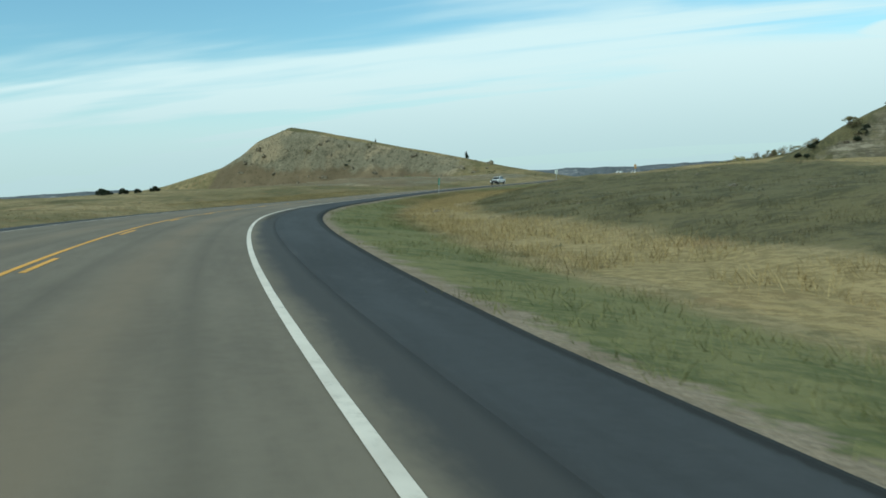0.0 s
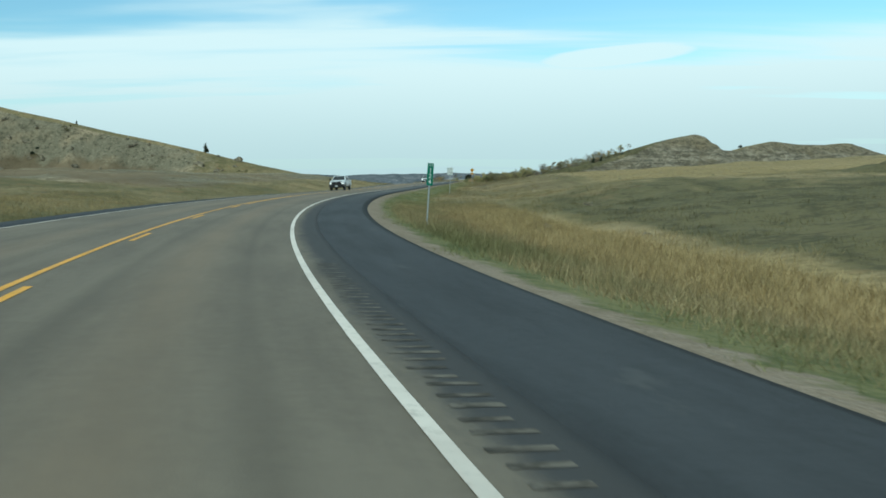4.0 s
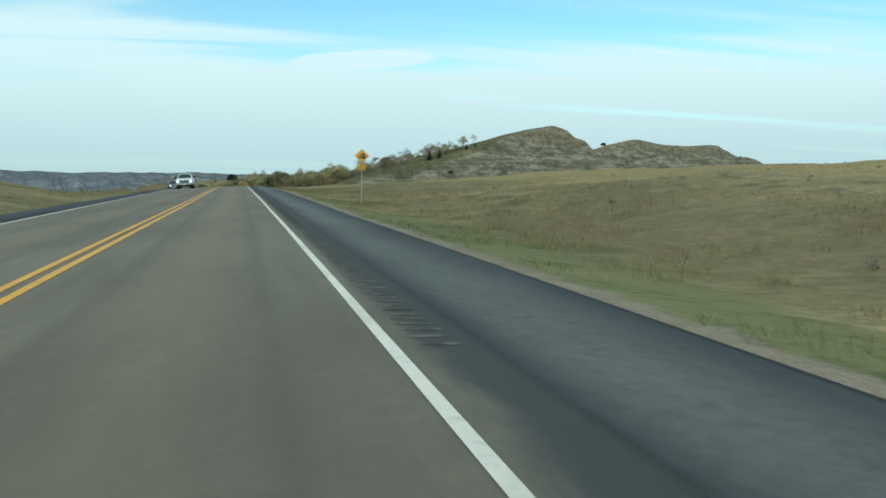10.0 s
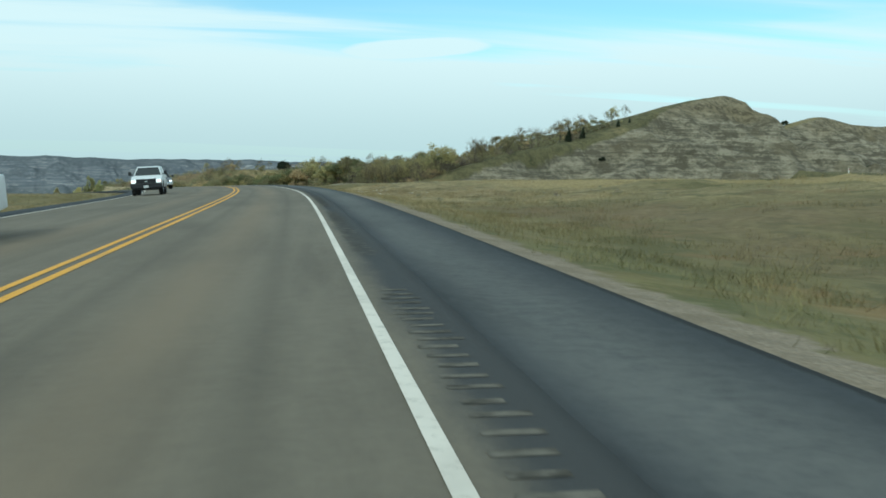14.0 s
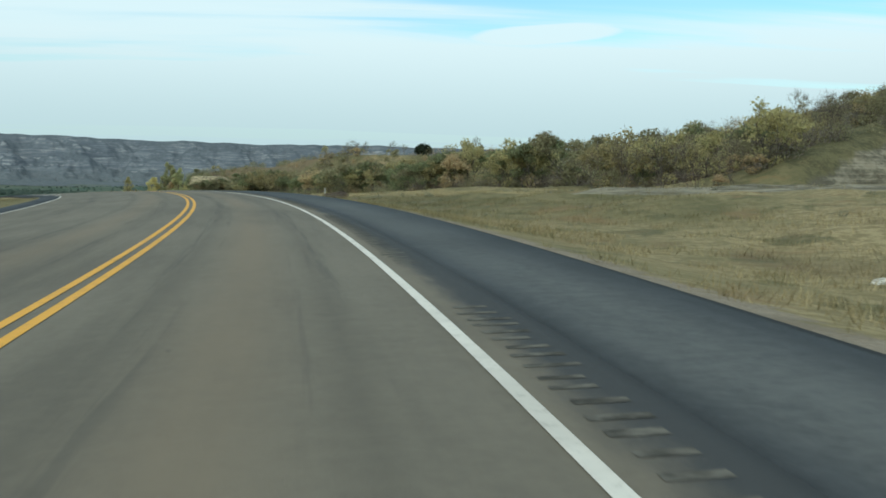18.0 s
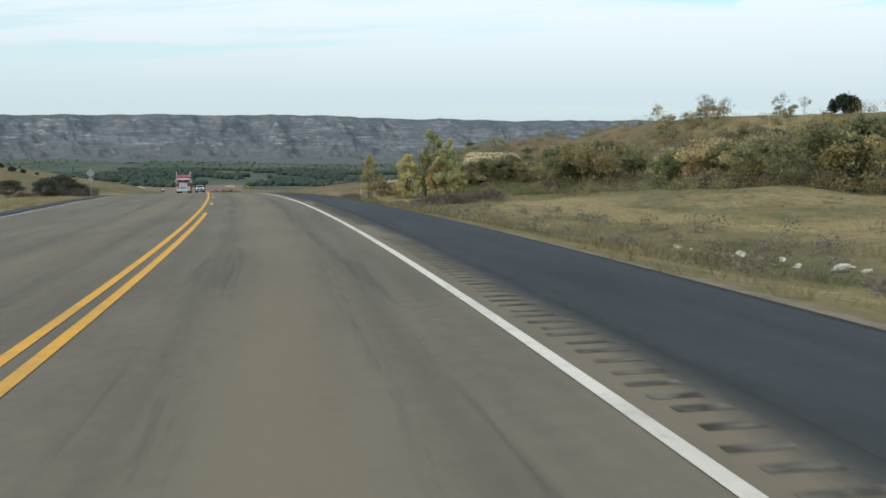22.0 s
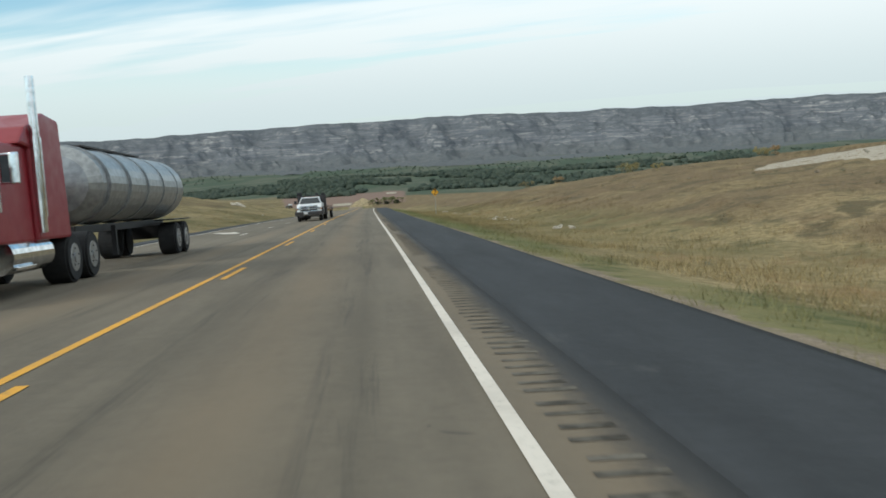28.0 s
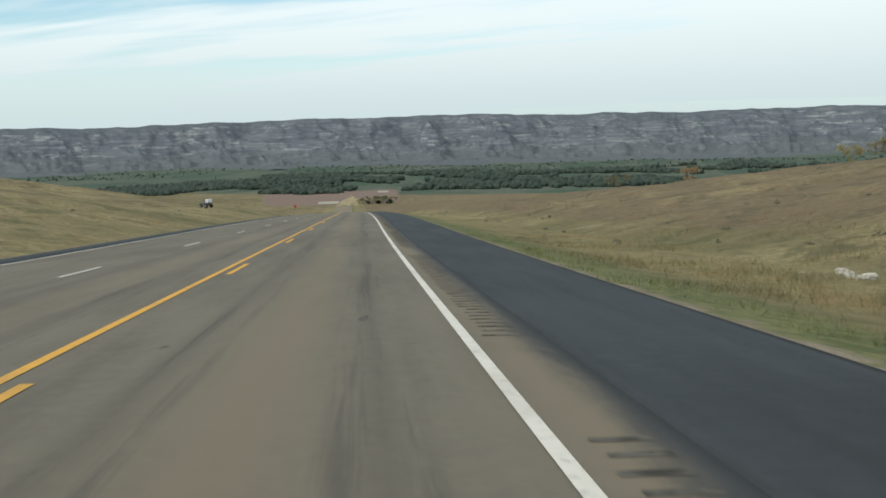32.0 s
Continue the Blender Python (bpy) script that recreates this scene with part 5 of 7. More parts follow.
# service lorry with a flat deck and a trailer
sv = pickup("service_truck", M_WHITE_CAR, False, True, False, "chrome", False, 6.2, 1.38, 1.92)
sv.matrix_world = facing(803.8, 1.82) @ Matrix.Diagonal((1.05, 1.05, 1.03, 1))
part("heavy_bumper", join(box(2.16, .30, .27, (0, 3.16, .64), .03), box(.3, .3, .2, (-.6, 3.1, .42), .02), box(.3, .3, .2, (.6, 3.1, .42), .02)), M_DECK, sv, "black heavy steel bumper")
part("number_plate", box(.32, .02, .17, (.25, 3.33, .66), .005), M_PLATE, sv, "blank pale plate")
part("grille_frame", join(box(1.34, .07, .07, (0, 3.10, 1.20), .02), box(1.34, .07, .07, (0, 3.10, .80), .02), box(.12, .08, .42, (0, 3.11, 1.0), .02), box(1.28, .07, .05, (0, 3.10, 1.0), .02), box(.08, .07, .44, (-.65, 3.10, 1.0), .02), box(.08, .07, .44, (.65, 3.10, 1.0), .02)), M_CHROME, sv, "chrome crosshair grille frame")
for k in range(5):
    part("roof_marker_lamp", box(.07, .05, .02, (-.5 + .25 * k, .55, 1.94), .008), M_AMBER, sv)
dk = part("deck", box(2.35, 3.3, .12, (0, -2.75, 1.08), .01), M_PLANK, sv, "dark steel flat deck")
part("headboard", join(box(2.2, .06, .9, (0, -1.14, 1.58), .01), box(.08, .08, 1.0, (-1.05, -1.14, 1.55)), box(.08, .08, 1.0, (1.05, -1.14, 1.55))), M_DECK, dk)
for k in (-1, 1):
    part("tool_box", box(.42, 1.1, .62, (k * .96, -1.75, .74), .02), M_DECK, dk, "dark steel tool box")
    part("upright_box", box(.40, .62, .95, (k * .95, -1.55, 1.62), .02), M_DECK, dk)
    wheel(sv, k * 1.10, -2.75, .41, .30)
    wheel(sv, k * .78, -2.75, .41, .26)
part("welder", box(1.0, .8, .62, (-.1, -1.75, 1.46), .05), M_DECK, dk, "dark welding set")
part("work_lamp", box(.22, .10, .20, (-.95, -1.14, 2.14), .02), M_TRIM, dk)
part("work_lamp", box(.22, .10, .20, (-.45, -1.14, 2.14), .02), M_TRIM, dk)
part("work_lamp", box(.24, .10, .24, (.86, -1.14, 2.20), .02), M_TRIM, dk)
part("lamp_pole", join(tube(.025, (.86, -1.14, 2.0), (.86, -1.14, 2.2)), tube(.025, (.45, -1.14, 1.9), (.45, -1.14, 2.35)), tube(.02, (.95, -1.6, 2.0), (1.02, -1.6, 2.3)), tube(.02, (-.95, -1.14, 2.0), (-.95, -1.14, 2.1))), M_TRIM, dk)
part("hose_reel", join(tube(.20, (.86, -1.9, 2.22), (.96, -1.9, 2.22), None, 20), tube(.20, (1.1, -1.9, 2.22), (1.2, -1.9, 2.22), None, 20), tube(.10, (.9, -1.9, 2.22), (1.15, -1.9, 2.22))), M_TRIM, dk, "black hose reel")
part("exhaust_cap", tube(.09, (1.05, -2.3, 2.05), (1.05, -2.3, 2.25), None, 14), M_TRIM, dk)
for k in (-1, 1):
    part("fender_flare", loft([(y, z) for y, z in arch(2.12, .56, 11)] + [(y, z) for y, z in arch(2.12, .47, 11)[::-1]], lambda y, z: .055, 0.01), M_TRIM, sv, "black fender flare").location.x = k * 1.0
tagged(sv, "white crew cab service truck with dark tool deck", "service truck")
tr = empty("flat_trailer", facing(813.8, 1.75))
part("deck", box(2.4, 6.4, .14, (0, -1.6, .82), .01), M_PLANK, tr, "dark planked trailer deck")
part("tongue", join(tube(.06, (-.6, 1.6, .72), (0, 3.3, .62)), tube(.06, (.6, 1.6, .72), (0, 3.3, .62)), box(.2, .3, .14, (0, 3.3, .64), .02)), M_DECK, tr)
for k in (-1, 1):
    part("ramp", box(.8, .9, .08, (k * .7, -5.1, 1.1), .01, None), M_DECK, tr)
    part("fender", loft([(-2.9, .84), (-2.8, .98), (-.9, .98), (-.8, .84)], lambda y, z: .16, .01), M_DECK, tr).location.x = k * 1.08
    wheel(tr, k * 1.2, -1.35, .38, .24)
    wheel(tr, k * 1.2, -2.3, .38, .24)
tagged(tr, "low flat trailer with tandem wheels behind the truck", "trailer")

# red tanker lorry
st = empty("tractor_unit", facing(743, 4.5))
part("chassis", box(.9, 7.4, .28, (0, -.3, .82), .02), M_TRIM, st)
part("hood", loft([(1.5, 1.0), (1.5, 2.0), (2.2, 1.98), (3.3, 1.75), (3.45, 1.6), (3.45, 1.0)], lambda y, z: .86 if y > 3 else .95, .06), M_RED_CAR, st, "red hood")
cabp = part("cab", loft([(-.2, .95), (-.2, 2.75), (.9, 2.75), (1.35, 2.65), (1.6, 1.95), (1.6, .95)], lambda y, z: 1.12 - .05 * max(0, z - 2), .05), M_RED_CAR, st, "red cab")
part("sleeper", loft([(-2.1, .95), (-2.1, 3.35), (-1.2, 3.45), (-.1, 3.1), (.35, 2.76), (-.2, 2.7), (-.2, .95)], lambda y, z: 1.20 - .06 * max(0, z - 2.2), .06), M_RED_CAR, st, "tall red sleeper box")
for k in (-1, 1):
    q = [(k * .06, 1.615, 2.02), (k * .98, 1.60, 2.02), (k * .95, 1.385, 2.60), (k * .06, 1.40, 2.62)]
    part("windscreen", sheet(q if k < 0 else q[::-1], -.014), M_GLASS, cabp)
    part("side_window", box(.012, .75, .5, (k * 1.10, .75, 2.28), .0), M_GLASS, cabp)
    part("mirror", join(box(.16, .08, .55, (k * 1.42, 1.35, 2.25), .03), tube(.02, (k * 1.1, 1.3, 2.5), (k * 1.42, 1.35, 2.5)), tube(.02, (k * 1.1, 1.3, 2.0), (k * 1.42, 1.35, 2.0))), M_CHROME, st)
    part("exhaust_stack", join(tube(.085, (k * 1.24, -.32, 1.1), (k * 1.24, -.32, 4.05), None, 16), tube(.11, (k * 1.24, -.32, 1.4), (k * 1.24, -.32, 2.9), None, 16)), M_CHROME, st, "tall polished exhaust stack")
    part("fender", loft([(1.75, .75), (1.85, 1.1), (2.2, 1.28), (2.75, 1.28), (3.2, 1.1), (3.35, .8)], lambda y, z: .17, .03), M_RED_CAR, st).location.x = k * 1.02
    part("headlight", join(tube(.12, (k * 1.0, 3.34, 1.12), (k * 1.0, 3.48, 1.12), None, 16), box(.30, .12, .30, (k * 1.0, 3.33, 1.12), .04)), M_CHROME, st, "chrome headlight")
    part("fuel_tank", tube(.33, (k * .88, -.9, .72), (k * .88, 1.2, .72), None, 22), M_CHROME, st)
    part("step", box(.3, .9, .06, (k * 1.05, .6, .5), .01), M_CHROME, st)
    part("air_cleaner", tube(.16, (k * 1.12, 1.72, 1.5), (k * 1.12, 1.72, 2.3), None, 16), M_CHROME, st)
    wheel(st, k * 1.18, 2.5, .52, .30)
    for yy in (-2.1, -3.4):
        wheel(st, k * 1.22, yy, .52, .56)
part("sun_visor", loft([(1.30, 2.72), (1.62, 2.60), (1.64, 2.52), (1.42, 2.60)], lambda y, z: 1.05, .01), M_WHITE_CAR, st, "white sun visor")
gr = part("grille", box(1.15, .08, .95, (0, 3.46, 1.38), .04), M_CHROME, st, "polished grille")
for k in range(6):
    part("grille_slot", box(1.0, .02, .07, (0, 3.505, 1.02 + .145 * k), .005), M_TRIM, gr)
part("bumper", box(2.4, .18, .42, (0, 3.56, .56), .04), M_CHROME, st, "polished bumper")
part("bull_bar", join(*[tube(.045, (-1.12, 3.78, z), (1.12, 3.78, z)) for z in (.5, .8, 1.1)], *[tube(.045, (-.62, 3.78, z), (.62, 3.78, z)) for z in (1.35, 1.6, 1.85)], *[tube(.055, (x, 3.78, .42), (x, 3.78, 1.9 if abs(x) < .7 else 1.14)) for x in (-1.12, -.62, .62, 1.12)], *[tube(.04, (x, 3.6, .55), (x, 3.78, .55)) for x in (-.6, .6)]), M_WHITE_CAR, st, "white pipe bull bar")
for k in range(5):
    part("roof_lamp", box(.12, .07, .05, (-.6 + .3 * k, 1.2, 2.76), .015), M_AMBER, st)
tagged(st, "red conventional lorry with white bull bar and stacks", "lorry")
tk = empty("tank_trailer", facing(752.5, 4.5))
bm = bmesh.new()
rings = [(4.9, .3), (4.75, .72), (4.5, .95), (-4.9, 1.0), (-5.15, .75), (-5.3, .3)]
prev = None
for y, r in rings:
    ring = [bm.verts.new((r * math.cos(a) * 1.18, y, 2.15 + r * math.sin(a))) for a in np.linspace(0, 2 * math.pi, 33)[:-1]]
    if prev:
        for i in range(32):
            bm.faces.new((prev[i], prev[(i + 1) % 32], ring[(i + 1) % 32], ring[i]))
    else:
        bm.faces.new(ring)
    prev = ring
bm.faces.new(prev[::-1])
part("tank", bm, M_TANK, tk, "dull grey steel tank")
for y in (-4, -2, 0, 2, 4):
    part("hoop", tube(1.0, (0, y, 2.15), (0, y + .08, 2.15), None, 32), M_TANK, tk).scale = (1.2, 1, 1.0)
part("frame", join(box(.8, 9.6, .2, (0, -.2, 1.05), .02), box(2.2, .1, .5, (0, -5.3, .75))), M_TRIM, tk)
part("walkway", box(.5, 6, .05, (0, 0, 3.18), .01), M_DECK, tk)
part("landing_leg", join(box(.12, .12, .8, (.6, 2.0, .7)), box(.12, .12, .8, (-.6, 2.0, .7))), M_TRIM, tk)
for k in (-1, 1):
    part("mud_guard", box(.6, 2.6, .04, (k * .95, -3.9, 1.12), .01), M_TRIM, tk)
    for yy in (-3.3, -4.55):
        wheel(tk, k * 1.22, yy, .52, .56)
tagged(tk, "dull grey tank trailer behind the red lorry", "tank trailer")
# small red quad in the pasture
qd = empty("quad_bike", pose(*on_land(984, 19.2), 0, 0, 75))
part("body", join(box(.7, 1.6, .4, (0, 0, .6), .12), box(.5, .6, .2, (0, -.2, .9), .08)), M_GREY_CAR, qd)
part("cargo_box", box(.8, .6, .45, (0, -.65, 1.0), .05), M_WHITE_CAR, qd, "white cargo box")
part("handlebar", tube(.03, (-.4, .4, 1.1), (.4, .4, 1.1)), M_TRIM, qd)
for k in (-1, 1):
    for yy in (-.6, .6):
        wheel(qd, k * .6, yy, .3, .25)
tagged(qd, "small dark quad bike with white box parked in pasture", "quad bike")

# ---------------------------------------------------------------- plants
def leaf_material(name, a, b, c):
    g = G(name)
    r = g.island()
    p = g.pos()
    n = g.noise(p, 0.9, 3.0)
    col = g.mix(g.ramp(r, 0.0, 1.0), a, b)
    col = g.mix(g.ramp(n, 0.52, 0.66, 0.0, 0.8), col, c)
    hue = g.n.new("ShaderNodeHueSaturation")
    g.l.new(g.ramp(g.rand(), 0, 1, 0.88, 1.18), hue.inputs["Value"])
    g.l.new(g.ramp(g.rand(), 0, 1, 0.492, 0.506), hue.inputs["Hue"])
    g.l.new(col, hue.inputs["Color"])
    m = g.done(hue.outputs[0], 0.75, 0, 0.2)
    glow = g.n.new("ShaderNodeBsdfTranslucent")
    g.l.new(hue.outputs[0], glow.inputs["Color"])
    both = g.n.new("ShaderNodeMixShader")
    both.inputs[0].default_value = 0.5
    g.l.new(g.b.outputs[0], both.inputs[1]), g.l.new(glow.outputs[0], both.inputs[2])
    g.l.new(both.outputs[0], g.n["Material Output"].inputs["Surface"])
    return m


LEAF = {
    "green": leaf_material("green_leaves", (0.15, 0.17, 0.085), (0.28, 0.285, 0.14), (0.30, 0.27, 0.125)),
    "olive": leaf_material("olive_leaves", (0.215, 0.20, 0.105), (0.37, 0.335, 0.18), (0.30, 0.25, 0.145)),
    "gold": leaf_material("golden_leaves", (0.48, 0.43, 0.19), (0.66, 0.57, 0.28), (0.46, 0.43, 0.21)),
    "yellow": leaf_material("yellow_leaves", (0.31, 0.265, 0.125), (0.47, 0.395, 0.19), (0.31, 0.28, 0.13)),
    "orange": leaf_material("orange_leaves", (0.43, 0.32, 0.17), (0.58, 0.44, 0.25), (0.45, 0.38, 0.20)),
    "russet": leaf_material("russet_leaves", (0.20, 0.165, 0.13), (0.31, 0.26, 0.20), (0.25, 0.215, 0.155)),
    "juniper": leaf_material("juniper_needles", (0.045, 0.058, 0.038), (0.085, 0.10, 0.062), (0.055, 0.066, 0.044)),
    "cotton": leaf_material("cottonwood_leaves", (0.38, 0.39, 0.20), (0.58, 0.56, 0.30), (0.54, 0.48, 0.24)),
    "dusky": leaf_material("dusky_leaves", (0.088, 0.100, 0.075), (0.150, 0.158, 0.115), (0.145, 0.125, 0.092)),
    "sage": leaf_material("sage_leaves", (0.14, 0.14, 0.09), (0.26, 0.245, 0.165), (0.13, 0.115, 0.08)),
}
M_BARK = plain("grey_bark", (0.115, 0.095, 0.075), 0.9, 0, 0.1, 0.3, 9)
M_SPRAY = plain("grey_brown_twigs", (0.155, 0.122, 0.10), 0.9, 0, 0.1, 0.3, 4)
M_TWIG = plain("bare_twigs", (0.13, 0.105, 0.085), 0.9, 0, 0.1, 0.25, 9)


def leaves(rng, blobs, n, size, flat=0.6):
    """Vertices and faces of many small leaf clumps scattered through blobs (x, y, z, rx, rz)."""
    bl = np.array(blobs)
    vol = bl[:, 3] ** 2 * bl[:, 4]
    k = rng.choice(len(bl), n, p=vol / vol.sum())
    d = rng.normal(size=(n, 3))
    d /= np.linalg.norm(d, axis=1)[:, None]
    rad = rng.rand(n) ** 0.45 * (0.78 + 0.3 * rng.rand(n))
    c = bl[k, :3] + d * rad[:, None] * np.stack([bl[k, 3], bl[k, 3], bl[k, 4]], 1)
    a = rng.normal(size=(n, 3))
    a[:, 2] *= flat
    a /= np.linalg.norm(a, axis=1)[:, None]
    b = np.cross(a, rng.normal(size=(n, 3)))
    b /= np.linalg.norm(b, axis=1)[:, None]
    s = size * (0.6 + 0.9 * rng.rand(n))[:, None]
    v = np.stack([c - a * s - b * s * .25, c + b * s * .6, c + a * s + b * s * .1, c - b * s * .65], 1)
    return v.reshape(-1, 3), np.arange(n * 4).reshape(-1, 4)


def twig_spray(rng, blobs, n):
    """Many thin bare twigs that fan upwards and outwards through blobs."""
    bl = np.array(blobs)
    k = rng.randint(len(bl), size=n)
    d = rng.normal(size=(n, 3))
    d /= np.linalg.norm(d, axis=1)[:, None]
    c = bl[k, :3] + d * (rng.rand(n) ** .5)[:, None] * np.stack([bl[k, 3], bl[k, 3], bl[k, 4]], 1) * .9
    out = c * np.array([.5, .5, 0]) / np.maximum(np.abs(bl[:, :3]).max(), .1) + rng.normal(size=(n, 3)) * .35 + np.array([0, 0, .8])
    ln = (np.abs(bl[k, 4]) * (.5 + .7 * rng.rand(n)))[:, None]
    side = np.cross(out, rng.normal(size=(n, 3)))
    side /= np.linalg.norm(side, axis=1)[:, None]
    w = .010 + .006 * rng.rand(n)[:, None]
    v = np.stack([c - side * w, c + side * w, c + out * ln], 1).reshape(-1, 3)
    v[:, 2] = np.maximum(v[:, 2], .02)
    return v, np.arange(n * 3).reshape(-1, 3)


def wood(bm, rng, a, b, r, depth, spread, tips):
    """A limb from a to b that forks into thinner ones."""
    a, b = Vector(a), Vector(b)
    mid = (a + b) / 2 + Vector(rng.normal(size=3)) * (b - a).length * 0.07
    for p, q, r0, r1 in ((a, mid, r, r * .82), (mid, b, r * .82, r * .62)):
        d = q - p
        m = Matrix.Translation((p + q) / 2) @ d.to_track_quat("Z", "Y").to_matrix().to_4x4()
        bmesh.ops.create_cone(bm, cap_ends=False, segments=6 if r > .03 else 4, radius1=r0, radius2=r1, depth=d.length * 1.04, matrix=m)
    if depth == 0:
        tips.append(b)
        return
    n = 3 if depth > 1 else 2
    for k in range(n):
        d = (b - a).normalized() + Vector(rng.normal(size=3)) * spread + Vector((0, 0, .25))
        wood(bm, rng, b if k else mid.lerp(b, .7), b + d.normalized() * (b - a).length * (.6 + .25 * rng.rand()), r * .58, depth - 1, spread, tips)


def tree(name, label, category, group, seed, h, crown_w, leaf, n_leaf, size, stems=1, forks=2, lean=0.12, bark=None, cone=False, dome=False, upright=False, base=.10, twigs=0):
    """A tree or shrub of height h, standing at the origin."""
    rng = np.random.RandomState(seed)
    ob = empty(name)
    bm, tips = bmesh.new(), []
    for k in range(stems):
        off = Vector((rng.normal() * .12 * (stems > 1) * h * .3, rng.normal() * .12 * (stems > 1) * h * .3, -.15))
        lean_ = lean * (.3 if upright else 1)
        top = off + Vector((rng.normal() * lean_ * h, rng.normal() * lean_ * h, h * (.42 if forks else .9)))
        if upright:
            top.z = h * (.92 - .16 * k)
            prev_ = off
            for j in range(7):
                q = off.lerp(top, (j + 1) / 7) + Vector((rng.normal(), rng.normal(), 0)) * .012 * h
                r0, r1 = (h * .014 * (1 - .9 * t_ / 7) for t_ in (j, j + 1))
                d = q - prev_
                bmesh.ops.create_cone(bm, cap_ends=False, segments=6, radius1=r0, radius2=r1, depth=d.length * 1.05, matrix=Matrix.Translation((prev_ + q) / 2) @ d.to_track_quat("Z", "Y").to_matrix().to_4x4())
                if j > 0:
                    for i in range(2):
                        aa = rng.rand() * 6.283
                        reach = crown_w * .36 * (1.1 - j / 8)
                        wood(bm, rng, q, q + Vector((math.cos(aa) * reach, math.sin(aa) * reach, reach * 1.1)), r1 * .55, 1, .4, tips)
                prev_ = q
            continue
        wood(bm, rng, off, top, h * (.018 if stems == 1 else .011), forks, .55, tips)
    part("trunk", bm, bark or M_BARK, ob, "grey bark trunk and limbs")
    blobs = []
    if cone:
        for t_ in np.linspace(.06, .97, 9):
            blobs.append((rng.normal() * .03 * h, rng.normal() * .03 * h, h * t_, crown_w / 2 * (1.05 - t_) ** .8 + .05, h * .10))
    elif dome:
        for k in range(16):
            aa, rr = rng.rand() * 6.283, crown_w * .36 * rng.rand() ** .6
            top_ = h * (.85 - .5 * (rr / (crown_w * .36)) ** 2)
            blobs.append((math.cos(aa) * rr, math.sin(aa) * rr, top_ * (.25 + .55 * rng.rand()), crown_w * .17, h * .22))
    elif upright:
        for k in range(40):
            f_ = rng.rand()
            zz = h * (base + (.96 - base) * f_)
            wide = crown_w / 2 * (math.sin(math.pi * min(1, .16 + .84 * f_) ** .8) ** .7 if f_ < .999 else 0) + .15
            aa, rr = rng.rand() * 6.283, wide * rng.rand() ** .5 * .8
            blobs.append((math.cos(aa) * rr, math.sin(aa) * rr, zz, crown_w * (.09 + .07 * rng.rand()), h * (.05 + .05 * rng.rand())))
    else:
        for t_ in tips:
            blobs.append((t_.x, t_.y, t_.z, crown_w * (.16 + .10 * rng.rand()), h * (.10 + .07 * rng.rand())))
        for k in range(5 + 2 * stems):
            aa = rng.rand() * 6.283
            zz = h * (base + (.90 - base) * rng.rand())
            rr = crown_w / 2 * math.sqrt(max(.08, 1 - ((zz / h - .55) / .52) ** 2)) * (.35 + .6 * rng.rand())
            blobs.append((math.cos(aa) * rr, math.sin(aa) * rr, zz, crown_w * (.12 + .10 * rng.rand()), h * (.09 + .07 * rng.rand())))
    if twigs:
        v, f = twig_spray(rng, blobs, twigs)
        tagged(mesh_ob("brushwood", v, f, M_SPRAY, False, None, ob), kind="stuff")
    if n_leaf:
        v, f = leaves(rng, blobs, int(n_leaf * (1.25 if upright else 2.1)), size * (.72 if upright else .92))
        v[:, 2] = np.maximum(v[:, 2], 0.02)
        mesh_ob("crown", v, f, LEAF[leaf], False, None, ob)
    tagged(ob, label, category, group)
    return ob


def stand(ob, x, y, scale=1.0, turn=0.0, first=False, sink=0.05):
    m = pose(x, y, ground_z(x, y) - sink, 0, 0, turn) @ Matrix.Diagonal((scale, scale, scale, 1))
    if first:
        ob.matrix_world = m
        return ob
    c = copy_thing(ob, Matrix.Identity(4))
    c.matrix_basis = m
    return c


kinds = {}


def plant(kind, x, y, scale=1.0, turn=None):
    """The first of a kind is moved into place, later ones are copies."""
    ob, used = kinds[kind]
    turn = (x * 37.7 + y * 91.3) % 360 if turn is None else turn
    kinds[kind] = (ob, True)
    return stand(ob, x, y, scale, turn, not used)


def kind(key, *a, **k):
    kinds[key] = (tree(*a, **k), False)


kind("ash_g", "shrub", "bushy green shrub on the hillside", "shrub", "autumn hillside shrubs", 1, 3.2, 3.6, "green", 1150, .105, 3, 2, twigs=350)
kind("ash_o", "shrub", "olive autumn shrub on the hillside", "shrub", "autumn hillside shrubs", 2, 3.0, 3.4, "olive", 1100, .105, 3, 2, twigs=350)
kind("ash_y", "shrub", "yellowing autumn shrub on the hillside", "shrub", "autumn hillside shrubs", 3, 3.3, 3.2, "yellow", 1050, .10, 3, 2, twigs=350)
kind("ash_r", "shrub", "orange autumn shrub on the hillside", "shrub", "autumn hillside shrubs", 4, 3.0, 3.2, "orange", 1050, .10, 3, 2, twigs=350)
kind("plum", "thicket", "leafless purple-brown thicket in the grass", "thicket", "brown thickets", 5, 1.6, 4.4, "russet", 950, .055, 5, 1, dome=True, twigs=2600)
kind("dusky", "thicket_shrub", "dark grey-green shrub in the thicket beside the road", "shrub", "dark thicket shrubs", 14, 3.0, 3.6, "dusky", 1500, .10, 3, 2, twigs=700)
kind("bare", "bare_tree", "nearly leafless grey tree on the crest", "tree", "thin crest trees", 6, 4.4, 2.8, "olive", 160, .10, 2, 3, bark=M_TWIG, twigs=900)
kind("pale", "thin_tree", "thin pale yellow tree on the crest", "tree", "thin crest trees", 7, 4.6, 2.6, "yellow", 330, .15, 2, 3, bark=M_TWIG)
kind("juniper", "juniper", "dark green juniper tree on the slope", "juniper", "dark junipers", 8, 3.2, 1.9, "juniper", 1100, .12, 1, 0, cone=True)
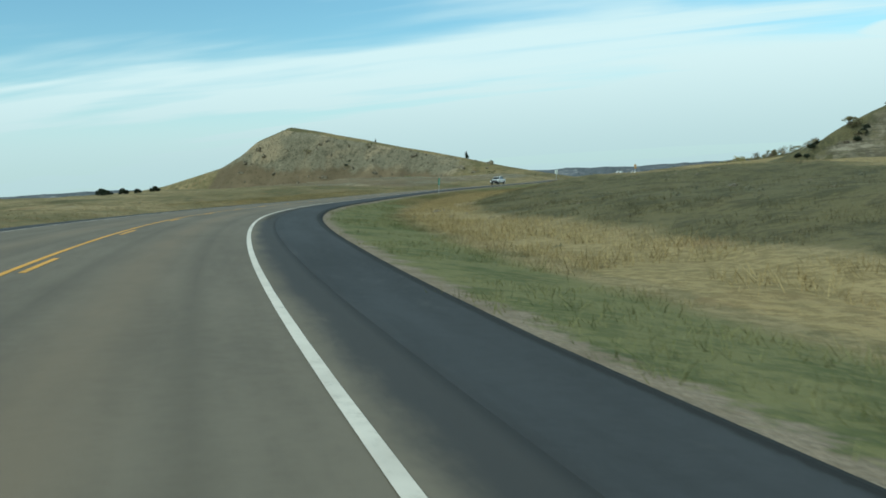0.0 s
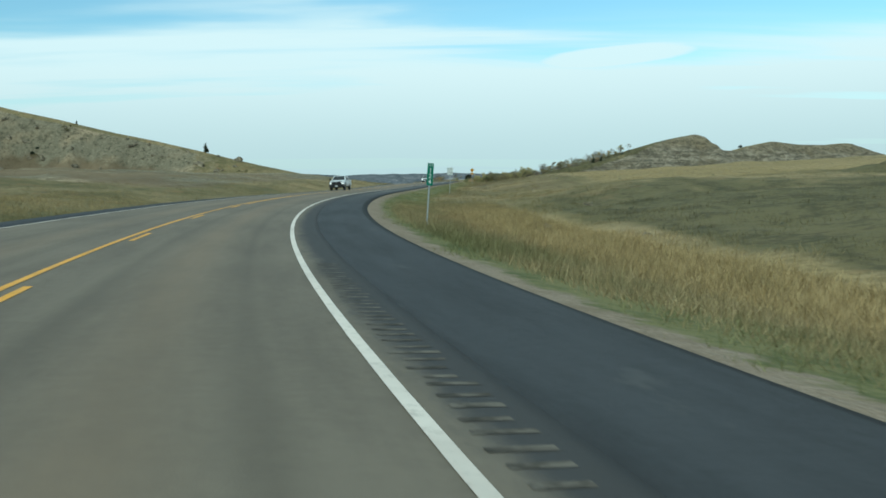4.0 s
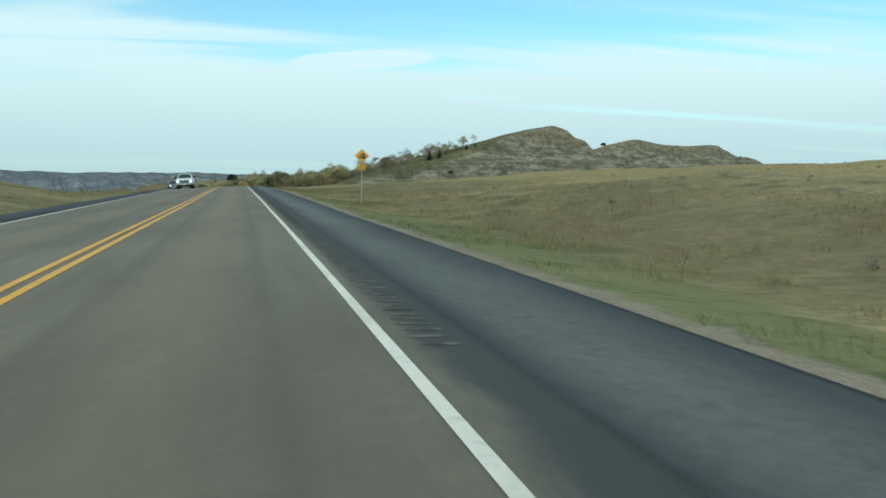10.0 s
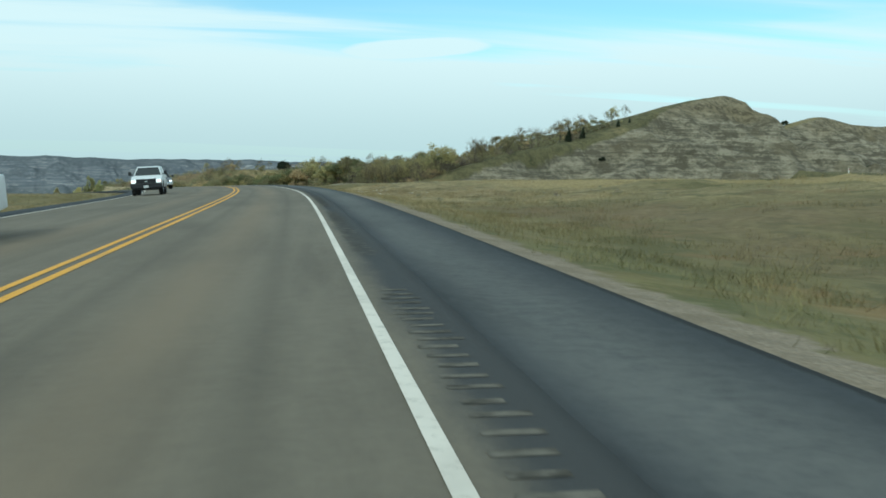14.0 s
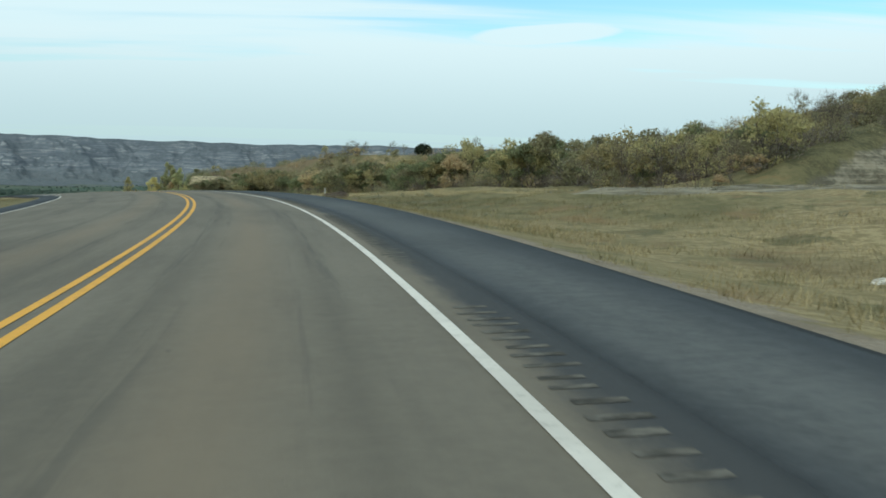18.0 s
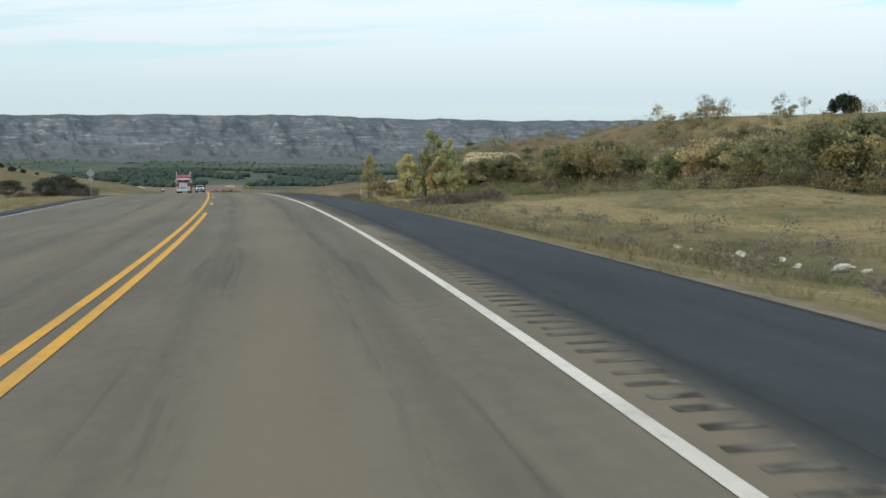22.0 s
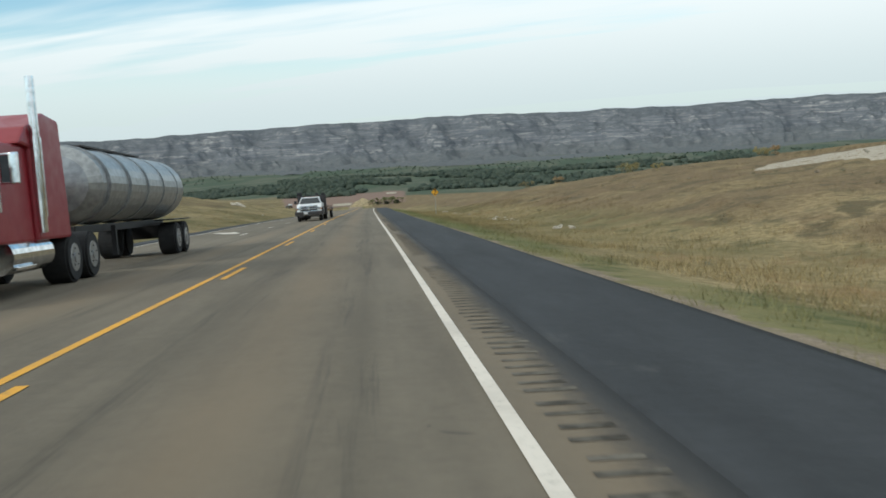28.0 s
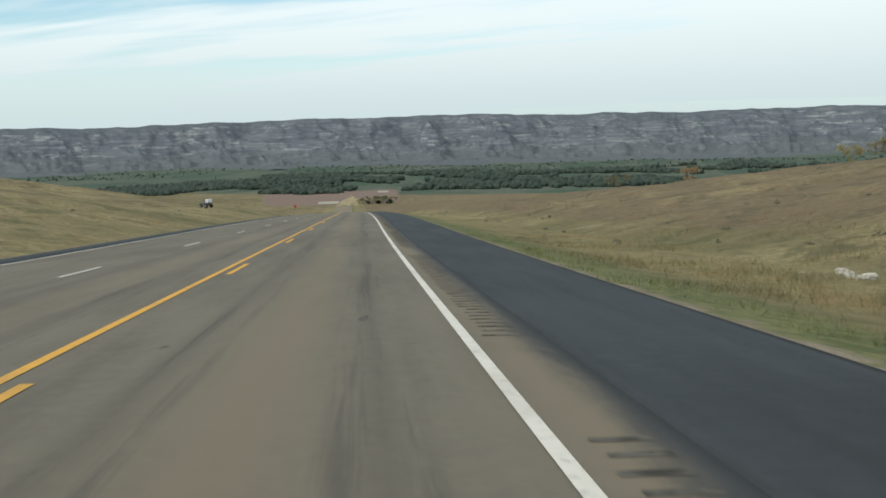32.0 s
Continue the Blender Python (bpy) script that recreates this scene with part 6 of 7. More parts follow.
kind("juniper_round", "juniper", "dark round juniper bush on the slope", "juniper", "dark junipers", 9, 2.4, 3.2, "juniper", 1100, .15, 2, 0, dome=True)
kind("cotton_g", "cottonwood", "tall green cottonwood beside the ditch", "tree", "roadside cottonwoods", 10, 9.0, 4.4, "cotton", 4700, .18, 2, 3, upright=True)
kind("cotton_y", "cottonwood", "broad yellowing cottonwood beside the ditch", "tree", "roadside cottonwoods", 11, 7.0, 5.4, "gold", 3900, .18, 3, 3, upright=True)
kind("cotton_o", "cottonwood", "slim orange cottonwood beside the ditch", "tree", "roadside cottonwoods", 12, 6.0, 3.4, "orange", 2700, .16, 2, 3, upright=True)
kind("cotton_t", "cottonwood", "thin half-bare tree with yellow top leaves", "tree", "roadside cottonwoods", 13, 6.6, 3.4, "yellow", 1700, .13, 3, 3, bark=M_TWIG, upright=True, base=.22)

# the roadside clump
for key, s_, u_, sc in (("cotton_y", 701, -29.6, .97), ("cotton_g", 704.5, -34.2, 1.17), ("cotton_g", 706, -33, .78), ("cotton_o", 697.4, -33, .96), ("cotton_o", 701, -34.6, 1.1), ("cotton_g", 696.5, -34.8, 1.0), ("cotton_y", 695, -36, .62), ("cotton_t", 714.6, -26, 1.12), ("ash_r", 712, -27.6, .85), ("ash_o", 710.5, -29, .85), ("ash_r", 714, -28.5, .9), ("cotton_t", 708.5, -26.8, .55), ("ash_g", 707, -30.5, .6), ("ash_r", 704, -28.4, .75), ("ash_g", 694, -36.5, .6)):
    x, y, _ = on_land(s_, u_)
    plant(key, x, y, sc)

# brush on the slope below the long crest, up to its top
rng = np.random.RandomState(21)
mixk = ["ash_g", "ash_o", "ash_g", "ash_y", "ash_r", "ash_g", "plum", "ash_y"]


def behind_spur(x, y):
    return y > 527 + (x + 14) * 46 / 57


made = 0
while made < 225:
    s_ = 530 + 205 * rng.rand()
    u_ = -(53 + 44 * rng.rand() ** 1.8)
    x, y, z = on_land(s_, u_)
    if not behind_spur(x, y) or vnoise(np.array([x * .06]), np.array([y * .06]))[0] < -.3:
        continue
    low = u_ > -64
    end = s_ > 702
    plant(("plum", "ash_o", "ash_r", "ash_o")[made % 4] if end else mixk[rng.randint(len(mixk))], x, y, (.6 if end else 1.55 if low else .95) * (.8 + .55 * rng.rand()))
    made += 1
# low brush round the foot of the sandstone knob
for k in range(14):
    plant(("ash_r", "ash_o", "ash_g", "ash_o")[k % 4], -99 + 11.5 * k / 13 + rng.normal() * .3, 708.9 + rng.normal() * .4 - .9 * (k % 2), 1.0 + .2 * rng.rand())
# thin trees along the crest of the spur and of the long ridge
for k, (x, y, _) in enumerate([q for q in SPUR[0:5] for j in range(13)] + [q for q in RIDGE[3:9] for j in range(4)]):
    x2, y2 = x + rng.normal() * 6, y + 3 + abs(rng.normal()) * 5
    if behind_spur(x2, y2):
        plant(("bare", "bare", "pale", "ash_o", "bare", "ash_r")[k % 6], x2, y2, .5 + .4 * rng.rand())
plant("juniper_round", -33.6, 717.7, 1.9)
for x, y, sc in ((-25.2, 682.6, 1.5), (-22.5, 688, 1.1), (-28, 690, .6)):
    plant("pale", x, y, sc)
for x, y, sc in ((27, 563, 1.05), (31, 564.5, .85), (43, 572.5, .6), (47, 575, .4)):
    plant("juniper", x, y, sc)
for x, y, sc in ((33, 557, .55), (118, 621, .85), (104, 560, .6), (120, 566, .6), (90, 540, .7), (60, 535, .6)):
    plant("juniper_round", x, y, sc)
for s_, u_, sc in ((681.9, -66, 1.1), (688, -72, .9), (717.4, -89.8, 1.1), (722, -84, .8), (697, -81, .8)):
    x, y, _ = on_land(s_, u_)
    plant("bare", x, y, sc)
for s_, u_, sc in ((708, -58, .9), (722, -54, .8), (733, -60, .7), (741, -63, .8), (752, -60, .6), (745, -52, .6), (716, -62, .9), (760, -66, .7)):
    x, y, _ = on_land(s_, u_)
    plant(("ash_y", "ash_g", "juniper_round", "ash_o")[int(s_) % 4], x, y, sc)
# scrub along the knoll inside the first bend
for k in range(26):
    a_, b_ = KNOLL[k % 6], KNOLL[1 + k % 6]
    f_ = rng.rand()
    plant(("juniper_round", "ash_o", "juniper_round", "plum")[k % 4], a_[0] + (b_[0] - a_[0]) * f_ + rng.normal() * .8, a_[1] + (b_[1] - a_[1]) * f_ + rng.normal() * 1.2 - (k % 3) * 2, .35 + .3 * rng.rand())
# brown thickets in the ditch and by the far side
for s_, u_, sc in ((556, -19, .6), (562, -21, .7), (569, -24, .6), (590, -27, .6), (638, -21, .9), (642, -24, 1.1), (647, -20, .9), (651, -24, 1.0), (660, -25, .7), (668, -27, .9), (680, -24, .45), (697, -20.5, .95), (703, -24, .6), (716, 21, 1.5), (712, 23, 1.3), (708, 26, 1.2), (722, 22, 1.5), (726, 27, 1.1), (727, 20, 1.3), (731, 22, 1.2), (735, 28, .6), (742, 22, 1.3), (748, 22.5, 1.4), (755, 24, 1.1)):
    x, y, _ = on_land(s_, u_)
    plant("plum", x, y, sc)
for s_, u_, sc in ((717, 22.5, 1.05), (720, 25, .9), (711, 24, .85), (723, 20.5, .7), (719, 27, 1.0), (714, 30, .9), (709, 32, .8), (744, 25, .9), (750, 26, .9)):
    x, y, _ = on_land(s_, u_)
    plant("plum" if s_ % 3 else "dusky", x, y, sc * 1.2)
for s_, u_, sc in ((817, 53, .85), (844, 56, .7), (828, 50, .75), (832, 48, .6), (847, 47, .4), (806, 60, .6), (880, 50, .4), (905, 45, .35)):
    x, y, _ = on_land(s_, u_)
    plant("juniper_round", x, y, sc)
# junipers on the first butte and along the left skyline
for x, y, sc in ((-136, 443, 1.1), (-186, 446.5, .5), (-160, 400, .4), (-178, 390, .45), (-150, 395, .35), (-128, 402, .3), (-205, 405, .35), (-90, 405, .4), (-75, 330, .4)):
    plant("juniper", x, y, sc)
for s_, u_, sc in ((160, 60, .75), (163, 61, .6), (166, 60, .65), (170, 60, .55), (175, 60, .6), (177, 61, .55)):
    x, y, _ = on_land(s_, u_)
    plant("juniper_round", x, y, sc)
for s_, u_, sc in ((905, -60, .5), (960, -70, .9), (985, -78, .8), (1010, -62, .9), (1040, -58, .8), (930, -95, .8), (960, -105, .9)):
    x, y, _ = on_land(s_, u_)
    plant(("ash_y", "ash_r", "ash_o")[int(u_) % 3], x, y, sc)

# ---------------------------------------------------------------- stones
M_STONE = plain("pale_sandstone", (0.52, 0.47, 0.39), 0.9, 0, 0.15, 0.25, 5)


def stone(seed):
    r_ = np.random.RandomState(seed)
    bm = bmesh.new()
    bmesh.ops.create_icosphere(bm, subdivisions=2, radius=0.5)
    for v in bm.verts:
        n_ = noise.noise(v.co * 2.1 + Vector((seed * 3.1, 0, 0)))
        v.co = Vector((round(v.co.x * 2.4) / 2.4 * .5 + v.co.x * .5, v.co.y, v.co.z)) * (1 + .45 * n_)
        v.co.z *= .6
        v.co.y *= .75
    return part("boulder", bm, M_STONE)


stones = [stone(k) for k in range(5)]
spots = []
for s_a, s_b, u_a, u_b, n_ in ((541, 544, -14.5, -15.5, 5), (549, 552, -15, -15.5, 3), (533, 536, -14.5, -15.5, 5), (557, 560, -14.5, -15, 3), (584, 590, -14, -16, 7), (579, 582, -14.5, -15, 4), (666, 669, -14.5, -16, 4), (673, 681, -14.5, -15.5, 8), (689, 698, -13.5, -15.5, 8), (780, 786, -14, -16, 10), (803, 815, -14, -16, 20), (839, 851, -14, -15.5, 20), (852, 862, -14.5, -15.5, 12), (867, 873, -14, -15.5, 7), (452, 476, -12.5, -19, 22), (876, 884, 14, 16, 6), (735, 740, 17, 19, 4)):
    for k in range(n_):
        spots.append((s_a + (s_b - s_a) * rng.rand(), u_a + (u_b - u_a) * rng.rand(), .12 + .30 * rng.rand() ** 2))
for k in range(16):
    spots.append((911 + 3.5 * rng.rand(), 22 + 2.4 * rng.rand(), .5 + .6 * rng.rand()))
used = [False] * 5
for k, (s_, u_, sc) in enumerate(spots):
    x, y, z = on_land(s_, u_)
    ob = stones[k % 5] if not used[k % 5] else stones[k % 5].copy()
    if used[k % 5]:
        scene.collection.objects.link(ob)
    used[k % 5] = True
    ob.matrix_world = pose(x, y, z + .09 * sc, rng.rand() * 20, rng.rand() * 20, rng.rand() * 360) @ Matrix.Diagonal((sc * 1.25, sc, sc, 1))
    tagged(ob, "pale sandstone boulder lying in the grassy ditch", "boulder", "ditch boulders")

M_BLOCK = plain("buff_sandstone_block", (0.235, 0.20, 0.14), 0.95, 0, 0.1, 0.4, 1.5)
block = stone(11)
block.name, block.data.name = "sandstone_block", "sandstone_block"
block.data.materials.clear()
block.data.materials.append(M_BLOCK)
for k in range(110):
    x, y = -262 + 140 * rng.rand(), 441 - 26 * rng.rand() ** 1.3
    ob = block if k == 0 else block.copy()
    if k:
        scene.collection.objects.link(ob)
    sc = .9 + 2.6 * rng.rand() ** 2.2
    ob.matrix_world = pose(x, y, ground_z(x, y) - .05 * sc, rng.rand() * 30, rng.rand() * 30, rng.rand() * 360) @ Matrix.Diagonal((sc * 1.3, sc, sc * 1.2, 1))
    tagged(ob, "buff sandstone block fallen on the butte's face", "boulder", "butte boulders")
for k in range(22):
    plant(("juniper_round", "ash_o")[k % 2], -225 + 110 * rng.rand(), 440 - 34 * rng.rand(), .35 + .35 * rng.rand())

# ---------------------------------------------------------------- sandstone knob, gravel pad and gate
M_SAND = plain("pale_sand", (0.40, 0.325, 0.20), 0.95, 0, 0.1, 0.4, 3)
bx0, by0 = -93.4, 712.8
bm = bmesh.new()
bmesh.ops.create_grid(bm, x_segments=34, y_segments=22, size=1.0)
for v in bm.verts:
    x, y = v.co.x * 6.4, v.co.y * 4.6
    n_ = noise.noise(Vector((x * .5, y * .5, 3.3)))
    d_ = math.hypot(x / (5.4 + n_ * .9), y / (3.8 + n_ * .7)) * .7 + .3 * max(abs(x) / (5.2 + n_ * .8), abs(y) / (3.6 + n_ * .6))
    h_ = 1.5 * (1 - float(smooth(.6, 1.15, d_ + .35 * n_))) + .14 * noise.noise(Vector((x * .9, y * .9, 1.0))) + .12 * noise.noise(Vector((x * 3, y * 3, 4.0)))
    v.co = Vector((x, y, h_ + .12 * math.sin(h_ * 7) - .2 - 3.2 * float(smooth(.95, 1.25, d_))))
knob = part("sandstone_outcrop", bm, M_SAND)
knob.matrix_world = pose(bx0, by0, ground_z(bx0, by0) + 1.3, 0, 0, 22)
tagged(knob, "pale yellow sandstone knob bare above the slope", "rock knob")
g_ = G("pale_gravel")
n_ = g_.noise(g_.pos(), 3.0, 5.0, .7)
M_PAD = g_.done(g_.mix(g_.ramp(n_, .3, .7), (0.28, 0.24, 0.18), (0.46, 0.41, 0.33)), .95, 0, .1)


def patch(name, s_a, s_b, u_a, u_b, n, material, lift=.06):
    Sg, Ug = np.meshgrid(np.linspace(s_a, s_b, n), np.linspace(u_a, u_b, n), indexing="ij")
    k = np.hypot((Sg - (s_a + s_b) / 2) / (s_b - s_a) * 2, (Ug - (u_a + u_b) / 2) / (u_b - u_a) * 2)
    Pq = road_point(Sg, Ug)
    Z = land(Pq[..., 0], Pq[..., 1])[0]
    wob = .85 + .35 * fbm(Pq[..., 0] * .15, Pq[..., 1] * .15, 3)
    Pq[..., 2] = Z + lift - smooth(wob * .8, wob, k) * .6
    return mesh_ob(name, Pq, grid_faces(n, n)[:, ::-1] if (u_b - u_a) > 0 else grid_faces(n, n), material)


M_TAN = plain("tan_sand", (0.33, 0.265, 0.165), 0.95, 0, 0.1, 0.35, 3)
tagged(patch("bare_sand", 99, 113, -15.0, -18.4, 24, M_TAN, .08), "bare tan sand patch on the grassy bank", "bare sand", kind="structure")
tagged(patch("gravel_pad", 768, 832, -36, -66, 40, M_PAD), "pale bare gravel pad in the pasture", "gravel pad", kind="structure")
M_GATE = plain("galvanized_pipe", (0.40, 0.39, 0.37), 0.6, 0.3)
gt = empty("pipe_gate", pose(*on_land(710, -31.8), 0, 0, 40))
part("frame", join(tube(.03, (-1.0, 0, .0), (-1.0, 0, 1.05)), tube(.03, (1.0, 0, .0), (1.0, 0, 1.05)), tube(.025, (-1.0, 0, 1.02), (1.0, 0, 1.02))), M_GATE, gt)
for k in range(3):
    part("rail", tube(.018, (-1.0, 0, .3 + .24 * k), (1.0, 0, .3 + .24 * k), None, 8), M_GATE, gt)
tagged(gt, "pale grey pipe gate standing below the cottonwoods", "gate")

# ---------------------------------------------------------------- the crossroads far down the valley
def down_valley(bearing, reach):
    """A place at a bearing (degrees west of north) and distance from the last stretch of road."""
    return -177 - math.sin(radians(bearing)) * reach, 779 + math.cos(radians(bearing)) * reach


def pale_lot(bearing, reach, wide, deep):
    x, y = down_valley(bearing, reach)
    bm = bmesh.new()
    bmesh.ops.create_grid(bm, x_segments=10, y_segments=10, size=1.0)
    m = pose(x, y, 0, 0, 0, bearing)
    for v in bm.verts:
        n_ = 1 + .3 * noise.noise(Vector((v.co.x * 1.5, v.co.y * 1.5, bearing)))
        q = m @ Vector((v.co.x * wide / 2 * n_, v.co.y * deep / 2 * n_, 0))
        v.co = Vector((q.x, q.y, ground_z(q.x, q.y) + .5))
    tagged(part("pale_lot", bm, M_PAD), "pale gravel lot beside the far crossroads", "gravel lot", kind="structure")


pale_lot(27.65, 1095, 24, 42)
pale_lot(24.4, 1340, 15, 60)
bm = bmesh.new()
bmesh.ops.create_grid(bm, x_segments=26, y_segments=26, size=1.0)
for v in bm.verts:
    x, y = v.co.x * 20, v.co.y * 16
    d_ = math.hypot(x / 17, y / 14) * (1 + .3 * noise.noise(Vector((x * .12, y * .12, 2))))
    v.co = Vector((x, y, 10.5 * max(0, 1 - d_) ** .8 + 1.3 * noise.noise(Vector((x * .3, y * .3, 5))) - (2 if d_ > 1 else 0)))
mound = part("rock_mound", bm, M_SAND)
x, y = down_valley(26.3, 1048)
mound.matrix_world = pose(x, y, ground_z(x, y) - .5, 0, 0, 30)
tagged(mound, "pale mound of crushed rock beside the crossroads", "rock mound")
for k in range(9):
    x, y = down_valley(25.6 - .22 * k, 1040 + 8 * (k % 3))
    plant(("ash_g", "juniper_round", "ash_o")[k % 3], x, y, 2.0 + .8 * rng.rand())

# ---------------------------------------------------------------- grass and sage
def blade_material():
    g = G("grass_blades")
    col = grass_colour(g, g.pos())[0]
    hue = g.n.new("ShaderNodeHueSaturation")
    g.l.new(col, hue.inputs["Color"])
    g.l.new(g.ramp(g.island(), 0, 1, 0.85, 1.55), hue.inputs["Value"])
    return g.done(hue.outputs[0], 0.85, 0, 0.15)


M_BLADE = blade_material()


def tufts(name, label, n, v_lo, v_hi, power, h_lo, h_hi, seed, blades=6, s_lo=-25, s_hi=905, clump=-.1, spread=.14, tall=0.0, dry=0.0):
    """Grass in tufts beside the pavement, taller where the ditch is golden."""
    r_ = np.random.RandomState(seed)
    s_ = s_lo + (s_hi - s_lo) * r_.rand(n)
    side = np.where(r_.rand(n) < .78, -1, 1)
    d = v_lo + (v_hi - v_lo) * r_.rand(n) ** power
    u_ = np.where(side < 0, -(RIGHT_PAVED(s_) + d), LEFT_EDGE(s_) + 1.6 + d)
    q = road_point(s_, u_)
    zn = zones(q[:, 0], q[:, 1])
    keep = (fbm(q[:, 0] * .35, q[:, 1] * .35, 3) > clump) & (zn["verge"] > zn["gravel_w"] + 1.3 * fbm(q[:, 0] * .8 + 4, q[:, 1] * .8, 2))
    q, zn = q[keep], {k: a[keep] for k, a in zn.items()}
    zn["lush"], zn["gold"] = zn["lush"] * (1 - dry), zn["gold"] + dry * smooth(1.5, 5, zn["verge"])
    ends = (smooth(s_lo, s_lo + 26, s_) * (1 - smooth(s_hi - 34, s_hi, s_)))[keep]
    z = land(q[:, 0], q[:, 1])[0]
    m = len(q) * blades
    each = lambda a: np.repeat(a, blades, 0)
    base = each(np.stack([q[:, 0], q[:, 1], z - .02], 1)) + np.concatenate([r_.normal(size=(m, 2)) * spread, np.zeros((m, 1))], 1)
    hgt = each((h_lo + (h_hi - h_lo) * r_.rand(len(q)) ** 1.5) * (.35 + .65 * ends) * (1 - .25 * zn["lush"]) * (1 + tall * zn["gold"])) * (.55 + .5 * r_.rand(m))
    ang = r_.rand(m) * 6.283
    w = hgt * .015 + .005
    side_v = np.stack([np.cos(ang) * w, np.sin(ang) * w, 0 * w], 1)
    bend = np.stack([r_.normal(size=m) * hgt * .5, r_.normal(size=m) * hgt * .5, hgt], 1)
    v = np.stack([base - side_v, base + side_v, base + bend], 1).reshape(-1, 3)
    ob = mesh_ob(name, v, np.arange(len(v)).reshape(-1, 3), M_BLADE, False, {k: np.repeat(each(a), 3) for k, a in zn.items() if k in ("lush", "gold", "dim", "russet")})
    tagged(ob, label, "grass", kind="stuff")


tufts("verge_grass", "short green grass along the gravel edge", 62000, 0.1, 6.5, 1.0, .12, .34, 31, 6, spread=.14)
tufts("ditch_grass", "tall olive and straw grass standing along the ditch", 84000, 3.5, 17, 1.1, .14, .38, 33, 6, tall=.5, spread=.22)
tufts("tall_grass", "tall gold-green grass crowding the mile marker", 24000, 1.6, 9.5, .85, .20, .50, 36, 8, 100, 180, -.6, .3, dry=.55)
tufts("dry_grass", "tall dry straw grass over the bank and field", 92000, 10, 56, 1.4, .14, .40, 32, 4, spread=.3, tall=.3)


def shrub_stuff(name, n, u_lo, u_hi, seed, leaf, size, label, per=38):
    r_ = np.random.RandomState(seed)
    s_ = -25 + 1050 * r_.rand(n)
    side = np.where(r_.rand(n) < .7, -1, 1)
    u_ = np.where(side < 0, -(u_lo + (u_hi - u_lo) * r_.rand(n) ** 1.4), 5 + u_lo + (u_hi - u_lo) * r_.rand(n) ** 1.4)
    q = road_point(s_, u_)
    q = q[fbm(q[:, 0] * .05 + 3, q[:, 1] * .05, 3) > -.05]
    z = land(q[:, 0], q[:, 1])[0]
    vs = []
    for k in range(len(q)):
        sc = size * (.5 + .9 * r_.rand())
        v, f = leaves(r_, [(0, 0, sc * .22, sc * .7, sc * .42)], per, sc * .13)
        v[:, 2] = np.maximum(v[:, 2], .02)
        vs.append(v + np.array([q[k, 0], q[k, 1], z[k]]))
    v = np.concatenate(vs)
    tagged(mesh_ob(name, v, np.arange(len(v)).reshape(-1, 4), LEAF[leaf], False), label, "shrubs", kind="stuff")


shrub_stuff("sagebrush", 2600, 12, 110, 41, "sage", .30, "low grey-green sagebrush scattered over the prairie")
shrub_stuff("dark_brush", 500, 14, 120, 42, "russet", .34, "low dark brown brush scattered over the prairie")

def hill_brush(name, n, seed, leaf, label, s_a=530, s_b=780, u_a=52, u_b=118, thr=-.12, sz=1.0):
    r_ = np.random.RandomState(seed)
    s_, u_ = s_a + (s_b - s_a) * r_.rand(n), -(u_a + (u_b - u_a) * r_.rand(n) ** 1.3)
    q = road_point(s_, u_)
    q = q[behind_spur(q[:, 0], q[:, 1]) & (fbm(q[:, 0] * .04 + seed, q[:, 1] * .04, 3) > thr)]
    z = land(q[:, 0], q[:, 1])[0]
    vs = []
    for k in range(len(q)):
        sc = sz * (1.0 + 1.2 * r_.rand())
        v, f = leaves(r_, [(0, 0, sc * .6, sc, sc * .75)], int(170 * min(1, sz + .2)), .10 if sz > .45 else .055)
        v[:, 2] = np.maximum(v[:, 2], .02)
        vs.append(v + np.array([q[k, 0], q[k, 1], z[k] - .1]))
    v = np.concatenate(vs)
    tagged(mesh_ob(name, v, np.arange(len(v)).reshape(-1, 4), LEAF[leaf], False), label, "brush", kind="stuff")


hill_brush("olive_brush", 900, 61, "olive", "low olive brush covering the hillside")
hill_brush("russet_brush", 900, 62, "russet", "leafless brown brush covering the hillside")
hill_brush("golden_brush", 450, 63, "orange", "golden autumn brush covering the hillside")

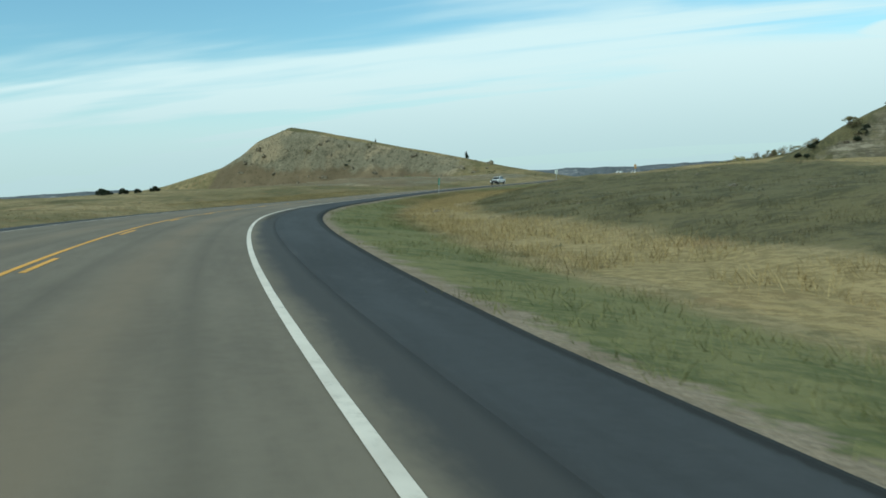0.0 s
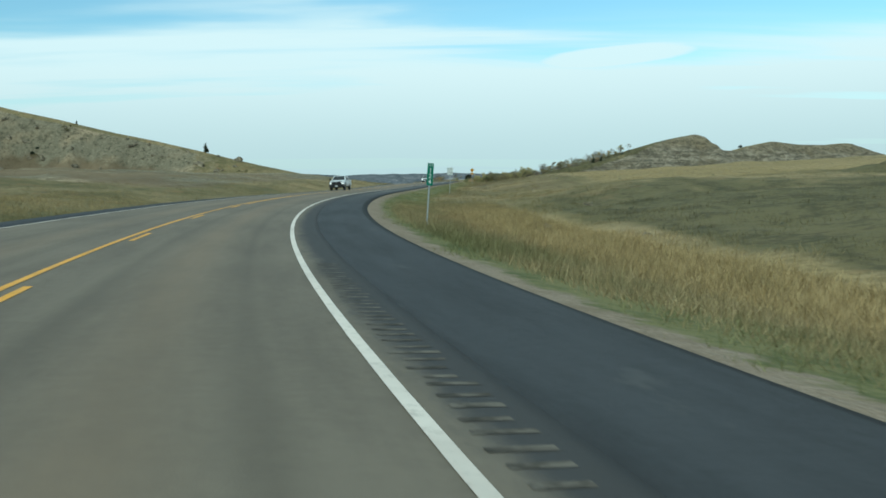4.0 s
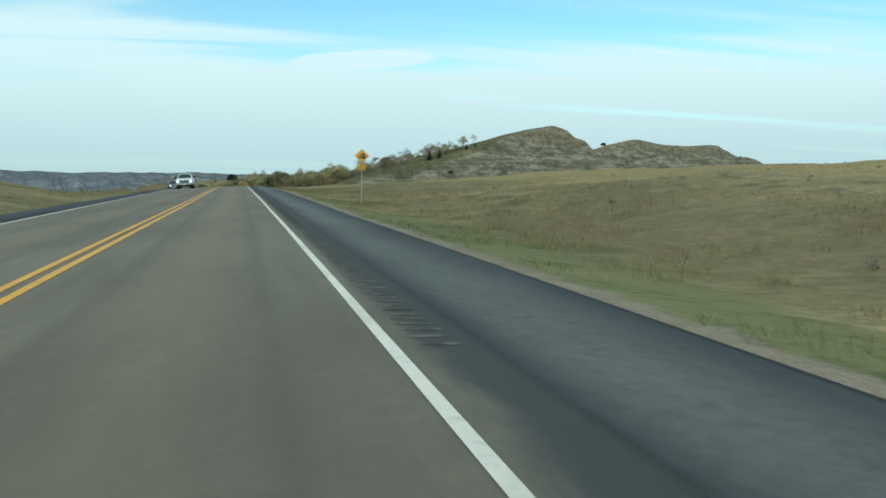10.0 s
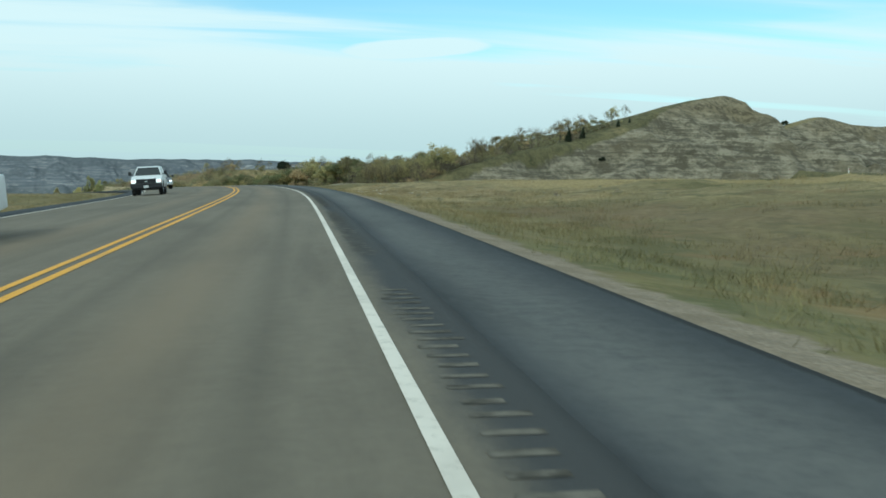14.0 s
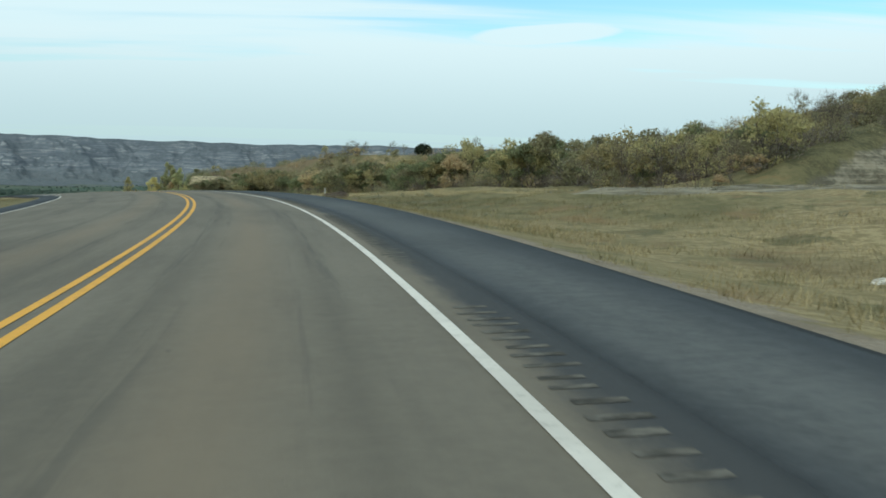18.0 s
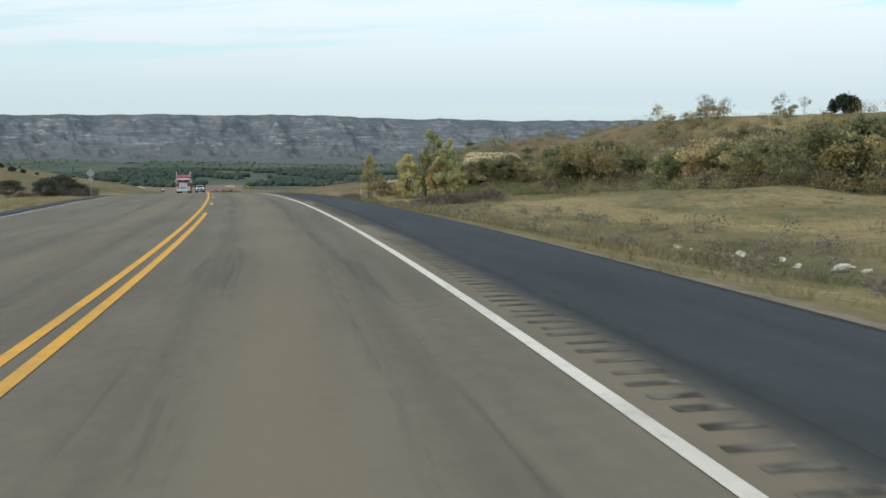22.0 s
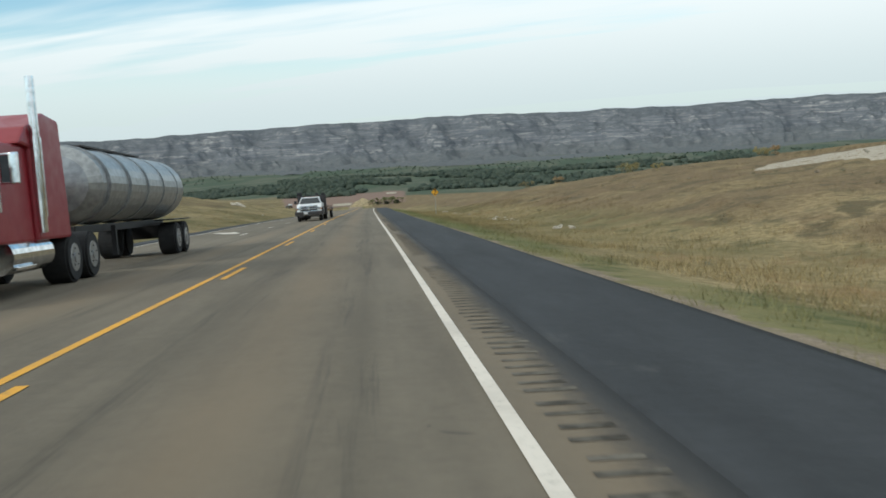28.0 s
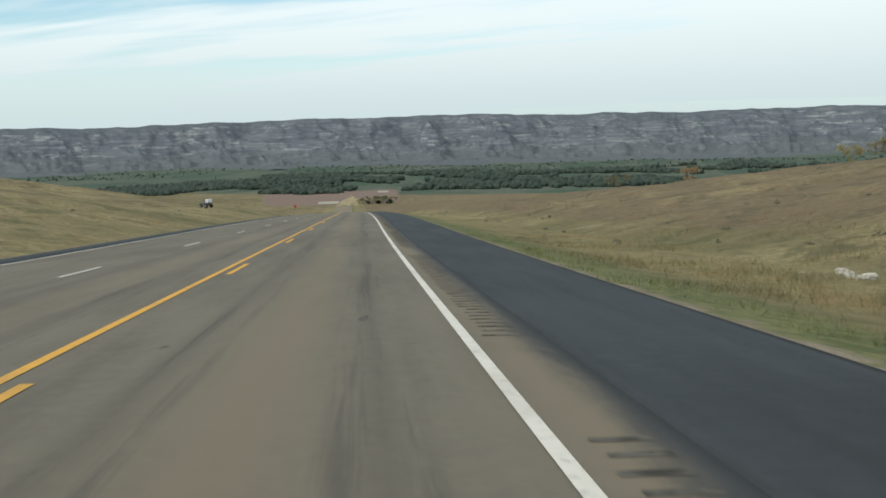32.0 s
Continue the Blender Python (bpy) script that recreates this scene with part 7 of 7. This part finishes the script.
hill_brush("undergrowth", 240, 64, "green", "dark green undergrowth below the cottonwoods", 692, 745, 35, 62, -.3, .5)
hill_brush("slope_brush", 650, 66, "olive", "thick olive brush on the lower slope", 640, 770, 48, 95, -.4, .75)
hill_brush("ditch_brush", 130, 65, "russet", "low grey-brown brush along the ditch", 535, 720, 11, 25, -.12, .32)
hill_brush("ditch_sage", 110, 67, "sage", "low grey-green sage along the ditch", 535, 720, 11, 25, -.12, .36)

# ---------------------------------------------------------------- trees of the river bottom
def far_wood(name, seed, n, label, leaf, r_lo, r_hi, a_lo, a_hi, size, thr):
    r_ = np.random.RandomState(seed)
    a = np.radians(a_lo + (a_hi - a_lo) * r_.rand(n))
    rad = r_lo + (r_hi - r_lo) * r_.rand(n)
    x, y = CX - np.sin(a) * rad, CY + np.cos(a) * rad
    keep = fbm(a * 14 + seed, rad * .0045, 3) > thr
    x, y = x[keep], y[keep]
    z = land(x, y)[0]
    bm = bmesh.new()
    bmesh.ops.create_icosphere(bm, subdivisions=1, radius=1.0)
    tv = np.array([v.co[:] for v in bm.verts])
    tf = np.array([[v.index for v in f.verts] for f in bm.faces])
    bm.free()
    m = len(x)
    sc = size * (.5 + .9 * r_.rand(m))
    jit = 1 + .35 * r_.normal(size=(m, len(tv), 1)).clip(-1, 1)
    v = tv[None] * jit * np.stack([sc, sc, sc * .8], 1)[:, None] + np.stack([x, y, z + sc * .45], 1)[:, None]
    f = (tf[None] + (np.arange(m) * len(tv))[:, None, None]).reshape(-1, 3)
    tagged(mesh_ob(name, v.reshape(-1, 3), f, LEAF[leaf], True), label, "woods", kind="stuff")


# distance haze is put into these leaf colours: paler, bluer greens
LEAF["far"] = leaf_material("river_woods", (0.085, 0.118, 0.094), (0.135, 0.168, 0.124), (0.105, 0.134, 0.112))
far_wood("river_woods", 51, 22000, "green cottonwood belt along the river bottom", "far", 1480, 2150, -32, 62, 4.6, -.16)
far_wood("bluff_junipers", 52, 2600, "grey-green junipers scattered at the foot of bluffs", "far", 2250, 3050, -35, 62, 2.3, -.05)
